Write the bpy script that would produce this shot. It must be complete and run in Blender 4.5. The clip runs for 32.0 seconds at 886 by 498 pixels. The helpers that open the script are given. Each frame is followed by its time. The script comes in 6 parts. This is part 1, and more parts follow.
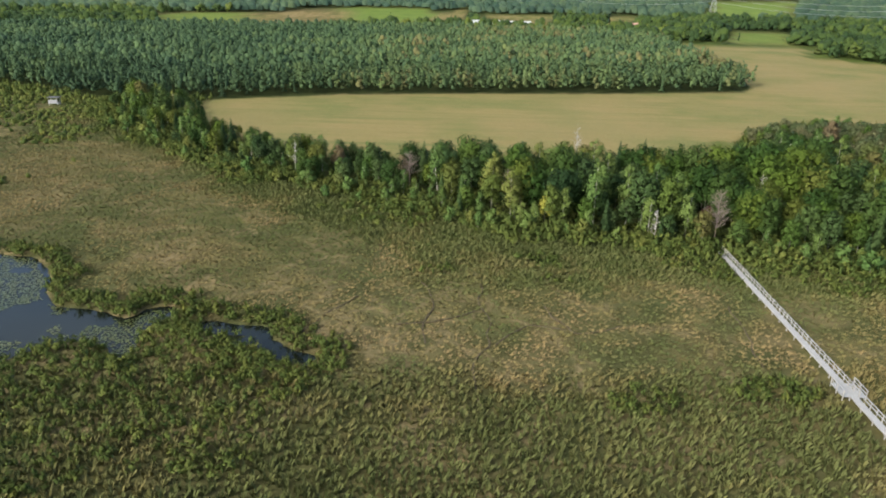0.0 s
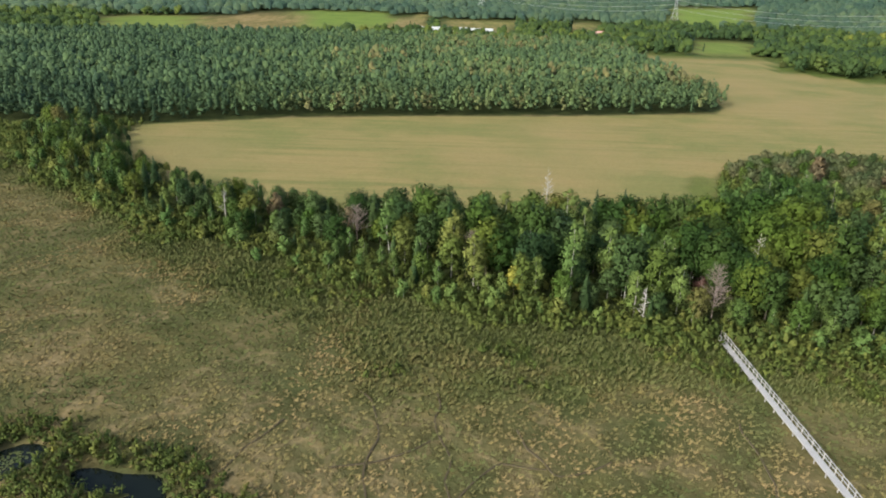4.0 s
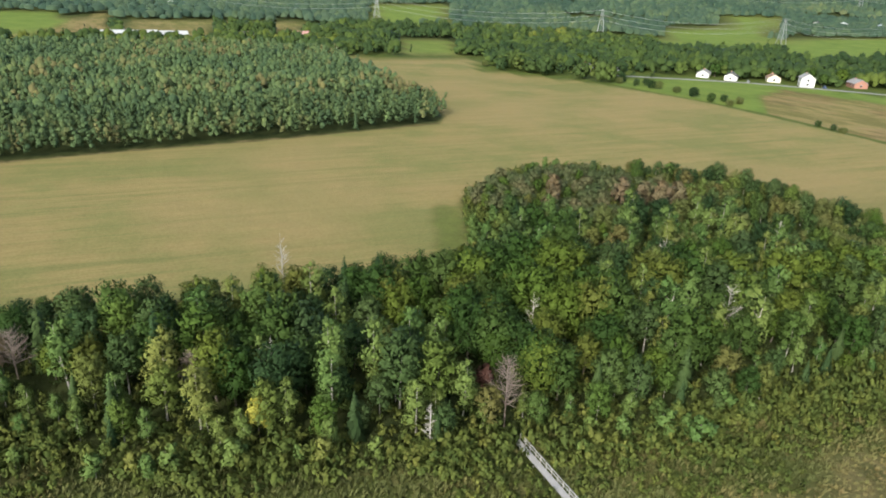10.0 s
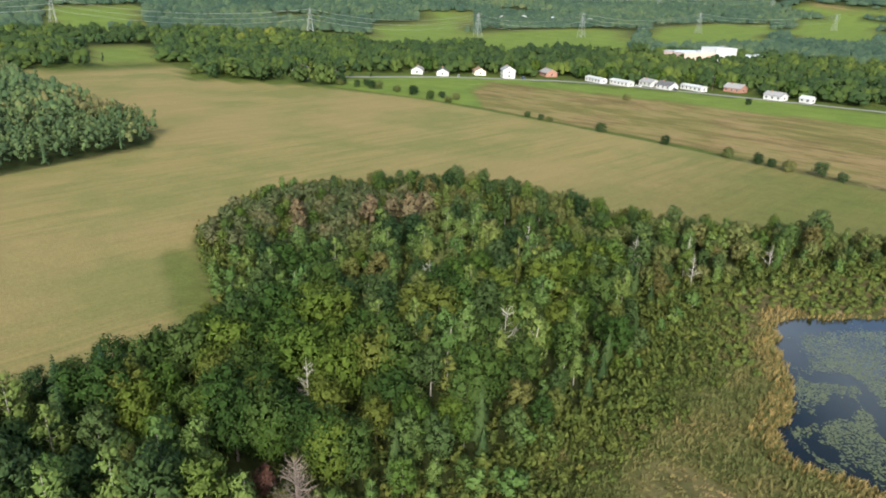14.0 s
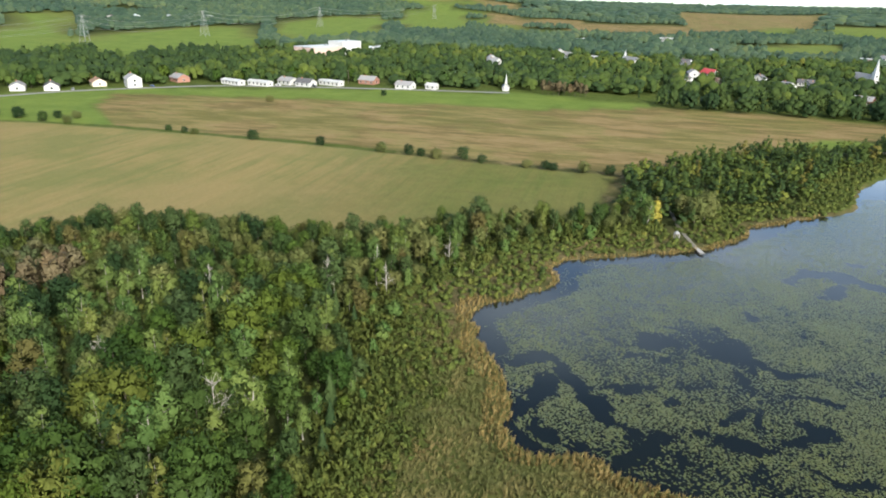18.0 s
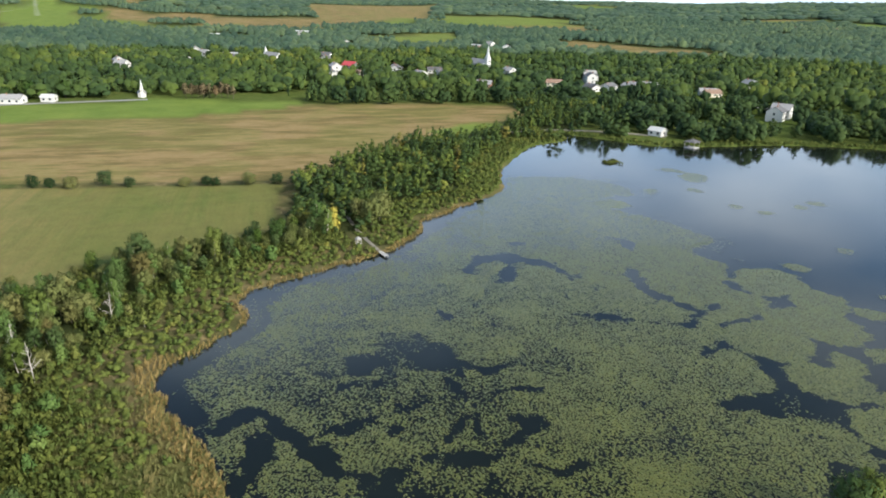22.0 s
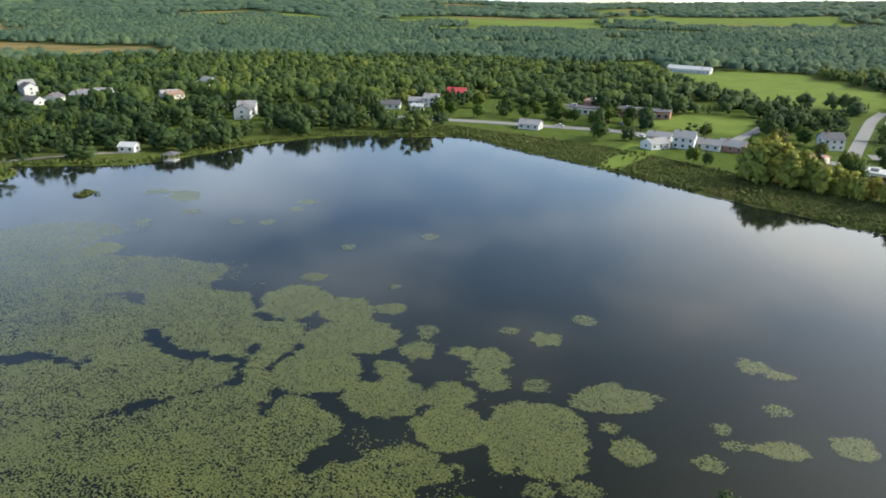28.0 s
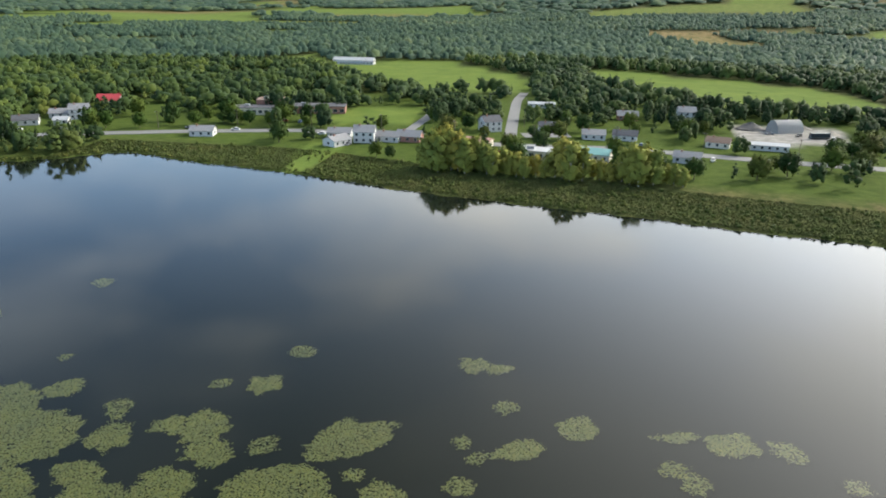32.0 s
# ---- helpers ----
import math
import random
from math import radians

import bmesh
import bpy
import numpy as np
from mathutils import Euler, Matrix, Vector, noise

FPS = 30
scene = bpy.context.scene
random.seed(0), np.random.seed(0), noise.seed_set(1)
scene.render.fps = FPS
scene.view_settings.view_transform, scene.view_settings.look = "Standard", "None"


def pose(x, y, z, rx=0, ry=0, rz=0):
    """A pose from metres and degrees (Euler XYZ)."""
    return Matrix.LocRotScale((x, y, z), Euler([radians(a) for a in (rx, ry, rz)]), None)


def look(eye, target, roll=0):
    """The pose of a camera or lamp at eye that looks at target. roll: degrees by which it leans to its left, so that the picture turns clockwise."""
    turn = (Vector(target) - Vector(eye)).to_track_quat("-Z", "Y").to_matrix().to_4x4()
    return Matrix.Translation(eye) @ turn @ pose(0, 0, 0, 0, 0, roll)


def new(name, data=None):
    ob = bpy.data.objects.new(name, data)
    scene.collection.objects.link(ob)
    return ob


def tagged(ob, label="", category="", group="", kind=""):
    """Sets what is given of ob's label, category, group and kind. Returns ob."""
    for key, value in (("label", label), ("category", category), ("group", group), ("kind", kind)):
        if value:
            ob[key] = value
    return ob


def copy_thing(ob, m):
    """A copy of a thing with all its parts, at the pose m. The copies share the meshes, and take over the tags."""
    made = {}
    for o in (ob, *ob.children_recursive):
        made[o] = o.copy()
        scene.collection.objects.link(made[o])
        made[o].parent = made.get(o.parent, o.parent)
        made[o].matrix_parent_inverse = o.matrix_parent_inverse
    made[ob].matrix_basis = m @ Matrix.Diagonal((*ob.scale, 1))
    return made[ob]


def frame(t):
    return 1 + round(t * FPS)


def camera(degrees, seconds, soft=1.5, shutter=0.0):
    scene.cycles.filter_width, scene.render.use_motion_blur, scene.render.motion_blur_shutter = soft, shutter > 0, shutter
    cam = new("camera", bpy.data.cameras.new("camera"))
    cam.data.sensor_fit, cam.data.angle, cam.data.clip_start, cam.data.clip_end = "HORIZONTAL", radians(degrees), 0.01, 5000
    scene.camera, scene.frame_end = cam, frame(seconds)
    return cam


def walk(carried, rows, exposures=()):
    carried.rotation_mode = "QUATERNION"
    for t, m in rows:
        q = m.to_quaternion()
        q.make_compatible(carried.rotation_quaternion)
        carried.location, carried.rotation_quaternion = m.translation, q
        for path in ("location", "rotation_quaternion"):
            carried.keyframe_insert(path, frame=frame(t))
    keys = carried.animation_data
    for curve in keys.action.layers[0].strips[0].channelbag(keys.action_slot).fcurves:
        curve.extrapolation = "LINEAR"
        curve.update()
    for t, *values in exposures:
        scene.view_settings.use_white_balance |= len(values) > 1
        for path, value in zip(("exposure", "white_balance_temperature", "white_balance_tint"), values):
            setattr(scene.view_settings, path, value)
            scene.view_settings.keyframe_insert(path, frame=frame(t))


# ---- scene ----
cam = camera(65.0, 32.0, soft=1.9)
PATH = [
    (0, (2.052, -1.69, 44.95), (1.977, 0.169, 44.217), 1.2),
    (0.5, (2.167, 1.325, 45.797), (2.093, 3.184, 45.064), 1.3),
    (1, (2.299, 4.367, 46.643), (2.225, 6.226, 45.908), 1.4),
    (1.5, (2.394, 7.46, 47.433), (2.321, 9.318, 46.696), 1.4),
    (2, (2.496, 10.442, 47.974), (2.424, 12.301, 47.239), 1.5),
    (2.5, (2.555, 13.318, 48.523), (2.484, 15.177, 47.789), 1.5),
    (3, (2.549, 16.128, 48.917), (2.502, 17.989, 48.184), 1.7),
    (3.5, (2.655, 19.061, 49.254), (2.646, 20.923, 48.522), 1.9),
    (5.5, (3.14, 30.54, 50.698), (3.298, 32.395, 49.967), 2.1),
    (6, (3.289, 33.36, 50.879), (3.495, 35.21, 50.149), 2.5),
    (6.5, (3.562, 36.096, 51.25), (3.832, 37.939, 50.522), 2.5),
    (7, (3.875, 38.684, 51.581), (4.219, 40.516, 50.855), 2.6),
    (7.5, (4.278, 41.184, 52.058), (4.695, 43.0, 51.332), 2.7),
    (8, (4.661, 43.483, 52.42), (5.148, 45.282, 51.696), 2.7),
    (8.5, (5.165, 45.759, 52.798), (5.722, 47.539, 52.075), 2.7),
    (9, (5.616, 47.851, 53.236), (6.246, 49.606, 52.514), 2.7),
    (9.5, (6.106, 49.911, 53.627), (6.807, 51.64, 52.906), 2.7),
    (10, (6.664, 52.159, 53.91), (7.432, 53.86, 53.19), 2.7),
    (10.5, (7.314, 54.387, 54.138), (8.152, 56.055, 53.42), 2.7),
    (11, (7.98, 56.521, 54.323), (8.886, 58.154, 53.607), 2.7),
    (11.5, (8.69, 58.417, 54.677), (9.665, 60.011, 53.964), 2.6),
    (12, (9.447, 60.114, 55.079), (10.493, 61.663, 54.367), 2.6),
    (12.5, (10.236, 61.805, 55.489), (11.353, 63.305, 54.781), 2.5),
    (13, (10.905, 63.481, 55.753), (12.108, 64.915, 55.048), 2.4),
    (13.5, (11.647, 65.197, 56.017), (12.937, 66.556, 55.316), 2.4),
    (14, (12.535, 66.963, 56.226), (13.906, 68.241, 55.528), 2.4),
    (14.5, (13.306, 68.51, 56.554), (14.755, 69.701, 55.859), 2.3),
    (16.5, (16.542, 73.952, 57.998), (18.243, 74.747, 57.309), 1.8),
    (17, (17.52, 74.966, 58.276), (19.27, 75.65, 57.591), 1.7),
    (17.5, (18.514, 76.001, 58.646), (20.305, 76.571, 57.964), 1.6),
    (18, (19.716, 76.831, 59.029), (21.539, 77.288, 58.346), 1.5),
    (18.5, (20.93, 77.554, 59.428), (22.779, 77.895, 58.747), 1.3),
    (19, (22.337, 78.354, 59.738), (24.204, 78.581, 59.057), 1.3),
    (19.5, (23.911, 78.785, 60.065), (25.788, 78.898, 59.383), 1.2),
    (20, (25.458, 79.137, 60.379), (27.338, 79.136, 59.697), 1.2),
    (20.5, (27.454, 79.374, 60.366), (29.331, 79.262, 59.685), 1.1),
    (21, (29.134, 79.546, 60.694), (31.001, 79.319, 60.012), 1.1),
    (21.5, (30.86, 79.768, 61.057), (32.708, 79.423, 60.376), 1.2),
    (22, (32.536, 79.766, 61.479), (34.36, 79.307, 60.797), 1.3),
    (22.5, (34.218, 79.573, 61.843), (36.01, 79.002, 61.163), 1.3),
    (23, (35.786, 79.339, 62.125), (37.539, 78.656, 61.448), 1.2),
    (23.5, (37.8, 79.054, 62.533), (39.507, 78.261, 61.856), 1.3),
    (24, (39.518, 78.691, 63.095), (41.172, 77.794, 62.418), 1.3),
    (24.5, (41.111, 78.414, 63.63), (42.707, 77.416, 62.953), 1.4),
    (25, (42.896, 77.798, 64.053), (44.427, 76.703, 63.378), 1.5),
    (25.5, (44.455, 76.877, 64.409), (45.92, 75.694, 63.735), 1.4),
    (27.5, (50.542, 72.259, 65.659), (51.682, 70.761, 64.983), 1.3),
    (28, (51.859, 70.904, 65.942), (52.906, 69.34, 65.266), 1.2),
    (28.5, (52.937, 69.577, 66.364), (53.888, 67.953, 65.686), 1.0),
    (29, (54.044, 68.048, 66.684), (54.895, 66.371, 66.005), 1.0),
    (29.5, (55.184, 66.606, 67.005), (55.928, 64.879, 66.324), 0.9),
    (30, (56.024, 64.987, 67.157), (56.661, 63.217, 66.477), 0.9),
    (30.5, (56.829, 63.345, 67.357), (57.354, 61.54, 66.676), 0.9),
    (31, (57.556, 61.457, 67.374), (57.969, 59.622, 66.694), 0.9),
    (31.5, (58.318, 59.813, 67.633), (58.635, 57.959, 66.953), 0.9),
    (32, (58.948, 58.037, 67.846), (59.194, 56.173, 67.164), 1.0),
]
walk(cam, [(t, look(eye, target, roll)) for t, eye, target, roll in PATH])


# ---- light: veiled afternoon sun, broken cloud ----
SUN_AZ, SUN_EL = 230.0, 31.0   # degrees clockwise from +y; height
world = bpy.data.worlds.new("world")
scene.world = world
world.use_nodes = True
wn, wl = world.node_tree.nodes, world.node_tree.links
wn.clear()
w_out, w_bg = wn.new("ShaderNodeOutputWorld"), wn.new("ShaderNodeBackground")
sky = wn.new("ShaderNodeTexSky")
sky.sky_type, sky.sun_disc = "NISHITA", False
sky.sun_elevation, sky.sun_rotation = radians(SUN_EL), radians(SUN_AZ)
w_tc, w_map = wn.new("ShaderNodeTexCoord"), wn.new("ShaderNodeMapping")
w_map.inputs["Scale"].default_value = (1.0, 1.0, 2.6)
w_cl = wn.new("ShaderNodeTexNoise")
w_cl.inputs["Scale"].default_value, w_cl.inputs["Detail"].default_value, w_cl.inputs["Roughness"].default_value = 2.2, 5.0, 0.5
w_ramp = wn.new("ShaderNodeValToRGB")
w_ramp.color_ramp.elements[0].position, w_ramp.color_ramp.elements[1].position = 0.42, 0.66
w_shade = wn.new("ShaderNodeTexNoise")
w_shade.inputs["Scale"].default_value, w_shade.inputs["Detail"].default_value = 2.3, 4.0
w_col = wn.new("ShaderNodeMix")
w_col.data_type = "RGBA"
w_col.inputs[6].default_value, w_col.inputs[7].default_value = (8.0, 8.8, 9.8, 1), (11.8, 12.4, 13.0, 1)
w_mix = wn.new("ShaderNodeMix")
w_mix.data_type = "RGBA"
wl.new(w_tc.outputs["Generated"], w_map.inputs["Vector"])
wl.new(w_map.outputs["Vector"], w_cl.inputs["Vector"])
wl.new(w_map.outputs["Vector"], w_shade.inputs["Vector"])
wl.new(w_cl.outputs["Fac"], w_ramp.inputs["Fac"])
wl.new(w_shade.outputs["Fac"], w_col.inputs[0])
wl.new(w_ramp.outputs["Color"], w_mix.inputs[0])
w_air = wn.new("ShaderNodeMix")
w_air.data_type, w_air.blend_type = "RGBA", "MULTIPLY"
w_air.inputs[0].default_value, w_air.inputs[7].default_value = 1.0, (1.7, 1.75, 1.8, 1)
wl.new(sky.outputs["Color"], w_air.inputs[6])
wl.new(w_air.outputs[2], w_mix.inputs[6])
wl.new(w_col.outputs[2], w_mix.inputs[7])
# thin cloud brightens towards the sun behind it
w_dot, w_pow, w_mul, w_add = wn.new("ShaderNodeVectorMath"), wn.new("ShaderNodeMath"), wn.new("ShaderNodeMath"), wn.new("ShaderNodeMix")
w_dot.operation, w_pow.operation, w_mul.operation = "DOT_PRODUCT", "POWER", "MULTIPLY"
w_dot.inputs[1].default_value = (math.sin(radians(SUN_AZ)) * math.cos(radians(SUN_EL)), math.cos(radians(SUN_AZ)) * math.cos(radians(SUN_EL)), math.sin(radians(SUN_EL)))
w_max = wn.new("ShaderNodeMath")
w_max.operation = "MAXIMUM"
w_max.inputs[1].default_value = 0.0
w_pow.inputs[1].default_value, w_mul.inputs[1].default_value = 4.5, 1.0
w_add.data_type, w_add.blend_type = "RGBA", "ADD"
w_add.inputs[7].default_value = (32.0, 31.0, 28.5, 1)
wl.new(w_tc.outputs["Generated"], w_dot.inputs[0])
wl.new(w_dot.outputs["Value"], w_max.inputs[0])
wl.new(w_max.outputs["Value"], w_pow.inputs[0])
wl.new(w_pow.outputs["Value"], w_mul.inputs[0])
wl.new(w_mul.outputs["Value"], w_add.inputs[0])
# cloud is brightest low down and thins overhead
w_sep, w_low, w_dim = wn.new("ShaderNodeSeparateXYZ"), wn.new("ShaderNodeMapRange"), wn.new("ShaderNodeMix")
w_low.inputs["From Min"].default_value, w_low.inputs["From Max"].default_value = 0.22, 0.62
w_low.inputs["To Min"].default_value, w_low.inputs["To Max"].default_value = 0.0, 1.0
w_thin = wn.new("ShaderNodeMix")
w_thin.data_type = "RGBA"
w_thin.inputs[6].default_value, w_thin.inputs[7].default_value = (1.92, 1.93, 1.93, 1), (0.20, 0.35, 0.58, 1)
w_dim.data_type, w_dim.blend_type = "RGBA", "MULTIPLY"
w_dim.inputs[0].default_value = 1.0
wl.new(w_tc.outputs["Generated"], w_sep.inputs[0])
wl.new(w_sep.outputs["Z"], w_low.inputs["Value"])
wl.new(w_mix.outputs[2], w_dim.inputs[6])
wl.new(w_low.outputs["Result"], w_thin.inputs[0])
w_side, w_veil = wn.new("ShaderNodeMapRange"), wn.new("ShaderNodeMix")
w_side.inputs["From Min"].default_value, w_side.inputs["From Max"].default_value = -0.15, 0.6
w_haze = wn.new("ShaderNodeMix")
w_haze.data_type = "RGBA"
w_haze.inputs[6].default_value, w_haze.inputs[7].default_value = (0.95, 1.14, 1.38, 1), (2.20, 2.12, 1.96, 1)
w_veil.data_type = "RGBA"
w_veil.inputs[6].default_value, w_veil.inputs[7].default_value = (0.20, 0.36, 0.56, 1), (0.31, 0.30, 0.26, 1)
wl.new(w_dot.outputs["Value"], w_side.inputs["Value"])
wl.new(w_side.outputs["Result"], w_veil.inputs[0])
wl.new(w_side.outputs["Result"], w_haze.inputs[0])
w_anti = wn.new("ShaderNodeMapRange")
w_anti.inputs["From Min"].default_value, w_anti.inputs["From Max"].default_value = -0.12, -0.55
wl.new(w_dot.outputs["Value"], w_anti.inputs["Value"])
for w_from, w_far, w_slot in ((w_haze, (2.15, 2.30, 2.45, 1), 6), (w_veil, (0.46, 0.66, 0.92, 1), 7)):
    w_pile = wn.new("ShaderNodeMix")
    w_pile.data_type = "RGBA"
    w_pile.inputs[7].default_value = w_far
    wl.new(w_anti.outputs["Result"], w_pile.inputs[0])
    wl.new(w_from.outputs[2], w_pile.inputs[6])
    wl.new(w_pile.outputs[2], w_thin.inputs[w_slot])
wl.new(w_thin.outputs[2], w_dim.inputs[7])
wl.new(w_dim.outputs[2], w_add.inputs[6])
wl.new(w_add.outputs[2], w_bg.inputs["Color"])
w_bg.inputs["Strength"].default_value = 0.115
wl.new(w_bg.outputs["Background"], w_out.inputs["Surface"])

sun = new("sun", bpy.data.lights.new("sun", "SUN"))
sun.data.energy, sun.data.angle, sun.data.color = 4.8, radians(4), (1.0, 0.94, 0.83)
saz, sel = radians(SUN_AZ), radians(SUN_EL)
sun.matrix_world = look((0, 0, 0), (-math.sin(saz) * math.cos(sel), -math.cos(saz) * math.cos(sel), -math.sin(sel)))


# ---- materials ----
def nodes_of(name, rough=0.8, spec=0.2):
    m = bpy.data.materials.new(name)
    m.use_nodes = True
    b = m.node_tree.nodes["Principled BSDF"]
    b.inputs["Roughness"].default_value = rough
    b.inputs["Specular IOR Level"].default_value = spec
    return m, m.node_tree.nodes, m.node_tree.links, b


def noise_node(n, l, scale, detail=4.0, rough=0.55, coord="Object", stretch=None, seed=0.0):
    t = n.new("ShaderNodeTexNoise")
    t.noise_dimensions = "3D"
    t.inputs["Scale"].default_value, t.inputs["Detail"].default_value, t.inputs["Roughness"].default_value = scale, detail, rough
    tc, mp = n.new("ShaderNodeTexCoord"), n.new("ShaderNodeMapping")
    mp.inputs["Location"].default_value = (seed * 13.7, seed * 7.1, seed * 3.3)
    if stretch:
        mp.inputs["Scale"].default_value, mp.inputs["Rotation"].default_value = stretch[:3], (0, 0, radians(stretch[3]))
    l.new(tc.outputs[coord], mp.inputs["Vector"])
    l.new(mp.outputs["Vector"], t.inputs["Vector"])
    return t.outputs["Fac"]


def ramp_node(n, l, fac, stops):
    r = n.new("ShaderNodeValToRGB")
    e = r.color_ramp.elements
    while len(e) < len(stops):
        e.new(0.5)
    for k, (p, c) in zip(e, stops):
        k.position, k.color = p, (*c, 1)
    l.new(fac, r.inputs["Fac"])
    return r.outputs["Color"]


def mix_node(n, l, fac, a, b, mode="MIX"):
    x = n.new("ShaderNodeMix")
    x.data_type, x.blend_type = "RGBA", mode
    for sock, v in ((x.inputs[0], fac), (x.inputs[6], a), (x.inputs[7], b)):
        if isinstance(v, (int, float)):
            sock.default_value = v
        elif isinstance(v, tuple):
            sock.default_value = (*v, 1)
        else:
            l.new(v, sock)
    return x.outputs[2]


def bump_node(n, l, b, height, strength=0.3, distance=0.1):
    k = n.new("ShaderNodeBump")
    k.inputs["Strength"].default_value, k.inputs["Distance"].default_value = strength, distance
    l.new(height, k.inputs["Height"])
    l.new(k.outputs["Normal"], b.inputs["Normal"])


def plain(name, colour, rough=0.7, spread=0.18, scale=1.5, metal=0.0, spec=0.3):
    """A painted or weathered surface: a colour with stains at two scales."""
    m, n, l, b = nodes_of(name, rough, spec)
    dark, light = tuple(c * (1 - spread) for c in colour), tuple(min(1, c * (1 + spread)) for c in colour)
    c = ramp_node(n, l, noise_node(n, l, scale, 6.0, 0.6), [(0.3, dark), (0.7, light)])
    l.new(mix_node(n, l, noise_node(n, l, scale * 9, 3.0), c, tuple(v * (1 - spread * 0.6) for v in colour), "MIX"), b.inputs["Base Color"])
    b.inputs["Metallic"].default_value = metal
    return m


def foliage(name, stops, by="object", rough=0.7, spec=0.06):
    """Leaves: hue from the tree (object or tint) and a smaller change from leaf to leaf."""
    m, n, l, b = nodes_of(name, rough, spec)
    if by == "object":
        src = n.new("ShaderNodeObjectInfo").outputs["Random"]
    else:
        a = n.new("ShaderNodeAttribute")
        a.attribute_name = "tint"
        src = a.outputs["Fac"]
    base = ramp_node(n, l, src, stops)
    geo = n.new("ShaderNodeNewGeometry")
    leaf = ramp_node(n, l, geo.outputs["Random Per Island"], [(0.0, (0.86, 0.86, 0.88)), (0.75, (1.0, 1.0, 1.0)), (1.0, (1.14, 1.12, 1.02))])
    c = mix_node(n, l, 1.0, base, leaf, "MULTIPLY")
    l.new(c, b.inputs["Base Color"])
    b.inputs["Subsurface Weight"].default_value = 0.0
    return m


GREENS = [(0.00, (0.020, 0.041, 0.011)), (0.22, (0.029, 0.061, 0.013)), (0.42, (0.047, 0.075, 0.020)), (0.58, (0.036, 0.071, 0.013)), (0.75, (0.065, 0.098, 0.016)), (0.90, (0.073, 0.100, 0.017)), (1.00, (0.086, 0.093, 0.023))]
M_MAPLE = foliage("maple_leaves", GREENS)
M_BIRCH = foliage("birch_leaves", [(0.0, (0.036, 0.066, 0.021)), (0.35, (0.060, 0.092, 0.032)), (0.6, (0.051, 0.091, 0.017)), (0.85, (0.092, 0.122, 0.029)), (1.0, (0.096, 0.086, 0.031))])
M_POPLAR = foliage("poplar_leaves", [(0.0, (0.058, 0.110, 0.031)), (0.4, (0.085, 0.135, 0.038)), (0.8, (0.114, 0.155, 0.041)), (1.0, (0.135, 0.145, 0.038))])
M_ALDER = foliage("alder_leaves", [(0.0, (0.019, 0.040, 0.015)), (0.5, (0.030, 0.059, 0.021)), (0.8, (0.047, 0.075, 0.029)), (1.0, (0.038, 0.070, 0.019))])
M_SPRUCE = foliage("spruce_needles", [(0.0, (0.021, 0.045, 0.018)), (0.6, (0.037, 0.066, 0.024)), (1.0, (0.060, 0.093, 0.031))])
M_WILLOW = foliage("willow_leaves", [(0.0, (0.084, 0.106, 0.033)), (0.6, (0.114, 0.131, 0.045)), (1.0, (0.142, 0.146, 0.052))])
M_SCRUB = foliage("dull_scrub_leaves", [(0.0, (0.057, 0.082, 0.035)), (0.6, (0.087, 0.106, 0.048)), (1.0, (0.124, 0.116, 0.059))])
M_YELLOW = foliage("yellow_leaves", [(0.0, (0.306, 0.243, 0.027)), (1.0, (0.225, 0.225, 0.045))])
M_GOLDPOP = foliage("golden_poplar_leaves", [(0.0, (0.157, 0.193, 0.043)), (0.6, (0.230, 0.233, 0.048)), (1.0, (0.314, 0.269, 0.053))])
M_RED = foliage("rusty_leaves", [(0.0, (0.128, 0.098, 0.058)), (0.5, (0.118, 0.104, 0.058)), (1.0, (0.150, 0.110, 0.062))])
M_DARKRED = foliage("dark_red_leaves", [(0.0, (0.080, 0.030, 0.026)), (1.0, (0.072, 0.036, 0.028))])
M_WOODS = foliage("woodland_leaves", [(0.0, (0.023, 0.043, 0.017)), (0.3, (0.034, 0.058, 0.019)), (0.6, (0.050, 0.077, 0.020)), (0.82, (0.079, 0.106, 0.023)), (0.95, (0.117, 0.124, 0.026)), (1.0, (0.108, 0.079, 0.026))], by="tint")
M_ASPEN = foliage("aspen_leaves", [(0.0, (0.032, 0.059, 0.032)), (0.3, (0.045, 0.078, 0.038)), (0.6, (0.062, 0.099, 0.043)), (0.85, (0.083, 0.118, 0.046)), (0.97, (0.112, 0.122, 0.050)), (1.0, (0.120, 0.088, 0.043))], by="tint")
# woodland leaves darkened: cloud shadow over the nearer trees, put into the colour
M_CLOUDSHADE = foliage("cloud_shaded_leaves", [(0.0, (0.017, 0.034, 0.014)), (0.35, (0.026, 0.047, 0.017)), (0.65, (0.038, 0.062, 0.019)), (0.85, (0.062, 0.088, 0.023)), (0.95, (0.092, 0.108, 0.028)), (1.0, (0.078, 0.062, 0.026))], by="tint")
# distance haze painted in: woodland leaves made paler and bluer for the far rings
M_HAZEWOODS = foliage("hazed_woodland_leaves", [(0.0, (0.035, 0.066, 0.046)), (0.3, (0.048, 0.083, 0.053)), (0.6, (0.065, 0.101, 0.059)), (0.85, (0.085, 0.122, 0.060)), (0.97, (0.112, 0.133, 0.063)), (1.0, (0.113, 0.095, 0.056))], by="tint")
M_SHRUB = foliage("shrub_leaves", [(0.0, (0.051, 0.076, 0.020)), (0.5, (0.085, 0.103, 0.025)), (0.85, (0.120, 0.127, 0.033)), (1.0, (0.213, 0.210, 0.041))], by="tint")
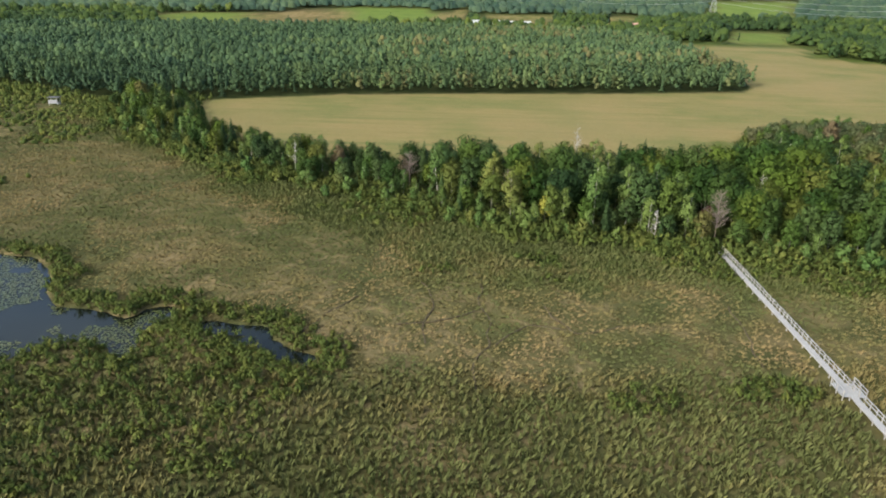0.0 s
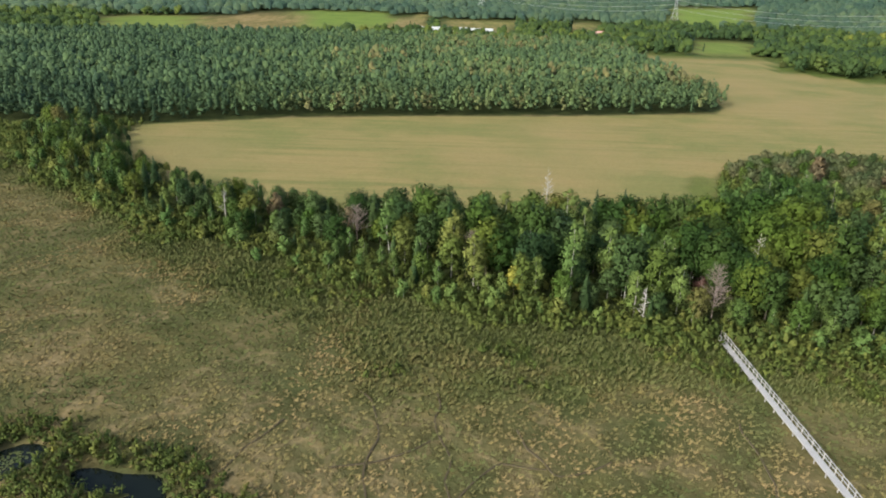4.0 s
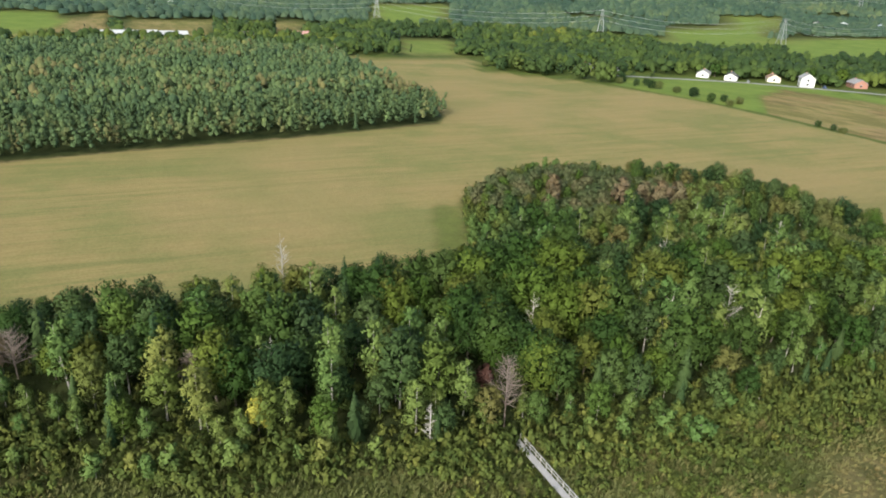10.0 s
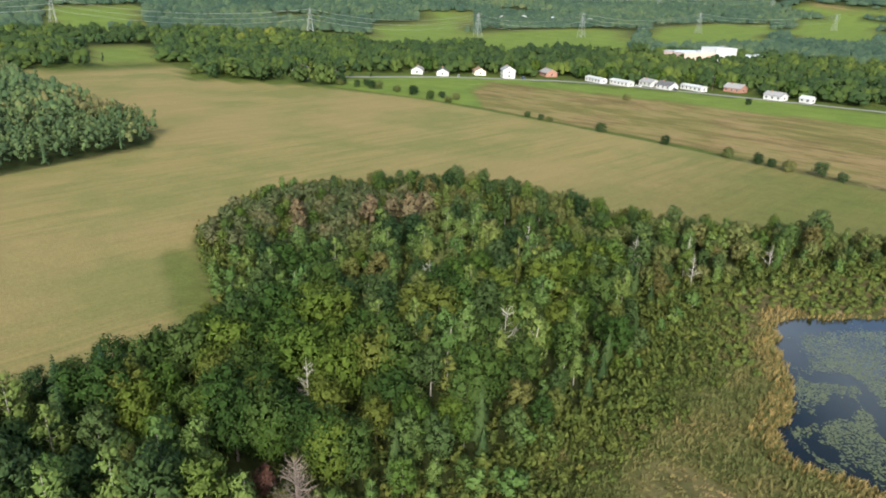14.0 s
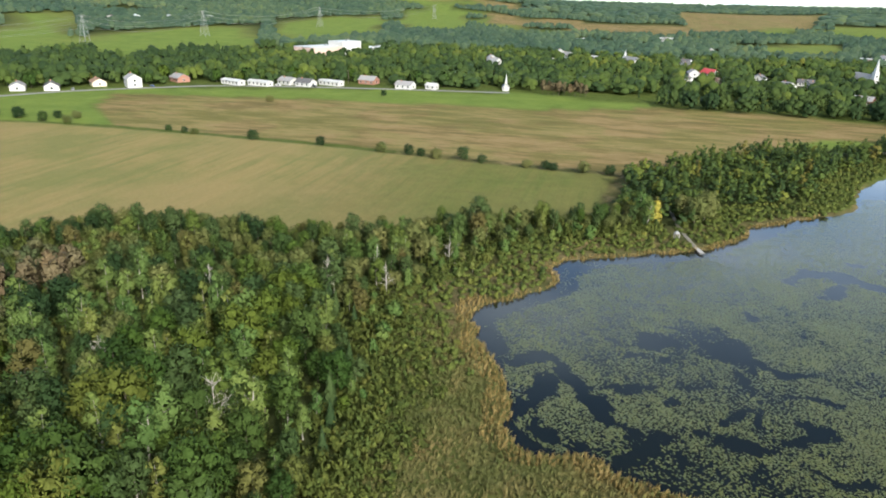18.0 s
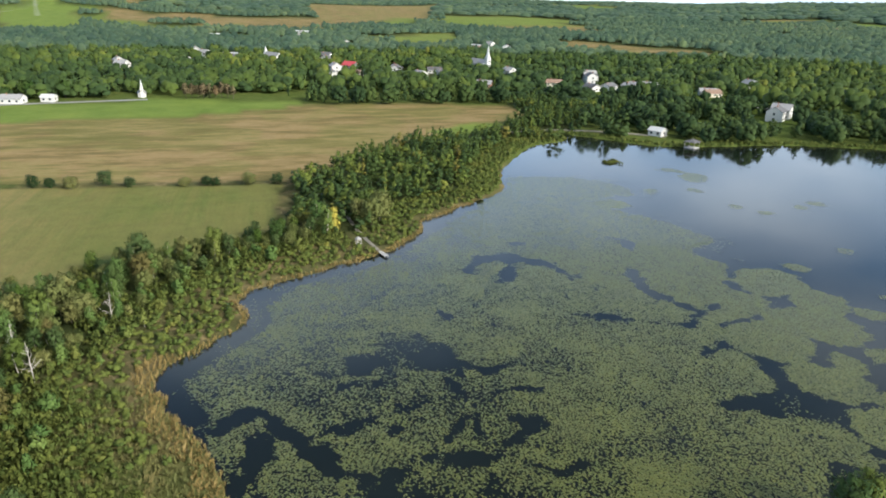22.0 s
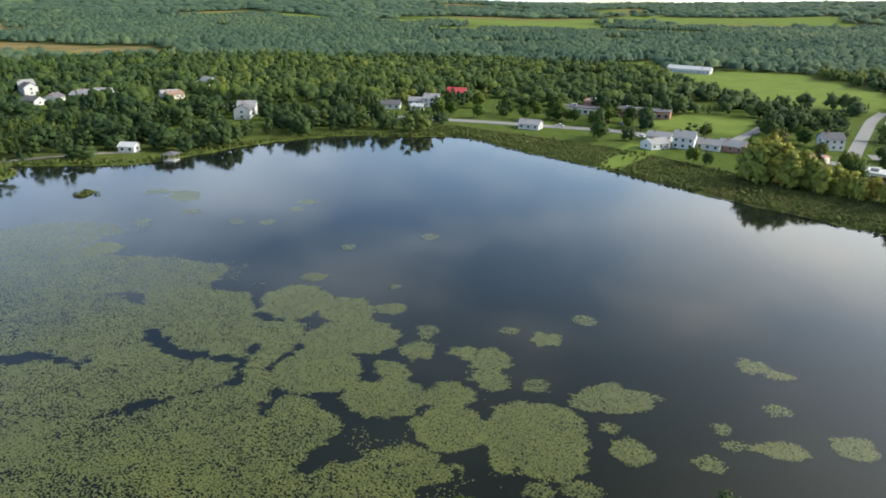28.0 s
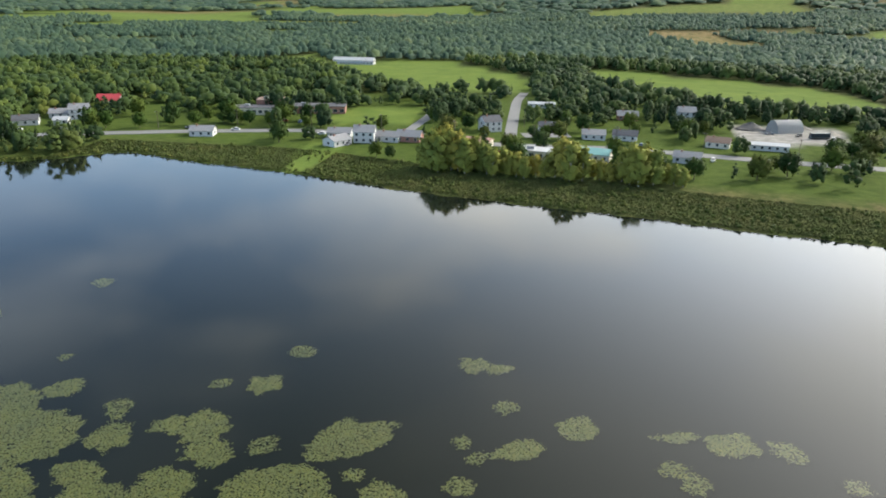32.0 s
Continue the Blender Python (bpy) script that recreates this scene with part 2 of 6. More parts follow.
M_SEDGE = foliage("sedge_blades", [(0.0, (0.066, 0.080, 0.027)), (0.25, (0.100, 0.110, 0.040)), (0.5, (0.150, 0.128, 0.052)), (0.75, (0.215, 0.160, 0.076)), (1.0, (0.300, 0.215, 0.115))], by="tint", rough=0.75)
M_REED = foliage("dry_reed", [(0.0, (0.152, 0.119, 0.043)), (0.6, (0.232, 0.174, 0.069)), (1.0, (0.303, 0.230, 0.101))], by="tint", rough=0.75)
M_PAD = foliage("lily_pad", [(0.0, (0.054, 0.070, 0.018)), (0.6, (0.080, 0.094, 0.022)), (1.0, (0.108, 0.108, 0.028))], by="tint", rough=0.32, spec=0.5)


def mat_material():
    """Small round leaves side by side, with dark water between them where they thin out."""
    m, n, l, b = nodes_of("lily_mat_leaves", 0.3, 0.5)
    at = n.new("ShaderNodeAttribute")
    at.attribute_name = "tint"
    tc, vo = n.new("ShaderNodeTexCoord"), n.new("ShaderNodeTexVoronoi")
    vo.voronoi_dimensions = "2D"
    vo.inputs["Scale"].default_value = 3.6
    l.new(tc.outputs["Object"], vo.inputs["Vector"])
    sep = n.new("ShaderNodeSeparateColor")
    l.new(vo.outputs["Color"], sep.inputs["Color"])
    less, disc, both = n.new("ShaderNodeMath"), n.new("ShaderNodeMath"), n.new("ShaderNodeMath")
    less.operation, disc.operation, both.operation = "LESS_THAN", "LESS_THAN", "MULTIPLY"
    l.new(sep.outputs["Red"], less.inputs[0])
    l.new(at.outputs["Fac"], less.inputs[1])
    l.new(vo.outputs["Distance"], disc.inputs[0])
    disc.inputs[1].default_value = 0.60
    l.new(less.outputs["Value"], both.inputs[0])
    l.new(disc.outputs["Value"], both.inputs[1])
    leaf = ramp_node(n, l, sep.outputs["Green"], [(0.0, (0.054, 0.068, 0.020)), (0.5, (0.078, 0.092, 0.025)), (1.0, (0.108, 0.110, 0.030))])
    leaf = mix_node(n, l, 0.8, leaf, ramp_node(n, l, noise_node(n, l, 0.16, 4.0, 0.6, seed=11), [(0.32, (0.72, 0.72, 0.80)), (0.6, (1.05, 1.05, 1.0)), (0.75, (1.2, 1.12, 0.95))]), "MULTIPLY")
    l.new(mix_node(n, l, both.outputs["Value"], (0.007, 0.010, 0.008), leaf), b.inputs["Base Color"])
    l.new(mix_node(n, l, both.outputs["Value"], (0.05, 0.05, 0.05), (0.34, 0.34, 0.34)), b.inputs["Roughness"])
    b.inputs["IOR"].default_value = 1.33
    return m


M_PADMAT = mat_material()
M_BARK = plain("bark", (0.13, 0.11, 0.09), 0.9, 0.35, 3.0)
M_GREYWOOD = plain("bleached_wood", (0.36, 0.34, 0.31), 0.9, 0.3, 3.0)
M_PURPLE = plain("dead_twigs", (0.19, 0.152, 0.128), 0.9, 0.3, 3.0)


def ground_material():
    m, n, l, b = nodes_of("ground_cover", 0.95, 0.02)
    a1, a2 = n.new("ShaderNodeAttribute"), n.new("ShaderNodeAttribute")
    a1.attribute_name, a2.attribute_name = "cover_a", "cover_b"
    s1, s2 = n.new("ShaderNodeSeparateColor"), n.new("ShaderNodeSeparateColor")
    l.new(a1.outputs["Color"], s1.inputs["Color"])
    l.new(a2.outputs["Color"], s2.inputs["Color"])
    big, mid, fine = noise_node(n, l, 0.035, 5.0, 0.6), noise_node(n, l, 0.22, 5.0, 0.6, seed=1), noise_node(n, l, 2.2, 4.0, 0.7, seed=2)
    # marsh: olive sedge with rusty and straw-coloured drifts
    marsh = ramp_node(n, l, big, [(0.30, (0.058, 0.062, 0.026)), (0.46, (0.080, 0.080, 0.034)), (0.58, (0.108, 0.094, 0.042)), (0.72, (0.138, 0.110, 0.054))])
    vein = noise_node(n, l, 0.07, 4.0, 0.55, seed=14)
    marsh = mix_node(n, l, ramp_node(n, l, vein, [(0.40, (0, 0, 0)), (0.485, (0.15, 0.15, 0.15)), (0.505, (0.8, 0.8, 0.8)), (0.53, (0.2, 0.2, 0.2)), (0.62, (0, 0, 0))]), marsh, (0.205, 0.160, 0.088))
    marsh = mix_node(n, l, ramp_node(n, l, vein, [(0.53, (0, 0, 0)), (0.66, (0.75, 0.75, 0.75))]), marsh, (0.062, 0.072, 0.030))
    marsh = mix_node(n, l, 0.75, marsh, ramp_node(n, l, mid, [(0.3, (0.45, 0.48, 0.42)), (0.55, (1, 1, 1)), (0.75, (1.5, 1.35, 1.2))]), "MULTIPLY")
    # ripe crop, streaked along the drill rows
    rows_ = noise_node(n, l, 0.16, 6.0, 0.7, stretch=(0.10, 1.9, 1, 8), seed=3)
    rowf = noise_node(n, l, 0.6, 4.0, 0.6, stretch=(0.06, 1.5, 1, 8), seed=4)
    crop = ramp_node(n, l, rows_, [(0.25, (0.130, 0.138, 0.052)), (0.42, (0.180, 0.166, 0.068)), (0.56, (0.232, 0.184, 0.082)), (0.72, (0.184, 0.166, 0.068))])
    crop = mix_node(n, l, 0.7, crop, ramp_node(n, l, rowf, [(0.3, (0.86, 0.88, 0.85)), (0.6, (1.06, 1.05, 1.03))]), "MULTIPLY")
    crop = mix_node(n, l, ramp_node(n, l, noise_node(n, l, 0.03, 4.0, 0.6, seed=8), [(0.44, (0, 0, 0)), (0.60, (0.7, 0.7, 0.7))]), crop, (0.138, 0.150, 0.054))
    crop = mix_node(n, l, ramp_node(n, l, noise_node(n, l, 0.014, 3.0, 0.6, seed=18), [(0.47, (0, 0, 0)), (0.62, (0.55, 0.55, 0.55))]), crop, (0.238, 0.186, 0.086))
    # cut stubble
    palef = noise_node(n, l, 0.085, 6.0, 0.68, stretch=(1.2, 0.34, 1, -6), seed=5)
    pale = ramp_node(n, l, palef, [(0.3, (0.093, 0.088, 0.033)), (0.46, (0.147, 0.118, 0.049)), (0.6, (0.238, 0.174, 0.087)), (0.75, (0.119, 0.105, 0.041))])
    lawn = ramp_node(n, l, noise_node(n, l, 0.06, 5.0, 0.6, seed=6), [(0.3, (0.095, 0.145, 0.032)), (0.7, (0.146, 0.192, 0.044))])
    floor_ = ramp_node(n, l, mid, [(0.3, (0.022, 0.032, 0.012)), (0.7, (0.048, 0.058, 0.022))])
    tan = ramp_node(n, l, mid, [(0.3, (0.084, 0.075, 0.036)), (0.5, (0.122, 0.100, 0.050)), (0.7, (0.178, 0.138, 0.074))])
    grit = ramp_node(n, l, mid, [(0.3, (0.210, 0.200, 0.185)), (0.7, (0.400, 0.385, 0.355))])
    mead = ramp_node(n, l, mid, [(0.3, (0.050, 0.079, 0.018)), (0.7, (0.086, 0.119, 0.027))])
    c = marsh
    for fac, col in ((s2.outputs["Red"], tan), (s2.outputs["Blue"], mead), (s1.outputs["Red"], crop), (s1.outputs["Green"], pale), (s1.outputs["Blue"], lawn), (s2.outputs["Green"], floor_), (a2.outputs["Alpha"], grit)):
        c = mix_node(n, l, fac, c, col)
    c = mix_node(n, l, 0.55, c, ramp_node(n, l, fine, [(0.3, (0.62, 0.62, 0.6)), (0.6, (1.1, 1.1, 1.1))]), "MULTIPLY")
    l.new(c, b.inputs["Base Color"])
    bump_node(n, l, b, fine, 0.6, 0.25)
    return m


def water_material():
    m, n, l, b = nodes_of("lake_water", 0.05, 0.5)
    b.inputs["Base Color"].default_value = (0.007, 0.010, 0.008, 1)
    b.inputs["IOR"].default_value = 1.33
    w = noise_node(n, l, 1.3, 3.0, 0.6, stretch=(0.35, 1.0, 1, 20))
    bump_node(n, l, b, w, 0.10, 0.04)
    r = ramp_node(n, l, noise_node(n, l, 0.02, 4.0, 0.6, seed=9), [(0.35, (0.02, 0.02, 0.02)), (0.65, (0.10, 0.10, 0.10))])
    l.new(r, b.inputs["Roughness"])
    return m


M_GROUND, M_WATER = ground_material(), water_material()
M_ASPHALT = plain("asphalt", (0.20, 0.20, 0.20), 0.85, 0.2, 0.6)

# ---- plan: shores and field edges, metres ----
LAKE = [(98, 65), (99, 68), (102, 76), (101, 83), (106, 88), (116, 90), (121, 93), (128, 96), (136, 100), (144, 101), (154, 93), (163, 87), (172, 89), (180, 84), (186, 73), (196, 54),
        (212, 41), (223, 37), (239, 16), (254, 3), (279, -5), (317, -30), (329, -52), (344, -56), (336, -67), (311, -92), (306, -138), (302, -162), (287, -194), (267, -205), (240, -227),
        (207, -217), (161, -206), (134, -197), (103, -187), (67, -178), (20, -168), (-21, -158), (-46, -153)]
LAKE += [(-110, -138), (-145, -90), (-80, -40), (-20, -20), (20, -22), (50, -18), (66, -10), (80, 6), (87, 25), (93, 45)]
POND = [(-76, 103), (-69, 101), (-63, 94), (-60, 88), (-56, 85), (-52, 85), (-45, 82), (-43, 85), (-40, 85), (-39, 84), (-41, 81), (-40, 76), (-39, 73), (-42, 70), (-44, 74), (-48, 75), (-51, 75),
        (-53, 72), (-55, 70), (-75, 66), (-105, 75), (-112, 95), (-90, 106)]
CREEK = [(-33, 81), (-30, 80), (-26, 80), (-24, 77), (-21, 74), (-18, 73)]
CROP = [(-100, 251), (-90, 225), (-70, 192), (-45, 175), (-15, 167), (20, 165), (45, 165), (58, 165), (67, 172), (74, 190), (83, 212), (98, 223), (118, 235), (140, 227), (164, 214), (176, 200), (178, 180), (178, 160), (178, 148), (185, 132), (201, 119), (214, 84),
        (268, 77), (272, 128), (280, 200), (282, 262), (280, 338), (258, 409), (211, 469), (245, 537), (150, 548), (137, 529), (130, 477), (130, 391), (127, 325), (117, 306), (51, 291), (-4, 282), (-50, 272)]
PALE = [(274, 78), (286, 200), (288, 300), (330, 345), (375, 369), (402, 250), (415, 123), (447, 62), (440, -60), (400, -62), (350, 2), (300, 50)]
GREEN = [(298, 421), (353, 415), (395, 384), (457, 236), (477, 137), (467, 61), (447, 62), (415, 123), (402, 250), (375, 369), (330, 345), (288, 300), (283, 338), (270, 400)]
PATCH = [(358, 6), (379, -21), (376, -39), (342, -2)]
BELT = [(-126, 236), (-105, 206), (-64, 165), (-27, 144), (1, 128), (21, 119), (37, 115), (47, 115), (53, 111), (66, 110), (80, 110), (98, 109), (112, 113), (126, 119), (142, 121), (157, 113), (174, 106), (191, 94), (205, 74), (213, 62),
        (225, 75), (214, 84), (201, 118), (185, 131), (177, 148), (177, 160), (177, 180), (175, 200), (163, 213), (140, 226), (118, 234), (99, 222), (84, 211), (75, 190), (68, 172), (58, 167), (45, 168), (20, 168), (-15, 170), (-45, 179), (-68, 198), (-88, 228), (-100, 251), (-122, 248)]
WOOD = [(-420, 330), (-190, 275), (-133, 248), (-100, 253), (-50, 274), (-4, 284), (51, 293), (117, 308), (129, 325), (132, 391), (132, 477), (139, 529), (120, 575), (0, 590), (-130, 578), (-230, 560), (-310, 530), (-460, 480)]
SHORE_LAWN = [(151, -204), (161, -206), (166, -235), (166, -264), (149, -264)]
# open ground in the distance: x, y, half-length, half-width, turn, green share
FAR_OVALS = [(660, -930, 130, 45, 20, 1.0), (575, -810, 60, 25, 10, 1.0), (-200, -1180, 60, 130, 10, 0.1), (600, -1500, 160, 90, 0, 0.8), (1100, -140, 70, 70, 0, 0.9), (1750, -520, 200, 160, 30, 0.9), (600, -2100, 330, 150, 0, 1.0), (-300, -1800, 260, 130, 0, 0.8), (1330, 60, 120, 60, 60, 0.7), (120, 800, 70, 30, 0, 0.3), (900, 1450, 170, 110, 30, 1.0)]
# far fields and pastures: green share and outline
FAR_FIELDS = [(0.05, [(-176, 575), (-5, 637), (-9, 912), (-254, 795)]), (0.9, [(-244, 556), (-181, 577), (-257, 802), (-341, 752)]), (0.2, [(4, 621), (66, 644), (88, 863), (4, 831)]), (0.05, [(124, 679), (147, 676), (193, 881), (163, 883)]),
              (0.9, [(193, 559), (234, 550), (301, 694), (247, 705)]), (1.0, [(459, 590), (558, 563), (833, 802), (676, 833)]), (1.0, [(639, 704), (714, 685), (961, 900), (848, 921)]), (1.0, [(536, 510), (694, 450), (1052, 639), (757, 707)]),
              (1.0, [(788, 472), (1000, 416), (1487, 594), (1159, 670)]), (1.0, [(1089, 418), (1185, 341), (1659, 447), (1539, 560)]), (0.0, [(1556, -37), (1721, -299), (3220, -675), (3000, -60)]), (0.8, [(917, -80), (945, -160), (1240, -236), (1210, -125)]),
              (1.0, [(255, 823), (348, 819), (481, 1118), (346, 1109)])]
BAND = [(222, 78), (268, 74), (300, 50), (350, 2), (400, -62), (440, -60), (455, -80), (400, -110), (340, -52), (318, -22), (280, 4), (256, 12), (240, 26), (224, 46), (212, 56)]
MEADOW_A = [(380, -643), (329, -786), (291, -700), (155, -730), (67, -590), (65, -484), (168, -474), (287, -640)]
MEADOW_B = [(9, -690), (-94, -640), (-171, -575), (-190, -472), (-154, -405), (-54, -440), (11, -535)]
LAWN = [(183, -326), (172, -384), (132, -389), (127, -320), (168, -318)]
YARD = [(-53, -371), (-114, -366), (-100, -322), (-43, -295)]
TOWN = [(340, -150), (300, -250), (240, -255), (180, -240), (100, -222), (20, -215), (-60, -200), (-160, -180), (-260, -330), (-160, -430), (60, -480), (260, -420), (420, -330), (620, -200), (600, -80), (450, -70), (360, -80)]


def smooth_ring(p, step=6):
    """A closed ring of points, rounded by a Catmull-Rom curve."""
    p = np.array(p, float)
    a, b, c, d = np.roll(p, 1, 0), p, np.roll(p, -1, 0), np.roll(p, -2, 0)
    out = []
    for t in np.linspace(0, 1, step, endpoint=False):
        out.append(0.5 * (2 * b + (c - a) * t + (2 * a - 5 * b + 4 * c - d) * t * t + (3 * b - a - 3 * c + d) * t ** 3))
    return np.stack(out, 1).reshape(-1, 2)


def sd_ring(ring, x, y):
    """Signed distance to a closed ring, negative inside."""
    ring = np.array(ring, float)
    best, odd = np.full(x.shape, 1e18), np.zeros(x.shape, bool)
    for (ax, ay), (bx, by) in zip(ring, np.roll(ring, -1, 0)):
        dx, dy = bx - ax, by - ay
        t = np.clip(((x - ax) * dx + (y - ay) * dy) / (dx * dx + dy * dy + 1e-9), 0, 1)
        best = np.minimum(best, (x - ax - t * dx) ** 2 + (y - ay - t * dy) ** 2)
        if ay != by:
            odd ^= ((ay > y) != (by > y)) & (x < (bx - ax) * (y - ay) / (by - ay) + ax)
    return np.where(odd, -1, 1) * np.sqrt(best)


def sd_line(line, x, y):
    best = np.full(x.shape, 1e18)
    for (ax, ay), (bx, by) in zip(line[:-1], line[1:]):
        dx, dy = bx - ax, by - ay
        t = np.clip(((x - ax) * dx + (y - ay) * dy) / (dx * dx + dy * dy + 1e-9), 0, 1)
        best = np.minimum(best, (x - ax - t * dx) ** 2 + (y - ay - t * dy) ** 2)
    return np.sqrt(best)


LATTICE = np.random.RandomState(7).rand(256, 256)


def grain(x, y, size, seed=0):
    """Smooth value noise, 0 to 1."""
    u, v = x / size + seed * 37.3, y / size + seed * 11.9
    i, j = np.floor(u).astype(int), np.floor(v).astype(int)
    s, t = u - i, v - j
    s, t = s * s * (3 - 2 * s), t * t * (3 - 2 * t)
    g = lambda a, b: LATTICE[a % 256, b % 256]
    return (g(i, j) * (1 - s) + g(i + 1, j) * s) * (1 - t) + (g(i, j + 1) * (1 - s) + g(i + 1, j + 1) * s) * t


def fbm(x, y, size, seed=0):
    return 0.5 * grain(x, y, size, seed) + 0.3 * grain(x, y, size / 2.1, seed + 1) + 0.2 * grain(x, y, size / 4.3, seed + 2)


def ease(a, b, v):
    t = np.clip((v - a) / (b - a), 0, 1)
    return t * t * (3 - 2 * t)


LAKE_RING, POND_RING = smooth_ring(LAKE), smooth_ring(POND)
CREEK_RING = [tuple(p) for p in CREEK]
HILLS = [(1500, 1750, 750, 95), (700, 2300, 800, 70), (2300, 900, 600, 60), (-300, 2400, 900, 60), (3300, 2600, 1200, 70), (-900, -2600, 900, 120), (2600, -2600, 900, 30), (300, -3800, 1200, 45)]


def shore(x, y):
    """Distance to the nearest water, negative on water."""
    wob = (fbm(x, y, 7.0, 3) - 0.5) * 4.2
    d = np.minimum(sd_ring(LAKE_RING, x, y) + wob, sd_ring(POND_RING, x, y) + wob * 0.7)
    d = np.minimum(d, sd_line(CREEK_RING, x, y) - 1.4 + wob * 0.4)
    for px, py, pr in ((-26, 68.5, 1.2), (22, 66, 0.9), (38.5, 69, 1.0), (-27, 76.5, 1.6)):
        d = np.minimum(d, np.hypot(x - px, (y - py) * 1.6) - pr)
    return d


def far_height(x, y):
    r = np.hypot(x - 30, y - 60)
    z = 38 * ease(900, 4600, r) + (fbm(x, y, 700, 5) - 0.5) * 26 * ease(700, 2200, r)
    for hx, hy, hr, hz in HILLS:
        z = z + hz * np.exp(-((x - hx) ** 2 + (y - hy) ** 2) / hr ** 2)
    return z * ease(560, 1000, r)


def height(x, y, d=None):
    near = (np.abs(x - 100) < 320) & (np.abs(y) < 330)
    z = np.full(x.shape, 0.45)
    if d is None:
        d = np.full(x.shape, 50.0)
        d[near] = shore(x[near], y[near])
    z = np.clip(d * 0.22, -1.3, 0.45) + (fbm(x, y, 5.0, 9) - 0.5) * 0.3 * ease(0.5, 4, d)
    return z + far_height(x, y)


# ---- mesh helpers ----
def mesh_arrays(name, verts, tris, mats, tint=None, slots=None, smooth=False, normals=None):
    me = bpy.data.meshes.new(name)
    verts, tris = np.asarray(verts, np.float32), np.asarray(tris, np.int32)
    me.vertices.add(len(verts))
    me.vertices.foreach_set("co", verts.ravel())
    me.loops.add(tris.size)
    me.loops.foreach_set("vertex_index", tris.ravel())
    me.polygons.add(len(tris))
    me.polygons.foreach_set("loop_start", np.arange(0, tris.size, tris.shape[1], dtype=np.int32))
    if slots is not None:
        me.polygons.foreach_set("material_index", np.asarray(slots, np.int32))
    me.polygons.foreach_set("use_smooth", np.full(len(tris), smooth))
    for k in mats if isinstance(mats, (list, tuple)) else [mats]:
        me.materials.append(k)
    if normals is not None:
        me.update(calc_edges=True)
        me.normals_split_custom_set_from_vertices(np.asarray(normals, float).tolist())
    if tint is not None:
        me.attributes.new("tint", "FLOAT", "POINT").data.foreach_set("value", np.asarray(tint, np.float32))
    me.update(calc_edges=True)
    return me


def thing(name, label, category, group="", at=None):
    ob = new(name)
    ob.empty_display_size = 0.3
    if at is not None:
        ob.matrix_basis = at
    return tagged(ob, label, category, group)


def part(name, bm, material, parent, label=""):
    me = bpy.data.meshes.new(name)
    bm.to_mesh(me)
    bm.free()
    me.materials.append(material)
    ob = new(name, me)
    ob.parent = parent
    if label:
        ob["label"] = label
    return ob


def part_mesh(name, me, parent, label=""):
    ob = new(name, me)
    ob.parent = parent
    if label:
        ob["label"] = label
    return ob


def box(bm, x0, y0, z0, x1, y1, z1, bevel=0.0):
    vs = [bm.verts.new(p) for p in ((x0, y0, z0), (x1, y0, z0), (x1, y1, z0), (x0, y1, z0), (x0, y0, z1), (x1, y0, z1), (x1, y1, z1), (x0, y1, z1))]
    fs = [bm.faces.new([vs[i] for i in q]) for q in ((3, 2, 1, 0), (4, 5, 6, 7), (0, 1, 5, 4), (1, 2, 6, 5), (2, 3, 7, 6), (3, 0, 4, 7))]
    if bevel:
        bmesh.ops.bevel(bm, geom=list({e for f in fs for e in f.edges}), offset=bevel, segments=1, affect="EDGES")
    return bm


def rod(verts, tris, p, q, r0, r1, sides=5):
    """Adds a tapered rod to lists of verts and tris."""
    p, q = np.array(p, float), np.array(q, float)
    d = (q - p) / (np.linalg.norm(q - p) + 1e-9)
    u = np.cross(d, (0.3, 0.5, 0.81))
    u /= np.linalg.norm(u)
    v, k = np.cross(d, u), len(verts)
    for c, r in ((p, r0), (q, r1)):
        for a in range(sides):
            w = 2 * math.pi * a / sides
            verts.append(c + r * (math.cos(w) * u + math.sin(w) * v))
    for a in range(sides):
        b = (a + 1) % sides
        tris += [(k + a, k + b, k + sides + b), (k + a, k + sides + b, k + sides + a)]


def crown_normals(v, seed=0, loose=0.2):
    """Normals that follow the form of a crown, loosened leaf by leaf."""
    v = np.asarray(v, float)
    lo, hi = v.min(0), v.max(0)
    c, r = (lo + hi) / 2, (hi - lo) / 2 + 1e-6
    c[2] = lo[2] + (hi[2] - lo[2]) * 0.40
    n = (v - c) / r ** 1.5
    n = n / (np.linalg.norm(n, axis=1)[:, None] + 1e-9) + np.random.RandomState(seed).normal(size=v.shape) * loose
    return n / (np.linalg.norm(n, axis=1)[:, None] + 1e-9)


def scatter(x0, y0, x1, y1, step, seed, jitter=0.48):
    rng = np.random.RandomState(seed)
    gx, gy = np.meshgrid(np.arange(x0, x1, step, dtype=float), np.arange(y0, y1, step, dtype=float))
    gx[1::2] += step / 2
    x, y = gx.ravel() + rng.uniform(-jitter, jitter, gx.size) * step, gy.ravel() + rng.uniform(-jitter, jitter, gx.size) * step
    return x, y


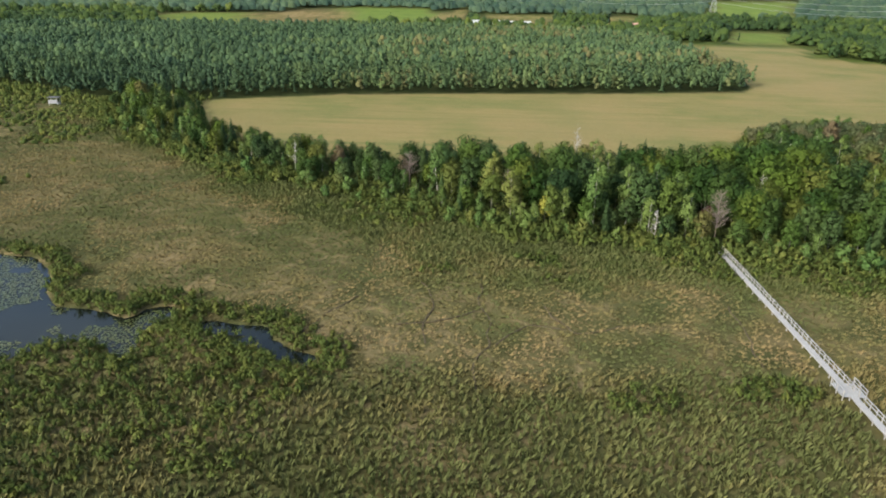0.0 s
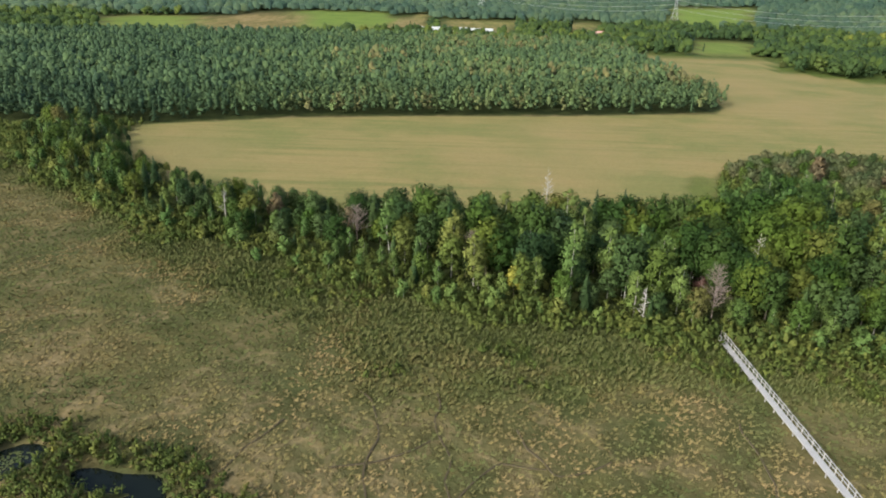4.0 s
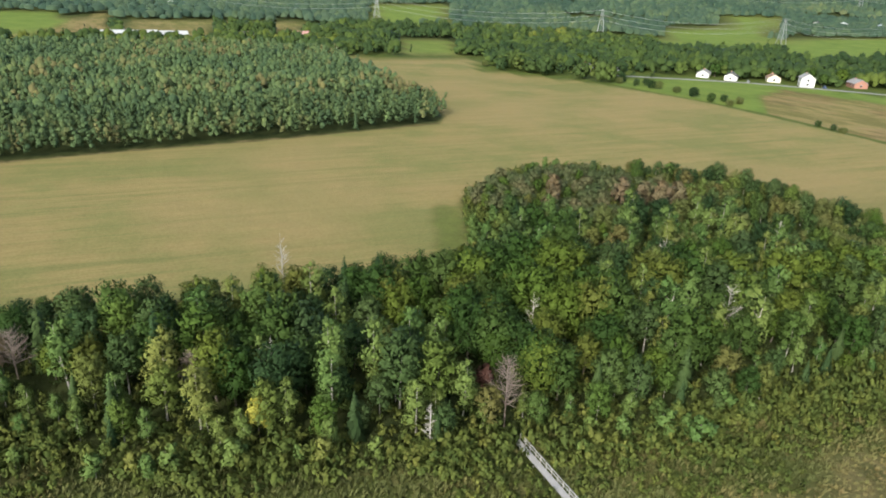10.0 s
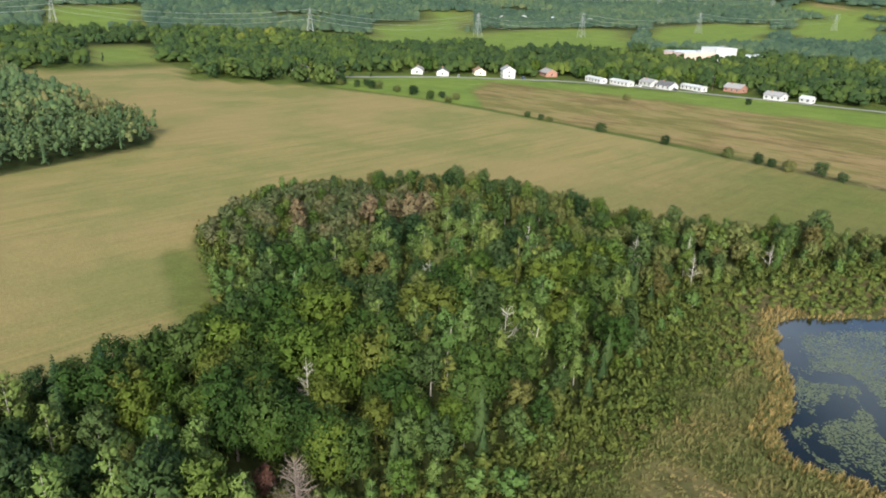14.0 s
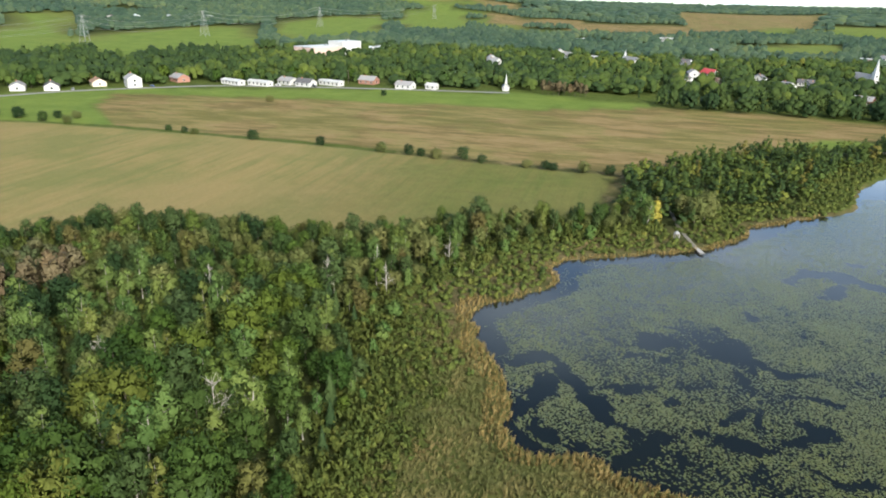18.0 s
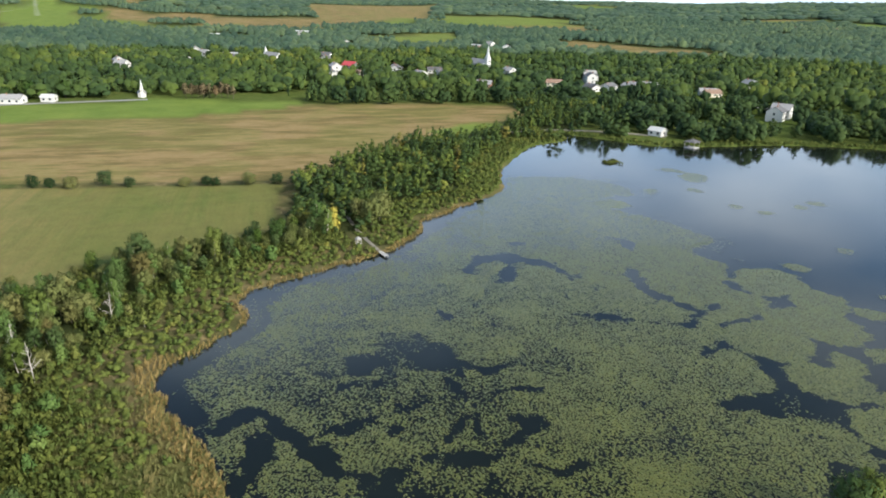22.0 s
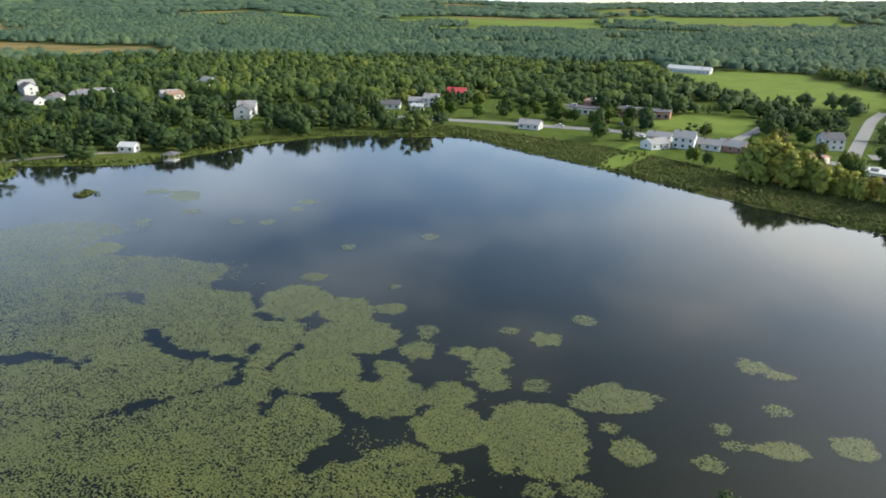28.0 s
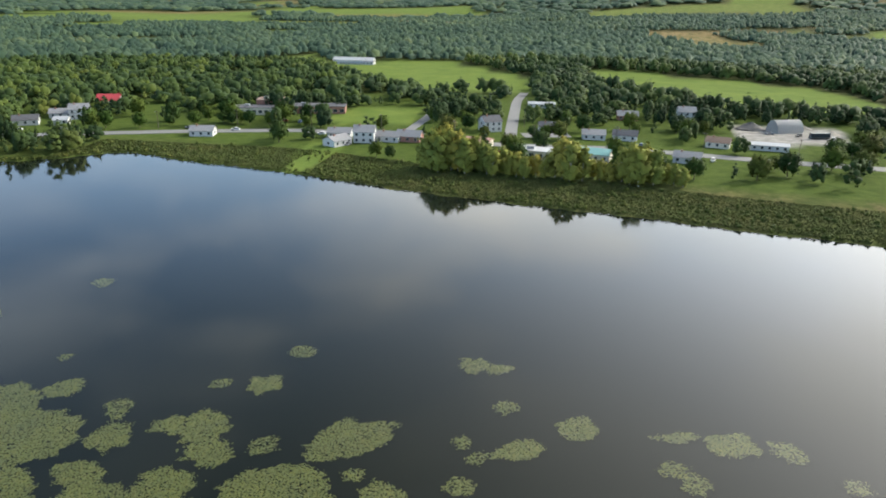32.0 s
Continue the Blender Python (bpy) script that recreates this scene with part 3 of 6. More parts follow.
def strew(name, temps, x, y, z, size, tall, mat, seed, tint, label="", category="", parent=None, kind="stuff", soft=False, crowns=False, lift=0.0):
    """Sets templates (verts, tris) down at many places as one mesh."""
    rng = np.random.RandomState(seed)
    pick, turn = rng.randint(len(temps), size=len(x)), rng.uniform(0, 2 * math.pi, len(x))
    vs, ts, tn, nn, base = [], [], [], [], 0
    for k, (tv, tt, *tq) in enumerate(temps):
        ix = np.nonzero(pick == k)[0]
        if not len(ix):
            continue
        tv, tt = np.asarray(tv, float), np.asarray(tt)
        c, s = np.cos(turn[ix])[:, None], np.sin(turn[ix])[:, None]
        sz, hg = size[ix][:, None], tall[ix][:, None]
        out = np.stack([(tv[:, 0] * c - tv[:, 1] * s) * sz + x[ix][:, None], (tv[:, 0] * s + tv[:, 1] * c) * sz + y[ix][:, None], tv[:, 2] * hg + z[ix][:, None]], -1)
        vs.append(out.reshape(-1, 3))
        if crowns:
            q = tq[0] + np.array((0, 0, lift))
            q = q / (np.linalg.norm(q, axis=1)[:, None] + 1e-9)
            nn.append(np.stack([q[:, 0] * c - q[:, 1] * s, q[:, 0] * s + q[:, 1] * c, np.broadcast_to(q[:, 2], (len(ix), len(tv)))], -1).reshape(-1, 3))
        ts.append((tt[None] + (np.arange(len(ix)) * len(tv))[:, None, None]).reshape(-1, 3) + base)
        tn.append(np.repeat(tint[ix], len(tv)))
        base += len(ix) * len(tv)
    if not vs:
        return None
    ob = new(name, mesh_arrays(name, np.concatenate(vs), np.concatenate(ts), mat, np.concatenate(tn), smooth=soft or crowns, normals=np.concatenate(nn) if crowns else None))
    tagged(ob, label, category, "", kind)
    ob.parent = parent
    return ob


# ---- plant templates: unit-free, metres at size 1 ----
ICO_V = np.array([(0, 0, 1), (0.894, 0, 0.447), (0.276, 0.851, 0.447), (-0.724, 0.526, 0.447), (-0.724, -0.526, 0.447), (0.276, -0.851, 0.447),
                  (0.724, 0.526, -0.447), (-0.276, 0.851, -0.447), (-0.894, 0, -0.447), (-0.276, -0.851, -0.447), (0.724, -0.526, -0.447), (0, 0, -1)])
ICO_T = np.array([(0, 1, 2), (0, 2, 3), (0, 3, 4), (0, 4, 5), (0, 5, 1), (1, 6, 2), (2, 7, 3), (3, 8, 4), (4, 9, 5), (5, 10, 1), (6, 7, 2), (7, 8, 3), (8, 9, 4), (9, 10, 5), (10, 6, 1), (11, 7, 6), (11, 8, 7), (11, 9, 8), (11, 10, 9), (11, 6, 10)])


def leaf_card(verts, tris, p, nrm, size, rng, slim=0.55, along=None):
    nrm = nrm / (np.linalg.norm(nrm) + 1e-9)
    a = np.cross(nrm, rng.normal(size=3)) if along is None else along - nrm * float(along @ nrm)
    a /= np.linalg.norm(a) + 1e-9
    b, k = np.cross(nrm, a), len(verts)
    verts += [p - a * size, p - b * size * slim + nrm * size * 0.15, p + a * size * 1.1, p + b * size * slim + nrm * size * 0.15]
    tris += [(k, k + 1, k + 2), (k, k + 2, k + 3)]


def leafy(seed, w, h, z0, blobs, cards, card, lean=0.5, core=0.52, top=1.0, loose=0.16):
    """A crown: leaf sprays over several lumps inside an egg w wide, from z0 to h; low values of top give a dome. Verts, tris, normals."""
    rng = np.random.RandomState(seed)
    verts, tris, norms = [], [], []
    zc, zr = (z0 + h) / 2, (h - z0) / 2
    cs, turn = [], rng.uniform(0, 6.28)
    for i in range(blobs):
        f = (i + 0.5) / blobs
        if top < 0.6:
            # lobes wound round a dome, a few low ones inside
            zz = 0.86 - 1.62 * f
            a = turn + i * 2.39996 + rng.uniform(-0.35, 0.35)
            rr = w / 2 * math.sqrt(max(0.02, 1 - zz * zz)) * rng.uniform(0.52, 0.74)
            cs.append((np.array([math.cos(a) * rr, math.sin(a) * rr, zc + zz * zr * 0.78]), w * rng.uniform(0.17, 0.27) * (1.25 if blobs < 6 else 1.0)))
            continue
        a = rng.uniform(0, 2 * math.pi)
        zz = -0.75 + 1.55 * f
        rr = w / 2 * math.sqrt(max(0.05, 1 - (zz * 0.92) ** 2)) * (1.08 - 0.5 * max(0, zz + 0.25) * top)
        k = rng.uniform(0.35, 0.75)
        cs.append((np.array([math.cos(a) * rr * k, math.sin(a) * rr * k, zc + zz * zr * 0.8]), rr * rng.uniform(0.45, 0.72) + 0.12))
    mid, half = np.array([0, 0, z0 + (h - z0) * 0.36]), np.array([w / 2, w / 2, zr])

    def shade(p, d, slack):
        q = (p - mid) / half ** 1.5
        q = 0.62 * q / (np.linalg.norm(q) + 1e-9) + 0.55 * d + rng.normal(size=3) * slack + (0, 0, 0.12)
        return q / (np.linalg.norm(q) + 1e-9)

    for c, r in cs:
        k = len(verts)
        verts += list(c + ICO_V * r * core * rng.uniform(0.85, 1.1, (12, 1)))
        norms += [shade(c + d * r, d, 0.05) for d in ICO_V]
        tris += list(ICO_T + k)
    tot = sum(r * r for _, r in cs)
    for c, r in cs:
        for _ in range(int(cards * r * r / tot)):
            d = rng.normal(size=3) + (0, 0, 0.35)
            d /= np.linalg.norm(d)
            p = c + d * r * rng.uniform(0.55, 1.3)
            if any(np.linalg.norm(p - c2) < r2 * 0.62 for c2, r2 in cs if c2 is not c):
                continue
            out = np.array([p[0], p[1], 0.55 * w]) / (0.5 * w) + rng.normal(size=3) * 0.45
            leaf_card(verts, tris, p, d + rng.normal(size=3) * lean + (0, 0, 0.25), card * rng.uniform(0.8, 1.7), rng, 0.46, out)
            norms += [shade(p, d, loose)] * 4
    return np.array(verts), np.array(tris), np.array(norms)


def conifer(seed, w, h, levels, per, card):
    rng = np.random.RandomState(seed)
    verts, tris, norms = [], [], []
    rod(verts, tris, (0, 0, h * 0.06), (0, 0, h * 0.97), w * 0.10, 0.03, 6)
    norms += [np.array([v[0], v[1], 0.2]) / (math.hypot(v[0], v[1], 0.2)) for v in verts]
    for i in range(levels):
        f = i / (levels - 1)
        z, r = h * (0.08 + 0.9 * f), w / 2 * (1 - f) ** 0.85 + 0.12
        for j in range(max(4, int(per * (1 - 0.55 * f)))):
            a, rr = rng.uniform(0, 2 * math.pi), r * rng.uniform(0.5, 1.2)
            o = np.array([math.cos(a), math.sin(a), 0])
            s, k = np.array([-o[1], o[0], 0]) * (0.10 + 0.19 * rr), len(verts)
            p = np.array([0, 0, z]) + o * rr * 0.15
            q = np.array([0, 0, z - rr * rng.uniform(0.18, 0.5)]) + o * rr
            m = (p + q) / 2 + (0, 0, 0.12 * rr)
            verts += [p, m - s, q, m + s]
            g = np.cross(m - s - p, q - p)
            g = g / np.linalg.norm(g) + o * 0.5
            norms += [g / np.linalg.norm(g)] * 4
            tris += [(k, k + 1, k + 2), (k, k + 2, k + 3)]
    return np.array(verts), np.array(tris), np.array(norms)


def bare(seed, h, spread, twigs, r=0.13):
    """A leafless tree: leader, limbs and twigs."""
    rng = np.random.RandomState(seed)
    verts, tris = [], []
    rod(verts, tris, (0, 0, -0.3), (0.1, 0, h * 0.55), r, r * 0.6)
    rod(verts, tris, (0.1, 0, h * 0.55), (0.25, 0.1, h), r * 0.6, 0.02)
    for i in range(twigs):
        f, a = rng.uniform(0.3, 0.92), rng.uniform(0, 2 * math.pi)
        ln = spread * (1.15 - f) * rng.uniform(0.6, 1.2)
        p = np.array([0.1, 0, h * f])
        q = p + (math.cos(a) * ln, math.sin(a) * ln, ln * rng.uniform(0.3, 1.0))
        rod(verts, tris, p, q, r * 0.36, 0.02, 4)
        for _ in range(3):
            g = rng.uniform(0.35, 0.9)
            s = p + (q - p) * g
            rod(verts, tris, s, s + rng.normal(size=3) * ln * 0.28 + (0, 0, ln * 0.22), r * 0.15, 0.008, 3)
    return np.array(verts), np.array(tris)


def trunk_mesh(seed, h, r, limbs, reach):
    rng = np.random.RandomState(seed)
    verts, tris = [], []
    b = rng.normal(size=2) * 0.25
    rod(verts, tris, (0, 0, -0.4), (b[0], b[1], h * 0.5), r * 1.25, r * 0.75, 7)
    rod(verts, tris, (b[0], b[1], h * 0.5), (b[0] * 1.6, b[1] * 1.6, h), r * 0.75, r * 0.15, 6)
    for i in range(limbs):
        a, z = 2 * math.pi * (i + rng.uniform(0, 0.6)) / limbs, h * rng.uniform(0.35, 0.65)
        rod(verts, tris, (b[0], b[1], z), (b[0] + math.cos(a) * reach, b[1] + math.sin(a) * reach, z + reach * rng.uniform(0.5, 1.1)), r * 0.42, r * 0.1, 5)
    return np.array(verts), np.array(tris)


def tuft(seed, blades, h, spread, wide):
    rng = np.random.RandomState(seed)
    verts, tris = [], []
    for _ in range(blades):
        a, l = rng.uniform(0, 2 * math.pi), rng.uniform(0.3, 1.0) * spread
        o, s = np.array([math.cos(a), math.sin(a), 0]), np.array([-math.sin(a), math.cos(a), 0])
        p, k = o * rng.uniform(0, 0.35) * spread, len(verts)
        hh = h * rng.uniform(0.6, 1.1)
        verts += [p - s * wide, p + s * wide, p + o * l * 0.5 + (0, 0, hh * 0.75) + s * wide * 0.6, p + o * l + (0, 0, hh)]
        tris += [(k, k + 1, k + 2), (k, k + 2, k + 3)]
    return np.array(verts), np.array(tris)


# ---- ground: one sheet to the horizon ----
def spaced(lo, hi, step, end):
    mid = list(np.arange(lo, hi + 0.01, step))
    out, s = [hi], step
    while out[-1] < end:
        s = min(s * 1.13, 110)
        out.append(out[-1] + s)
    left, s = [lo], step
    while left[-1] > -end:
        s = min(s * 1.13, 110)
        left.append(left[-1] - s)
    return np.array(left[:0:-1] + mid + out[1:])


ROAD = [(420, -215), (321, -246), (248, -275), (179, -296), (112, -283), (72, -278), (17, -282), (-44, -268), (-110, -258), (-240, -250)]
STREET = [(72, -279), (73, -340), (74, -435), (70, -480)]


def low_fen(x, y):
    """1 on the short brown sedge in the middle of the marsh, 0 on the tall growth round it."""
    w = (fbm(x, y, 22, 53) - 0.5) * 26
    a = ease(66, 74, y + w * 0.4 - x * 0.06) * (1 - ease(94, 108, y + w + np.abs(x - 5) * 0.10 * (x > 5) + 0.95 * np.minimum(0, x + 5)))
    return np.clip(a, 0, 1) * (x < 88)


def far_oval(x, y, cx, cy, a, b, turn):
    """Signed distance to a squarish field patch."""
    t = radians(turn)
    u, v = (x - cx) * math.cos(t) + (y - cy) * math.sin(t), (y - cy) * math.cos(t) - (x - cx) * math.sin(t)
    return np.maximum(np.abs(u) - a, np.abs(v) - b) + (grain(x, y, 60, 88) - 0.5) * 30


def build_ground():
    gx, gy = spaced(-125, 345, 1.6, 4850), spaced(-245, 300, 1.6, 4850)
    x, y = [a.ravel() for a in np.meshgrid(gx, gy)]
    near = (np.abs(x - 110) < 250) & (np.abs(y - 20) < 300)
    d = np.full(x.shape, 50.0)
    d[near] = shore(x[near], y[near])
    z = height(x, y, d)
    wob = (fbm(x, y, 9, 21) - 0.5) * 5
    m = lambda ring, soft=1.5, k=1.0: 1 - ease(-soft, soft, sd_ring(ring, x, y) + wob * k)
    r = np.hypot(x - 30, y - 60)
    crop, pale = m(CROP, 1.2, 0.5), m(PALE, 1.5, 0.4)
    lawn = np.maximum.reduce([m(GREEN, 1.5, 0.3), m(PATCH), m(LAWN), m(MEADOW_A, 4), m(MEADOW_B, 4), m(SHORE_LAWN)])
    for fg, ring in FAR_FIELDS:
        k = m(ring, 8, 3)
        lawn, pale = np.maximum(lawn, k * fg), np.maximum(pale, k)
    for fx, fy, fa, fb, ft, fg in FAR_OVALS:
        k = 1 - ease(-8, 8, far_oval(x, y, fx, fy, fa, fb, ft))
        lawn, pale = np.maximum(lawn, k * fg), np.maximum(pale, k)
    far = ease(560, 700, r) * ease(0.60, 0.64, fbm(x, y, 420, 31))
    lawn = np.maximum(lawn, 0.2 * pale * ease(0.45, 0.6, fbm(x, y, 30, 33)))
    lawn = np.maximum(lawn, far * ease(0.40, 0.5, grain(x, y, 260, 40)))
    pale = np.maximum(pale, far * (1 - ease(0.40, 0.5, grain(x, y, 260, 40))))
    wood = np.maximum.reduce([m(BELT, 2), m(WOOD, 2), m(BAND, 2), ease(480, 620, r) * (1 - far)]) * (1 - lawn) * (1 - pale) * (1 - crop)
    tan = ease(0.1, 0.6, d) * (1 - ease(2.5, 7, d)) * ease(95, 105, x) * (0.75 - 0.68 * ease(135, 160, x)) + 0.55 * low_fen(x, y) * ease(0.42, 0.66, fbm(x, y, 17, 51))
    town = np.maximum(m(TOWN, 10), 0.5 * (1 - ease(8, 52, sd_ring(BELT, x, y))) * (1 - 0.8 * low_fen(x, y)) * (y > 25) * (x < 120))
    town = np.maximum(town, 0.55 * (y < -120) * (x < 262) * (1 - ease(36, 48, sd_ring(LAKE_RING, x, y))) * near)
    tan = np.maximum(tan, (y < -120) * (x < 262) * (1 - ease(28, 40, sd_ring(LAKE_RING, x, y))) * 0.12 * near)
    town = np.maximum.reduce([town, 0.85 * ease(250, 285, r) * (x > -60), 0.75 * (x > 245) * (y < 45) * (d > 1.5)])
    grit = np.maximum(m(YARD, 2), 0)
    strip = 1 - ease(2.5, 5.5, sd_line([(64, 174), (70, 190), (76, 204)], x, y) + wob * 0.7)
    crop, town = crop * (1 - 0.6 * strip), np.maximum(town, strip)
    lush = ease(150, 215, x) * ease(200, 120, y)
    town = np.maximum(town, lush * crop)
    crop = crop * (1 - 0.6 * lush)
    a = np.stack([crop, pale, lawn, np.ones_like(x)], -1)
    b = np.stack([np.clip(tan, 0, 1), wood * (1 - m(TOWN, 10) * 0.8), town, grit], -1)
    nx, ny = len(gx), len(gy)
    i = (np.arange(ny - 1)[:, None] * nx + np.arange(nx - 1)[None]).ravel()
    quads = np.stack([i, i + 1, i + nx + 1, i + nx], -1)
    me = mesh_arrays("ground", np.stack([x, y, z], -1), quads, M_GROUND, smooth=True)
    for name, val in (("cover_a", a), ("cover_b", b)):
        me.attributes.new(name, "FLOAT_COLOR", "POINT").data.foreach_set("color", val.astype(np.float32).ravel())
    return tagged(new("ground", me), "marsh, fields and woodland floor reaching the horizon", "ground", "", "structure")


build_ground()


def build_water():
    bm = bmesh.new()
    xs, ys = np.linspace(-160, 360, 14), np.linspace(-240, 125, 11)
    vs = [[bm.verts.new((a, b, 0.0)) for a in xs] for b in ys]
    for j in range(len(ys) - 1):
        for i in range(len(xs) - 1):
            bm.faces.new((vs[j][i], vs[j][i + 1], vs[j + 1][i + 1], vs[j + 1][i]))
    me = bpy.data.meshes.new("water")
    bm.to_mesh(me)
    bm.free()
    me.materials.append(M_WATER)
    tagged(new("water", me), "dark still lake water reflecting the cloudy sky", "lake", "", "structure")


build_water()

# house places: style, x, y, turn
LANE_HOUSES = [("b", 291, 462, 30), ("a", 312, 459, 30), ("a", 364, 426, 40), ("b", 373, 410, 40), ("c", 400, 400, 50), ("f", 405, 378, 50), ("d", 441, 369, 60), ("e", 443, 330, 70), ("e", 445, 311, 75), ("a", 459, 298, 70), ("b", 455, 283, 75), ("e", 467, 270, 75), ("d", 486, 250, 80), ("a", 472, 219, 80), ("h", 477, 202, 80)]
TOWN_HOUSES = [("b", 328, -279, 30), ("h", 311, -284, 20), ("a", 325, -304, 25), ("f", 313, -303, 25), ("j", 324, -349, 20), ("a", 225, -271, 10), ("a", 153, -262, 60), ("a", 157, -281, 5), ("f", 142, -272, 5), ("a", 131, -277, -5), ("d", 121, -279, -5), ("l", 93, -270, -10), ("b", 52, -322, 5), ("e", 57, -408, 5), ("b", 14, -306, -10), ("k", 33, -256, -15), ("a", -8, -258, -15), ("c", -30, -297, -20), ("d", 6, -371, 0), ("f", -29, -377, 0), ("a", 30, -305, 0), ("e", -53, -294, -10), ("g", 84, -316, 30)]
VILLAGE = [("f", 374, -203, 40), ("g", 366, -193, 130), ("a", 503, -177, 20), ("a", 470, -219, 70), ("b", 500, -145, 10), ("f", 630, 25, 10), ("j", 652, 10, 40), ("g", 738, 24, 60), ("a", 650, -29, 0), ("b", 623, -58, 80), ("e", 634, -86, 100), ("d", 523, -71, 60), ("f", 589, -113, 20), ("c", 529, -128, 60), ("a", 509, -185, 30), ("a", 987, -22, 10), ("i", 1174, 18, 60), ("e", 933, -186, 30), ("f", 918, -199, 30), ("e", 904, -215, 30), ("f", 684, 201, 20), ("f", 805, 149, 10), ("e", 791, 114, 90), ("h", 334, -102, 30)]
FARMS = [("i", 30, 668, 8), ("i", 8, 672, 10), ("l", 150, 700, 10), ("b", 100, 690, 0), ("i", 252, -672, 0), ("a", 236, -668, 0), ("i", 1011, 771, 40), ("i", 1060, 730, 40), ("i", 970, 800, 40), ("b", 940, 820, 20)]
for i, (hx, hy) in enumerate([(752, 147), (766, 138), (748, 109), (702, 26), (598, 29), (604, 12), (1132, 148), (1153, 26), (946, -20), (653, 193), (611, -62), (608, -22), (598, -40), (888, -172), (877, -187), (866, -204), (1026, 227), (561, -171), (504, -160), (545, -165), (509, -196), (462, -217), (510, -276), (491, -268)]):
    VILLAGE.append(("afbgacef"[i % 8], hx, hy, (i * 47) % 180))
HOUSE_AT = [(a, b) for _, a, b, _ in LANE_HOUSES + TOWN_HOUSES + VILLAGE + FARMS] + [(646, -104), (713, 74), (494, 155), (195, -355), (226, -342), (655, 360), (725, 335)]

# ---- trees ----
KINDS = {}


def tree_kind(name, crown, trunk, leaf, bark, label, count):
    KINDS[name] = [(mesh_arrays("crown", c[0], c[1], leaf, smooth=True, normals=c[2]), mesh_arrays("trunk", *t, bark)) for c, t in zip(crown, trunk)], label, [0], count


tree_kind("maple_tree", [leafy(s, 5.8, 9.6, 0.6, 17, 1850, 0.195, core=0.46, top=0.3) for s in (1, 2, 3, 4)], [trunk_mesh(s, 6.5, 0.16, 4, 1.6) for s in (1, 2, 3, 4)], M_MAPLE, M_BARK, "green broadleaf tree with a lumpy rounded crown in the wood", 310)
tree_kind("poplar_tree", [leafy(s, 3.4, 10.4, 0.3, 13, 1150, 0.18, core=0.46, top=0.9) for s in (11, 12, 13)], [trunk_mesh(s, 8, 0.12, 3, 0.8) for s in (11, 12, 13)], M_POPLAR, M_GREYWOOD, "slender pale green poplar with a narrow upright crown", 310)
tree_kind("golden_poplar", [leafy(s, 4.0, 10.6, -1.6, 15, 620, 0.34, core=0.78, top=0.8) for s in (15, 16, 17)], [trunk_mesh(s, 8, 0.12, 3, 0.8) for s in (15, 16, 17)], M_GOLDPOP, M_GREYWOOD, "tall yellowing poplar behind the lake shore", 310)
tree_kind("birch_tree", [leafy(s, 4.3, 9.4, 0.5, 15, 1450, 0.185, core=0.46, top=0.5) for s in (21, 22, 23)], [trunk_mesh(s, 6, 0.10, 4, 1.0) for s in (21, 22, 23)], M_BIRCH, M_GREYWOOD, "young birch with a loose mid-green crown", 310)
tree_kind("alder_tree", [leafy(s, 4.6, 8.6, 0.4, 15, 1450, 0.19, core=0.46, top=0.4) for s in (25, 26, 27)], [trunk_mesh(s, 5, 0.11, 4, 1.0) for s in (25, 26, 27)], M_ALDER, M_BARK, "dark green alder with a dense uneven crown", 310)
tree_kind("spruce_tree", [conifer(s, 3.6, 9.4, 26, 24, 0.5) for s in (31, 32, 33)], [trunk_mesh(s, 5, 0.12, 0, 1) for s in (31, 32, 33)], M_SPRUCE, M_BARK, "dark green spruce with drooping layered boughs", 120)
tree_kind("grey_willow", [leafy(s, 4.8, 7.2, 0.2, 14, 1350, 0.185, core=0.46, top=0.4) for s in (41, 42)], [trunk_mesh(s, 4, 0.10, 5, 1.2) for s in (41, 42)], M_WILLOW, M_BARK, "grey-green willow with a soft rounded crown", 310)
tree_kind("dull_scrub", [leafy(s, 4.4, 4.6, 0.2, 7, 700, 0.22, top=0.3) for s in (45, 46)], [trunk_mesh(s, 3.4, 0.08, 5, 1.0) for s in (45, 46)], M_SCRUB, M_BARK, "dull grey-brown thicket inside the wood", 310)
tree_kind("garden_tree", [leafy(s, 7.6, 8.8, 1.0, 14, 620, 0.45, core=0.7, top=0.3) for s in (61, 62, 63)], [trunk_mesh(s, 5, 0.18, 4, 1.5) for s in (61, 62, 63)], M_MAPLE, M_BARK, "round garden tree beside the village road", 310)
tree_kind("sapling", [leafy(s, 2.0, 4.2, 0.1, 7, 300, 0.21, top=0.8) for s in (51, 52, 53)], [trunk_mesh(s, 3, 0.05, 3, 0.5) for s in (51, 52, 53)], M_POPLAR, M_GREYWOOD, "bright yellow-green sapling at the edge of the wood", 310)


def plant(kind, x, y, size, seed=None, tall=None, label="", z=0.4):
    meshes, lab, used, cap = KINDS[kind]
    used[0] += 1
    rng = random.Random(int(x * 131 + y * 977) if seed is None else int(seed))
    crown, trunk = meshes[rng.randrange(len(meshes))]
    ob = thing(kind, label or lab, "tree", "")
    ob.matrix_basis = pose(x, y, z, 0, 0, rng.uniform(0, 360)) @ Matrix.Diagonal((size * rng.uniform(0.9, 1.1), size * rng.uniform(0.9, 1.1), (tall or size), 1))
    part_mesh("trunk", trunk, ob)
    part_mesh("crown", crown, ob)
    return ob


RUSTY = [(121, 186), (124, 188), (127, 186), (130, 183), (133, 187), (126, 182), (123, 181), (118, 190), (99, 193), (104, 200), (-14, 152), (-30, 160), (46.5, 124.5)]


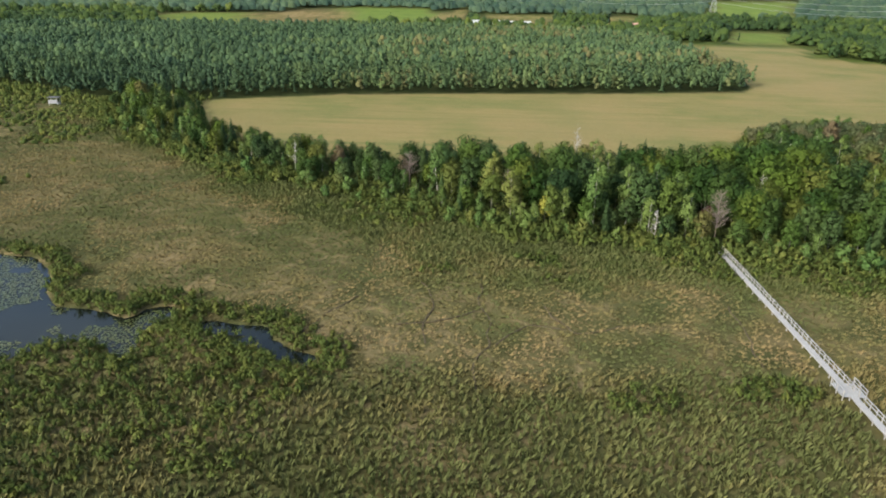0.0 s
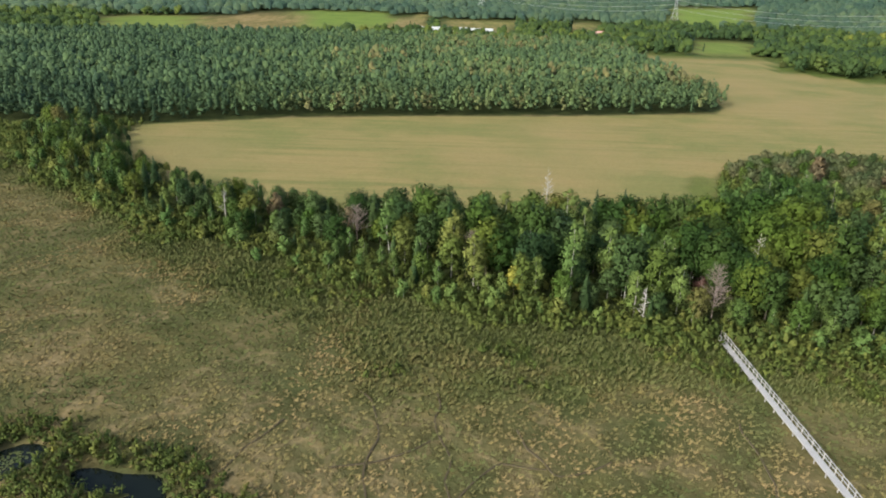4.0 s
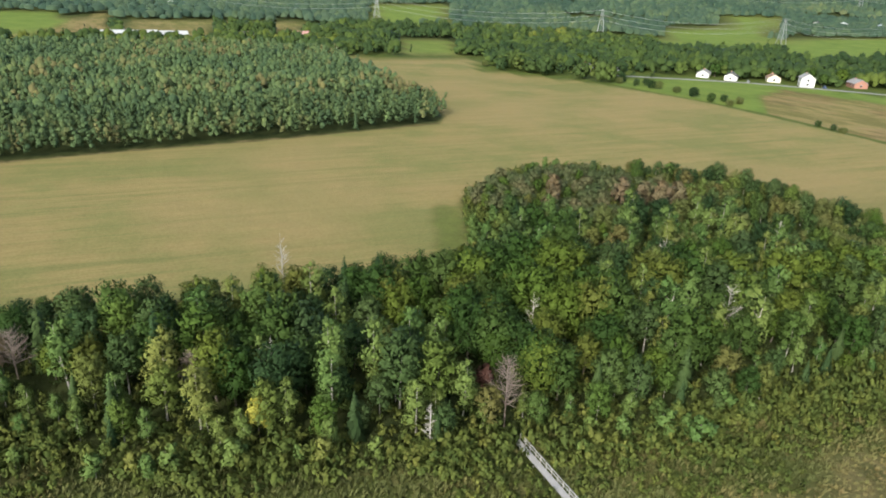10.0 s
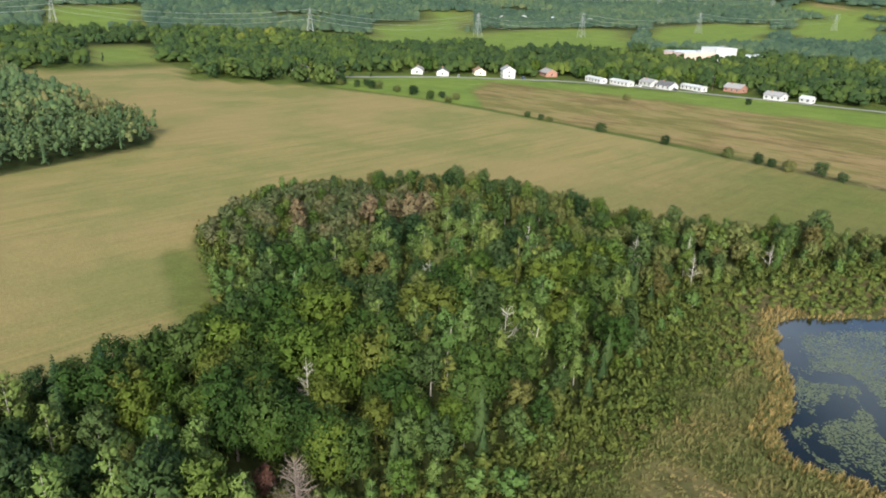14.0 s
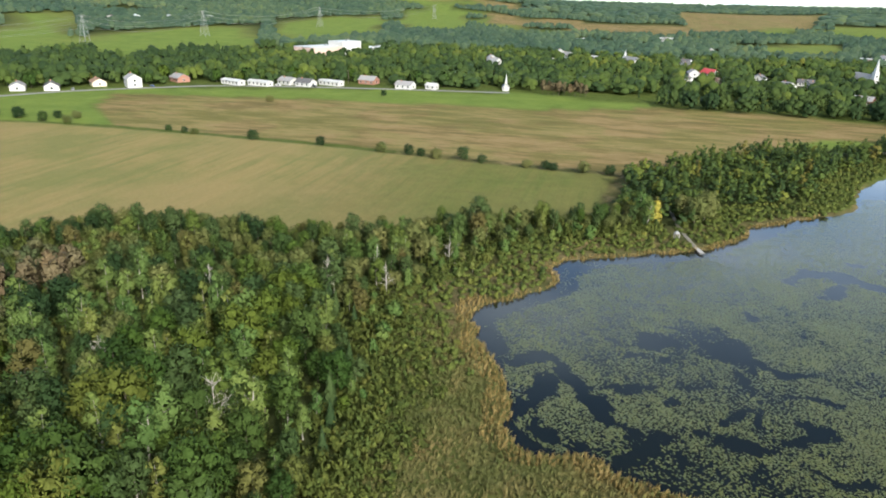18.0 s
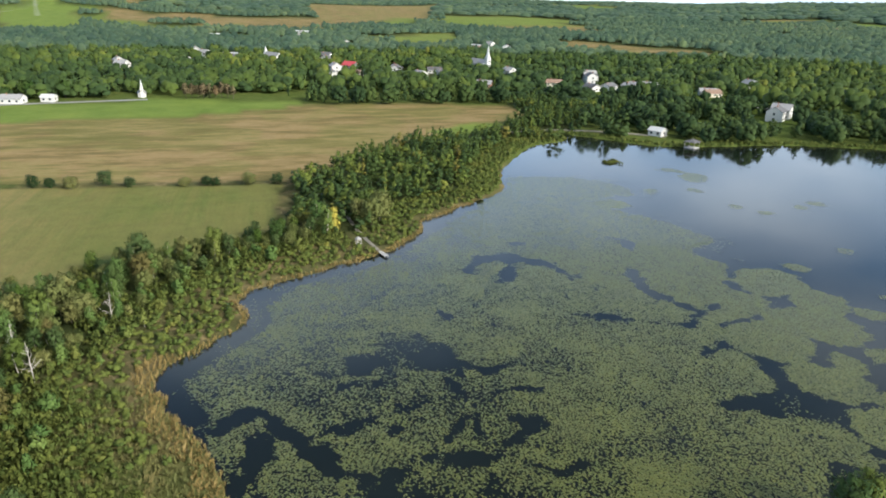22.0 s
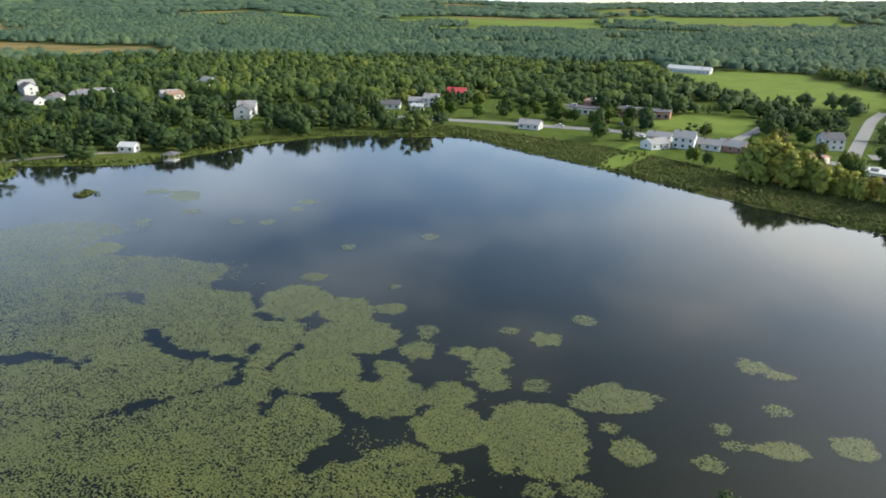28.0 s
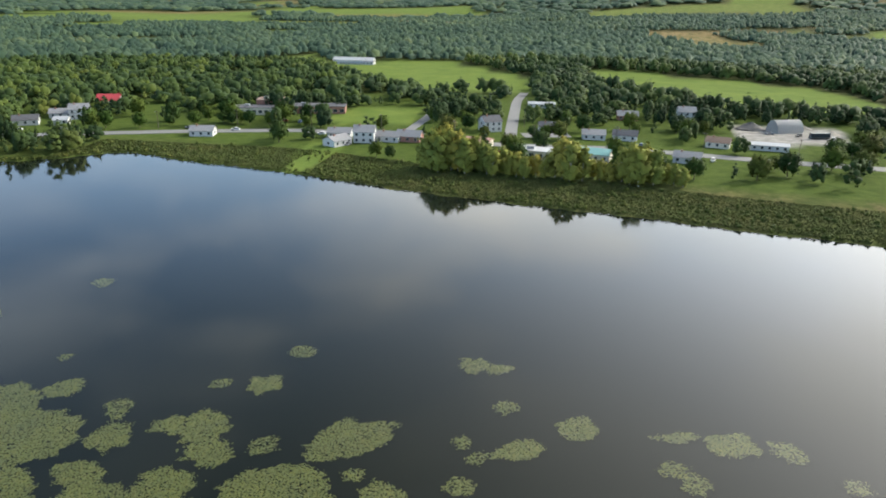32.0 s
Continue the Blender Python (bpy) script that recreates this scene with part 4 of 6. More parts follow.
def fill_belt():
    x, y = scatter(-145.0, 60.0, 230.0, 255.0, 4.0, 5)
    d = sd_ring(BELT, x, y)
    rng = np.random.RandomState(8)
    u, w = rng.rand(len(x)), rng.rand(len(x))
    by_crop = sd_ring(CROP, x, y) + 40 * (y < 150)
    rusty = np.min([np.hypot(x - a, y - b) for a, b in RUSTY], axis=0)
    dark = np.exp(-(((x - 112) / 1.25) ** 2 + (y - 204) ** 2) / 27 ** 2)
    g = fbm(x, y, 22, 77) + (u - 0.5) * 0.5
    for i in np.nonzero((d < -0.3))[0]:
        px, py = float(x[i]), float(y[i])
        edge = min(1.0, max(0.0, -d[i] / 10))
        size = (0.50 + 0.54 * edge) * (0.62 + 0.68 * w[i])
        if by_crop[i] < 12:
            size *= 0.70 + 0.025 * max(0.0, by_crop[i])
        if px > 80 and py > 140:
            size *= 0.84
        if px < -18:
            size *= 0.8
        if rusty[i] < 3.2:
            continue
        if abs(px - 46) < 1.5 and py < 118:
            continue
        if dark[i] > 0.45:
            kind, size = ("dull_scrub", 0.7 + 0.3 * w[i]) if u[i] < 0.86 else ("birch_tree", 0.55)
        elif by_crop[i] < 11 and 62 < px < 125 and py > 172:
            kind, size = "sapling", 0.7 + 0.6 * w[i]
        elif px > 135:
            kind = ("poplar_tree", "grey_willow", "birch_tree", "alder_tree")[min(3, int(g[i] * 4.6 - 0.3)) if g[i] > 0.1 else 0]
            size *= 0.74 if kind == "poplar_tree" else 0.85
        elif px < 42:
            kind = "alder_tree" if g[i] < 0.34 else "birch_tree" if g[i] < 0.48 else "poplar_tree" if g[i] < 0.60 else "maple_tree" if g[i] < 0.72 else "spruce_tree" if g[i] < 0.86 else "grey_willow"
        else:
            q = g[i] + 0.26 * (py > 150) * (px > 70) + 0.10 * (px > 95)
            kind = "maple_tree" if q < 0.56 else "birch_tree" if q < 0.68 else "poplar_tree" if q < 0.86 else "grey_willow" if u[i] < 0.6 else "alder_tree"
        if edge < 0.75 and kind in ("maple_tree", "alder_tree") and u[i] < 0.62 and by_crop[i] > 14:
            kind = ("poplar_tree", "spruce_tree", "birch_tree")[int(w[i] * 2.99)]
        if KINDS[kind][2][0] >= KINDS[kind][3]:
            kind = next((k for k in ("alder_tree", "birch_tree", "grey_willow", "poplar_tree", "maple_tree") if KINDS[k][2][0] < KINDS[k][3]), "spruce_tree")
        plant(kind, px, py, size, seed=i)
    x, y = scatter(-145.0, 60.0, 200.0, 255.0, 3.2, 61)
    d = sd_ring(BELT, x, y)
    ok = (d > -1) & (d < 6.5) & (sd_ring(CROP, x, y) > 4) & (rng.rand(len(x)) < 0.85 - d * 0.11) & (np.abs(x - 46.4) > 1.6) & (sd_ring(LAKE_RING, x, y) > 6)
    for i in np.nonzero(ok)[0]:
        if KINDS["sapling"][2][0] < 170 and rng.rand() < 0.5:
            plant("sapling", float(x[i]), float(y[i]), 0.55 + 0.75 * rng.rand(), seed=i)


fill_belt()


MID = [leafy(100 + k, 5.0, 8.8, 0.6, 6, 70, 0.42, core=0.66, top=0.4) for k in range(6)] + [leafy(120 + k, 3.4, 10.4, 0.0, 5, 54, 0.36, core=0.8, top=1.0, loose=0.08) for k in range(8)] + [conifer(130, 3.6, 10, 9, 9, 0.8)]
LITE = [leafy(200 + k, 3.8, 10.2, 1.5, 3, 20, 0.42, core=0.92, top=1.0, loose=0.06) for k in range(8)]
BROADLITE = [leafy(220 + k, 5.4, 9.6, 1.5, 4, 20, 0.45, core=0.95, top=0.4, loose=0.06) for k in range(5)]
ROUND = [leafy(180 + k, 9.4, 10.6, 0.4, 14, 150, 0.5, core=0.74, top=0.25) for k in range(7)] + [leafy(190 + k, 6.4, 11.4, 0.0, 8, 80, 0.5, core=0.78, top=0.5) for k in range(4)]
BROAD = [leafy(300 + k, 9.4, 9.8, 0.6, 5, 16, 0.9, core=0.95, top=0.25) for k in range(8)]


def lump(seed, w, h):
    """One rough crown of the far woods."""
    rng = np.random.RandomState(seed)
    v = ICO_V * (w / 2, w / 2, h / 2) * rng.uniform(0.72, 1.25, (12, 1)) + (0, 0, h / 2)
    return v[:11], ICO_T[:15], crown_normals(v[:11], seed)


FAR = [lump(140 + k, 8.2, 9.5) for k in range(8)]


def fill_woods():
    rng = np.random.RandomState(12)
    x, y = scatter(-370, 240, 150, 750, 4.0, 6)
    ok = sd_ring(WOOD, x, y) < -1
    x, y = x[ok], y[ok]
    front = (sd_ring(WOOD, x, y) > -45) & (y < 360)
    for nm, temps, k in (("wood_edge", MID, front), ("wood", LITE + BROADLITE, ~front)):
        strew(nm, temps, x[k], y[k], height(x[k], y[k]), rng.uniform(0.75, 1.15, k.sum()), rng.uniform(0.72, 1.2, k.sum()) * (0.78 + 0.45 * fbm(x[k], y[k], 38, 4)), M_ASPEN, 1, np.clip(fbm(x[k], y[k], 45, 3) * 0.9 - 0.12 + 0.36 * ease(-160, 60, x[k]) + rng.uniform(-0.25, 0.28, k.sum()), 0, 0.98), "dense mixed wood behind the ripe field", "wood", crowns=True, lift=0.35)
    x, y = scatter(205, -120, 460, 80, 3.7, 7)
    ok = (sd_ring(BAND, x, y) < -1) & (sd_ring(PATCH, x, y) > 9) & (sd_ring(LAKE_RING, x, y) > 13)
    x, y = x[ok], y[ok]
    strew("lakeside_plantation", MID, x, y, height(x, y), rng.uniform(0.7, 1.35, len(x)), rng.uniform(0.35, 0.95, len(x)), M_WOODS, 2, np.clip(rng.beta(1.6, 1.6, len(x)), 0, 0.97), "rows of young mixed trees beside the lake", "plantation", crowns=True)


fill_woods()


def fill_distance():
    rng = np.random.RandomState(14)
    for k, (r0, r1, step, wide, tall) in enumerate(((250, 470, 7.8, 1.0, 0.95), (470, 800, 8.4, 1.0, 0.95), (800, 1900, 10.5, 1.2, 1.0), (1900, 4800, 30, 3.7, 1.3))):
        x, y = scatter(-r1, -r1, r1, r1, step, 20 + k, 0.8)
        r, az = np.hypot(x - 30, y - 60), np.degrees(np.arctan2(x - 30, y - 60)) % 360
        ok = (r > r0) & (r < r1) & ((az < 216) | (az > 312))
        x, y, r = x[ok], y[ok], r[ok]
        open_ = (ease(560, 700, r) * ease(0.60, 0.64, fbm(x, y, 420, 31))) > 0.3
        ok = ~open_
        for ring in (LAKE_RING, CROP, PALE, GREEN, PATCH, WOOD, BELT, BAND, MEADOW_A, MEADOW_B, LAWN, YARD, SHORE_LAWN, *[q for _, q in FAR_FIELDS]):
            ok &= sd_ring(ring, x, y) > (9 if ring is CROP else 3)
        for fx, fy, fa, fb, ft, fg in FAR_OVALS:
            ok &= far_oval(x, y, fx, fy, fa, fb, ft) > 0
        near_marsh = (y > -20) & (x < 230) & (r < 300)
        townish = sd_ring(TOWN, x, y) < 0
        shoreside = (y < -120) & (sd_ring(LAKE_RING, x, y) < 52) & (x < 262)
        built = np.full(x.shape, 99.0)
        for hx, hy in HOUSE_AT:
            ln = math.hypot(hx - 50, hy - 60)
            if hy < -225:
                built = np.minimum(built, sd_line([(hx, hy), (hx - (hx - 50) / ln * 15, hy - (hy - 60) / ln * 15)], x, y) + 1)
                continue
            built = np.minimum(built, sd_line([(hx, hy), (hx - (hx - 50) / ln * 24, hy - (hy - 60) / ln * 24)], x, y))
        lane = sd_line([(291, 462), (372, 402), (430, 345), (446, 280), (470, 200), (484, 150)], x, y)
        ok &= (built > 9) & ~((lane < 11) & (x < 480))
        clump = fbm(x, y, 45, 66) + 0.25 * ease(330, 420, x)
        ok &= ~near_marsh & ~shoreside & (~townish | ((clump > 0.40) & (rng.rand(len(x)) < 0.8) & ((sd_line(ROAD, x, y) > 62) | (x > 285))) | (rng.rand(len(x)) < 0.1)) & (sd_line(ROAD, x, y) > 9) & (sd_line(STREET, x, y) > 8)
        x, y = x[ok], y[ok]
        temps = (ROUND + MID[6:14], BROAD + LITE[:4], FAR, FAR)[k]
        # nearest ring has cloud shade in its leaf colour, the two outer rings haze
        strew(("near_woodland", "village_woodland", "woodland", "distant_woodland")[k], temps, x, y, height(x, y) - 0.4, wide * rng.uniform(0.6, 1.45, len(x)), tall * (0.7 + 0.6 * fbm(x, y, 90, 68)) * rng.uniform(0.7, 1.3, len(x)), (M_CLOUDSHADE, M_WOODS, M_HAZEWOODS, M_HAZEWOODS)[k], 30 + k,
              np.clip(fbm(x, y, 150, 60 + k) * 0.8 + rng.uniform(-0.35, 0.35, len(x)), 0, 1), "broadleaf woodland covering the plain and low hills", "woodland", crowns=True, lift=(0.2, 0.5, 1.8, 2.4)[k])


fill_distance()


# ---- marsh growth ----
TUFTS = [tuft(s, 8, 0.85, 0.62, 0.10) for s in range(6)]
REEDS = [tuft(40 + s, 10, 1.7, 0.4, 0.06) for s in range(5)]
FARBUSH = [leafy(170 + s, 2.1, 1.7, 0.0, 3, 20, 0.24, core=0.75) for s in range(8)]
BUSH = [leafy(160 + s, 1.9, 1.6, 0.0, 3, 44, 0.17, core=0.45) for s in range(8)]


def fill_marsh():
    rng = np.random.RandomState(17)
    x, y = scatter(-130.0, -16.0, 140.0, 240.0, 0.78, 18)
    edge = sd_ring(BELT, x, y)
    ok = (edge > -1) & (sd_ring(WOOD, x, y) > 0) & (sd_ring(CROP, x, y) > 1) & (np.abs(x - 46.3) > 1.1)
    x, y, edge = x[ok], y[ok], edge[ok]
    d = shore(x, y)
    ok = d > 0.15
    x, y, d, edge = x[ok], y[ok], d[ok], edge[ok]
    low = low_fen(x, y)
    bushy = fbm(x, y, 14, 70) * 0.9 + (0.20 + 0.22 * (x > 30)) * (1 - ease(1, 20, edge)) + (0.4 * (1 - ease(1, 6, d)) + 0.3 * (1 - ease(3, 13, d)) * (x < -5)) * (x < 80) - 0.25 * low + 0.32 * ease(-8, -24, x) * ease(88, 76, y) - 0.12 * (x > -12) * (y < 80) - 0.2 * (x > 88) + 0.50 * (1 - ease(5, 17, edge)) * (x > 55)
    k = (bushy > 0.62) & (rng.rand(len(x)) < np.where((d < 3.5) & (x < 80), 0.75, 0.36))
    strew("marsh_shrubs", BUSH, x[k], y[k], height(x[k], y[k], d[k]) - 0.1, rng.uniform(0.4, 0.95, k.sum()) * (1 + 0.9 * (1 - ease(0, 13, edge[k]))), rng.uniform(0.4, 1.15, k.sum()) * (1 + 0.9 * (1 - ease(0, 13, edge[k]))), M_SHRUB, 3, np.clip(rng.beta(1.6, 4, k.sum()), 0, 1), "low olive willow scrub over the marsh", "scrub", crowns=True)
    k = ~k & (rng.rand(len(x)) < 0.97 - 0.15 * low)
    ridge = np.exp(-((fbm(x, y, 13, 55) - 0.5) / 0.03) ** 2) + np.exp(-((fbm(x, y, 24, 59) - 0.5) / 0.03) ** 2)
    tone = 0.36 - 0.18 * (1 - ease(8, 46, edge)) * (1 - low) + (fbm(x, y, 9, 57) - 0.5) * 0.75 + low * (0.10 + 0.20 * ridge - 0.34 * ease(0.52, 0.62, fbm(x, y, 17, 54))) - 0.10 * (y < 66) * (x < 88) + 0.05 * (x > 88)
    strew("marsh_sedge", TUFTS, x[k], y[k], height(x[k], y[k], d[k]) - 0.05, rng.uniform(0.7, 1.25, k.sum()), (rng.uniform(0.75, 1.35, len(x)) * (1 - 0.68 * low) * np.where(x > 88, 0.8, 1.0))[k], M_SEDGE, 4, np.clip(tone[k] + rng.uniform(-0.07, 0.07, k.sum()), 0, 0.74), "olive and straw-coloured sedge covering the marsh", "sedge")
    x, y = scatter(85.0, -80.0, 260.0, 125.0, 0.7, 19)
    d = sd_ring(LAKE_RING, x, y)
    ok = (d > -2) & (d < 7)
    x, y = x[ok], y[ok]
    d = shore(x, y)
    ok = (d > -0.3) & (d < np.where(x < 150, 3.6, 1.0) * (0.5 + fbm(x, y, 9, 93))) & (y > -60) & (x < 240)
    x, y, d = x[ok], y[ok], d[ok]
    strew("reed_fringe", REEDS, x, y, height(x, y, d) - 0.05, rng.uniform(0.6, 1.0, len(x)), rng.uniform(0.35, 0.75, len(x)), M_REED, 5, rng.rand(len(x)), "straw-coloured dry reeds along the lake shore", "reeds")


fill_marsh()


def fill_understorey():
    rng = np.random.RandomState(27)
    x, y = scatter(-145.0, 60.0, 215.0, 255.0, 1.85, 28)
    d = sd_ring(BELT, x, y)
    k = (d < 4) & ((d > -6) | (rng.rand(len(x)) < 0.4) | (x > 66) & (y > 172)) & (sd_ring(CROP, x, y) > 0.6) & (np.abs(x - 46.3) > 1.4) & (sd_ring(LAKE_RING, x, y) > 3) & (sd_line([(197, 54), (208, 60), (226, 66)], x, y) > 2)
    x, y = x[k], y[k]
    strew("wood_edge_thicket", BUSH, x, y, np.full(len(x), 0.2), rng.uniform(0.8, 1.6, len(x)), rng.uniform(0.8, 2.0, len(x)), M_SHRUB, 29, np.clip(rng.beta(2, 3.2, len(x)) * 0.9, 0, 1), "green willow and alder thicket at the foot of the wood", "thicket", crowns=True)


fill_understorey()


def fill_west():
    rng = np.random.RandomState(37)
    x, y = scatter(-330.0, 130.0, -95.0, 330.0, 2.4, 38)
    k = (sd_ring(BELT, x, y) > 0) & (sd_ring(WOOD, x, y) > 0) & (np.hypot(x + 143, y - 232) > 6) & (fbm(x, y, 24, 39) + 0.3 * ease(190, 240, y) - 0.15 * (x > -130) > 0.42) & (shore(x, y) > 1)
    x, y = x[k], y[k]
    strew("western_scrub", FARBUSH, x, y, np.full(len(x), 0.2), rng.uniform(0.7, 1.5, len(x)), rng.uniform(0.4, 1.1, len(x)) * (1 + 1.2 * ease(225, 262, y)), M_SHRUB, 39, np.clip(rng.beta(2, 3, len(x)), 0, 1), "green scrub at the western end of the marsh", "scrub", crowns=True)


fill_west()

# ---- lily pads ----
MAT = [(264, 0), (266, -17), (260, -31), (249, -39), (238, -37), (234, -22), (221, -25), (208, -31), (197, -36), (190, -36), (182, -25), (173, -28), (166, -24), (159, -20), (153, -24), (147, -20), (145, -12), (143, -7), (138, -6), (135, -1), (129, -5), (117, 0),
       (116, 10), (113, 7), (110, -2), (101, -3), (95, -1), (100, 4), (97, 8), (92, 15), (94, 40), (100, 66), (104, 84), (123, 92), (140, 97), (155, 88), (170, 82), (184, 70), (195, 50), (212, 36), (236, 16)]
PADS_A = [(161, -32, 7.7, 9.6), (149, -35, 6.4, 6.8), (141, -42, 3.4, 3.0), (168, -45, 2.8, 2.7), (139, -26, 10.2, 7.9), (135, -12, 8.4, 9.0), (124, -29, 3.5, 4.1), (124, -20, 3.9, 3.4), (116, -34, 3.5, 2.9), (111, -35, 3.6, 4.9), (107, -28, 3.6, 3.8), (99, -31, 2.3, 2.4), (119, -12, 7.1, 6.2), (110, -19, 4.9, 3.9), (104, -11, 6.2, 6.4), (92, -17, 9.0, 10.6), (86, -35, 7.4, 4.5), (78, -22, 2.9, 3.1), (86, -5, 2.2, 1.7), (80, -9, 2.3, 1.8)]
PADS_B = [(103, -62, 2.5, 2.6), (68, -62, 3.1, 3.3), (64, -61, 3.3, 2.0), (61, -48, 2.1, 1.9), (67, -26, 2.0, 2.0), (59, -36, 3.9, 2.0), (49, -44, 3.1, 3.3), (68, -37, 1.5, 1.9), (65, -33, 1.6, 1.4), (228, -25, 4.9, 6.1), (114, -48, 1.8, 1.6), (106, -49, 3.0, 2.8), (148, -52, 1.4, 1.6), (163, -88, 2.2, 2.3), (176, -67, 1.8, 1.9), (128, -37, 2.1, 3.3), (83, -26, 1.6, 1.7)]
PADS_C = [(24, -43, 4.6, 2.9), (15, -42, 2.6, 2.3), (35, -35, 2.5, 2.0), (32, -32, 2.1, 1.9), (8, -35, 2.1, 1.8), (33, -44, 3.3, 1.3)]
PADS_D = [(268, -70, 4.5, 2.9), (256, -73, 4.9, 6.8), (219, -64, 1.9, 2.4), (211, -69, 2.8, 2.7), (239, -62, 3.0, 2.7), (241, -46, 2.4, 3.7), (215, -85, 2.0, 2.6), (217, -93, 3.1, 2.8)]
# leads of open water through the mat: half-width and line
LEADS = [(1.5, [(173, -2), (163, 0), (155, -4), (149, -6), (144, 0), (148, 9), (153, 19)]), (2.2, [(180, 36), (188, 30), (188, 23), (181, 15), (173, 13)]), (2.0, [(188, 23), (178, 27), (173, 31)]), (1.1, [(143, 57), (138, 55), (138, 50), (135, 46), (136, 41)]),
         (0.8, [(127, 47), (128, 43), (127, 39)]), (1.3, [(120, 46), (119, 43), (115, 46), (111, 52), (112, 58)]), (1.5, [(133, 3), (136, -5), (126, -4), (118, -2), (116, 10)]), (1.2, [(121, 77), (122, 73), (124, 68), (126, 61), (127, 58)]),
         (1.8, [(118, 76), (112, 74), (110, 69), (111, 64)]), (0.9, [(109, 48), (106, 44), (107, 40)]), (2.0, [(126, 89), (130, 85), (124, 81), (119, 78)]), (1.0, [(135, 71), (134, 65)]), (2.4, [(111, 87), (119, 83)]), (0.8, [(198, 20), (196, 13)]),
         (1.1, [(199, -9), (195, -12), (187, -10)]), (1.2, [(152, -12), (148, -5)]), (0.9, [(113, 61), (117, 57), (124, 51), (133, 53)]), (1.4, [(104, 71), (110, 66), (106, 64)]), (0.7, [(160, 48), (157, 47)]), (0.7, [(150, 55), (146, 53)]), (1.3, [(104, 78), (106, 84)])]


def oval(x, y, c, turn):
    a = radians(turn)
    u, v = (x - c[0]) * math.cos(a) + (y - c[1]) * math.sin(a), -(x - c[0]) * math.sin(a) + (y - c[1]) * math.cos(a)
    return (np.hypot(u / c[2], v / c[3]) - 1) * min(c[2], c[3])


def pad_template(seed):
    rng = np.random.RandomState(seed)
    n = 6
    a = np.linspace(0.25, 2 * math.pi - 0.25, n)
    v = np.stack([np.cos(a), np.sin(a), rng.uniform(0, 0.12, n)], -1)
    return np.concatenate([[(0.1, 0, 0)], v]), np.array([(0, i, i + 1) for i in range(1, n)])


def pad_cover(x, y):
    """The share of the water that pads hide, 0 to 1."""
    wob = (fbm(x, y, 4.5, 81) - 0.5) * 4.0 + (fbm(x, y, 1.7, 83) - 0.5) * 2.4
    ring = smooth_ring(MAT, 4)
    lake = sd_ring(LAKE_RING, x, y)
    mat = np.maximum(sd_ring(ring, x, y) + wob, lake + 1.0 + 4.0 * ease(118, 132, x) * ease(70, 80, y + 0.35 * (x - 130)))
    lead = np.full(x.shape, 99.0)
    for w, line in LEADS:
        lead = np.minimum(lead, sd_line(line, x, y) - w * 0.85 + wob * min(1.3, 0.45 + w * 0.45))
    # the mat breaks into drifting islands towards the near reed point
    loose = ease(52, 66, y + 0.10 * (x - 100)) * ease(150, 132, x)
    torn = (0.50 - fbm(x, y, 9, 95) - 0.14 * (fbm(x, y, 2.6, 96) - 0.5)) * 26
    main = np.maximum.reduce([mat, -lead, np.where(loose > 0.02, torn + 5 * (1 - loose) - 5.6, -9.0)])
    thick = 0.90 - 0.16 * ease(-8, 10, y) * ease(175, 145, x) - 0.22 * ease(24, 60, y) - 0.26 * ease(160, 210, x) + 1.0 * (fbm(x, y, 7, 85) - 0.5) * ease(-4, 30, y) + 0.5 * (fbm(x, y, 2.2, 87) - 0.5)
    cover = np.clip(thick, 0.22, 1) * (1 - ease(-0.25, 0.35, main))
    for cs, turn in ((PADS_A, -146), (PADS_B, -146), (PADS_C, -171), (PADS_D, -125)):
        for c in cs:
            d = oval(x, y, c, turn) + wob * min(0.9, 0.13 * (c[2] + c[3]))
            cover = np.maximum(cover, (0.95 if c[2] > 2.6 else 0.72) * (1 - ease(-0.25, 0.35, d)))
    # stray leaves beside the mats
    cover = np.maximum(cover, 0.10 * ease(0.52, 0.66, fbm(x, y, 5, 89)) * (mat < 6) * (lead > 0))
    return cover * (lake < -0.4)


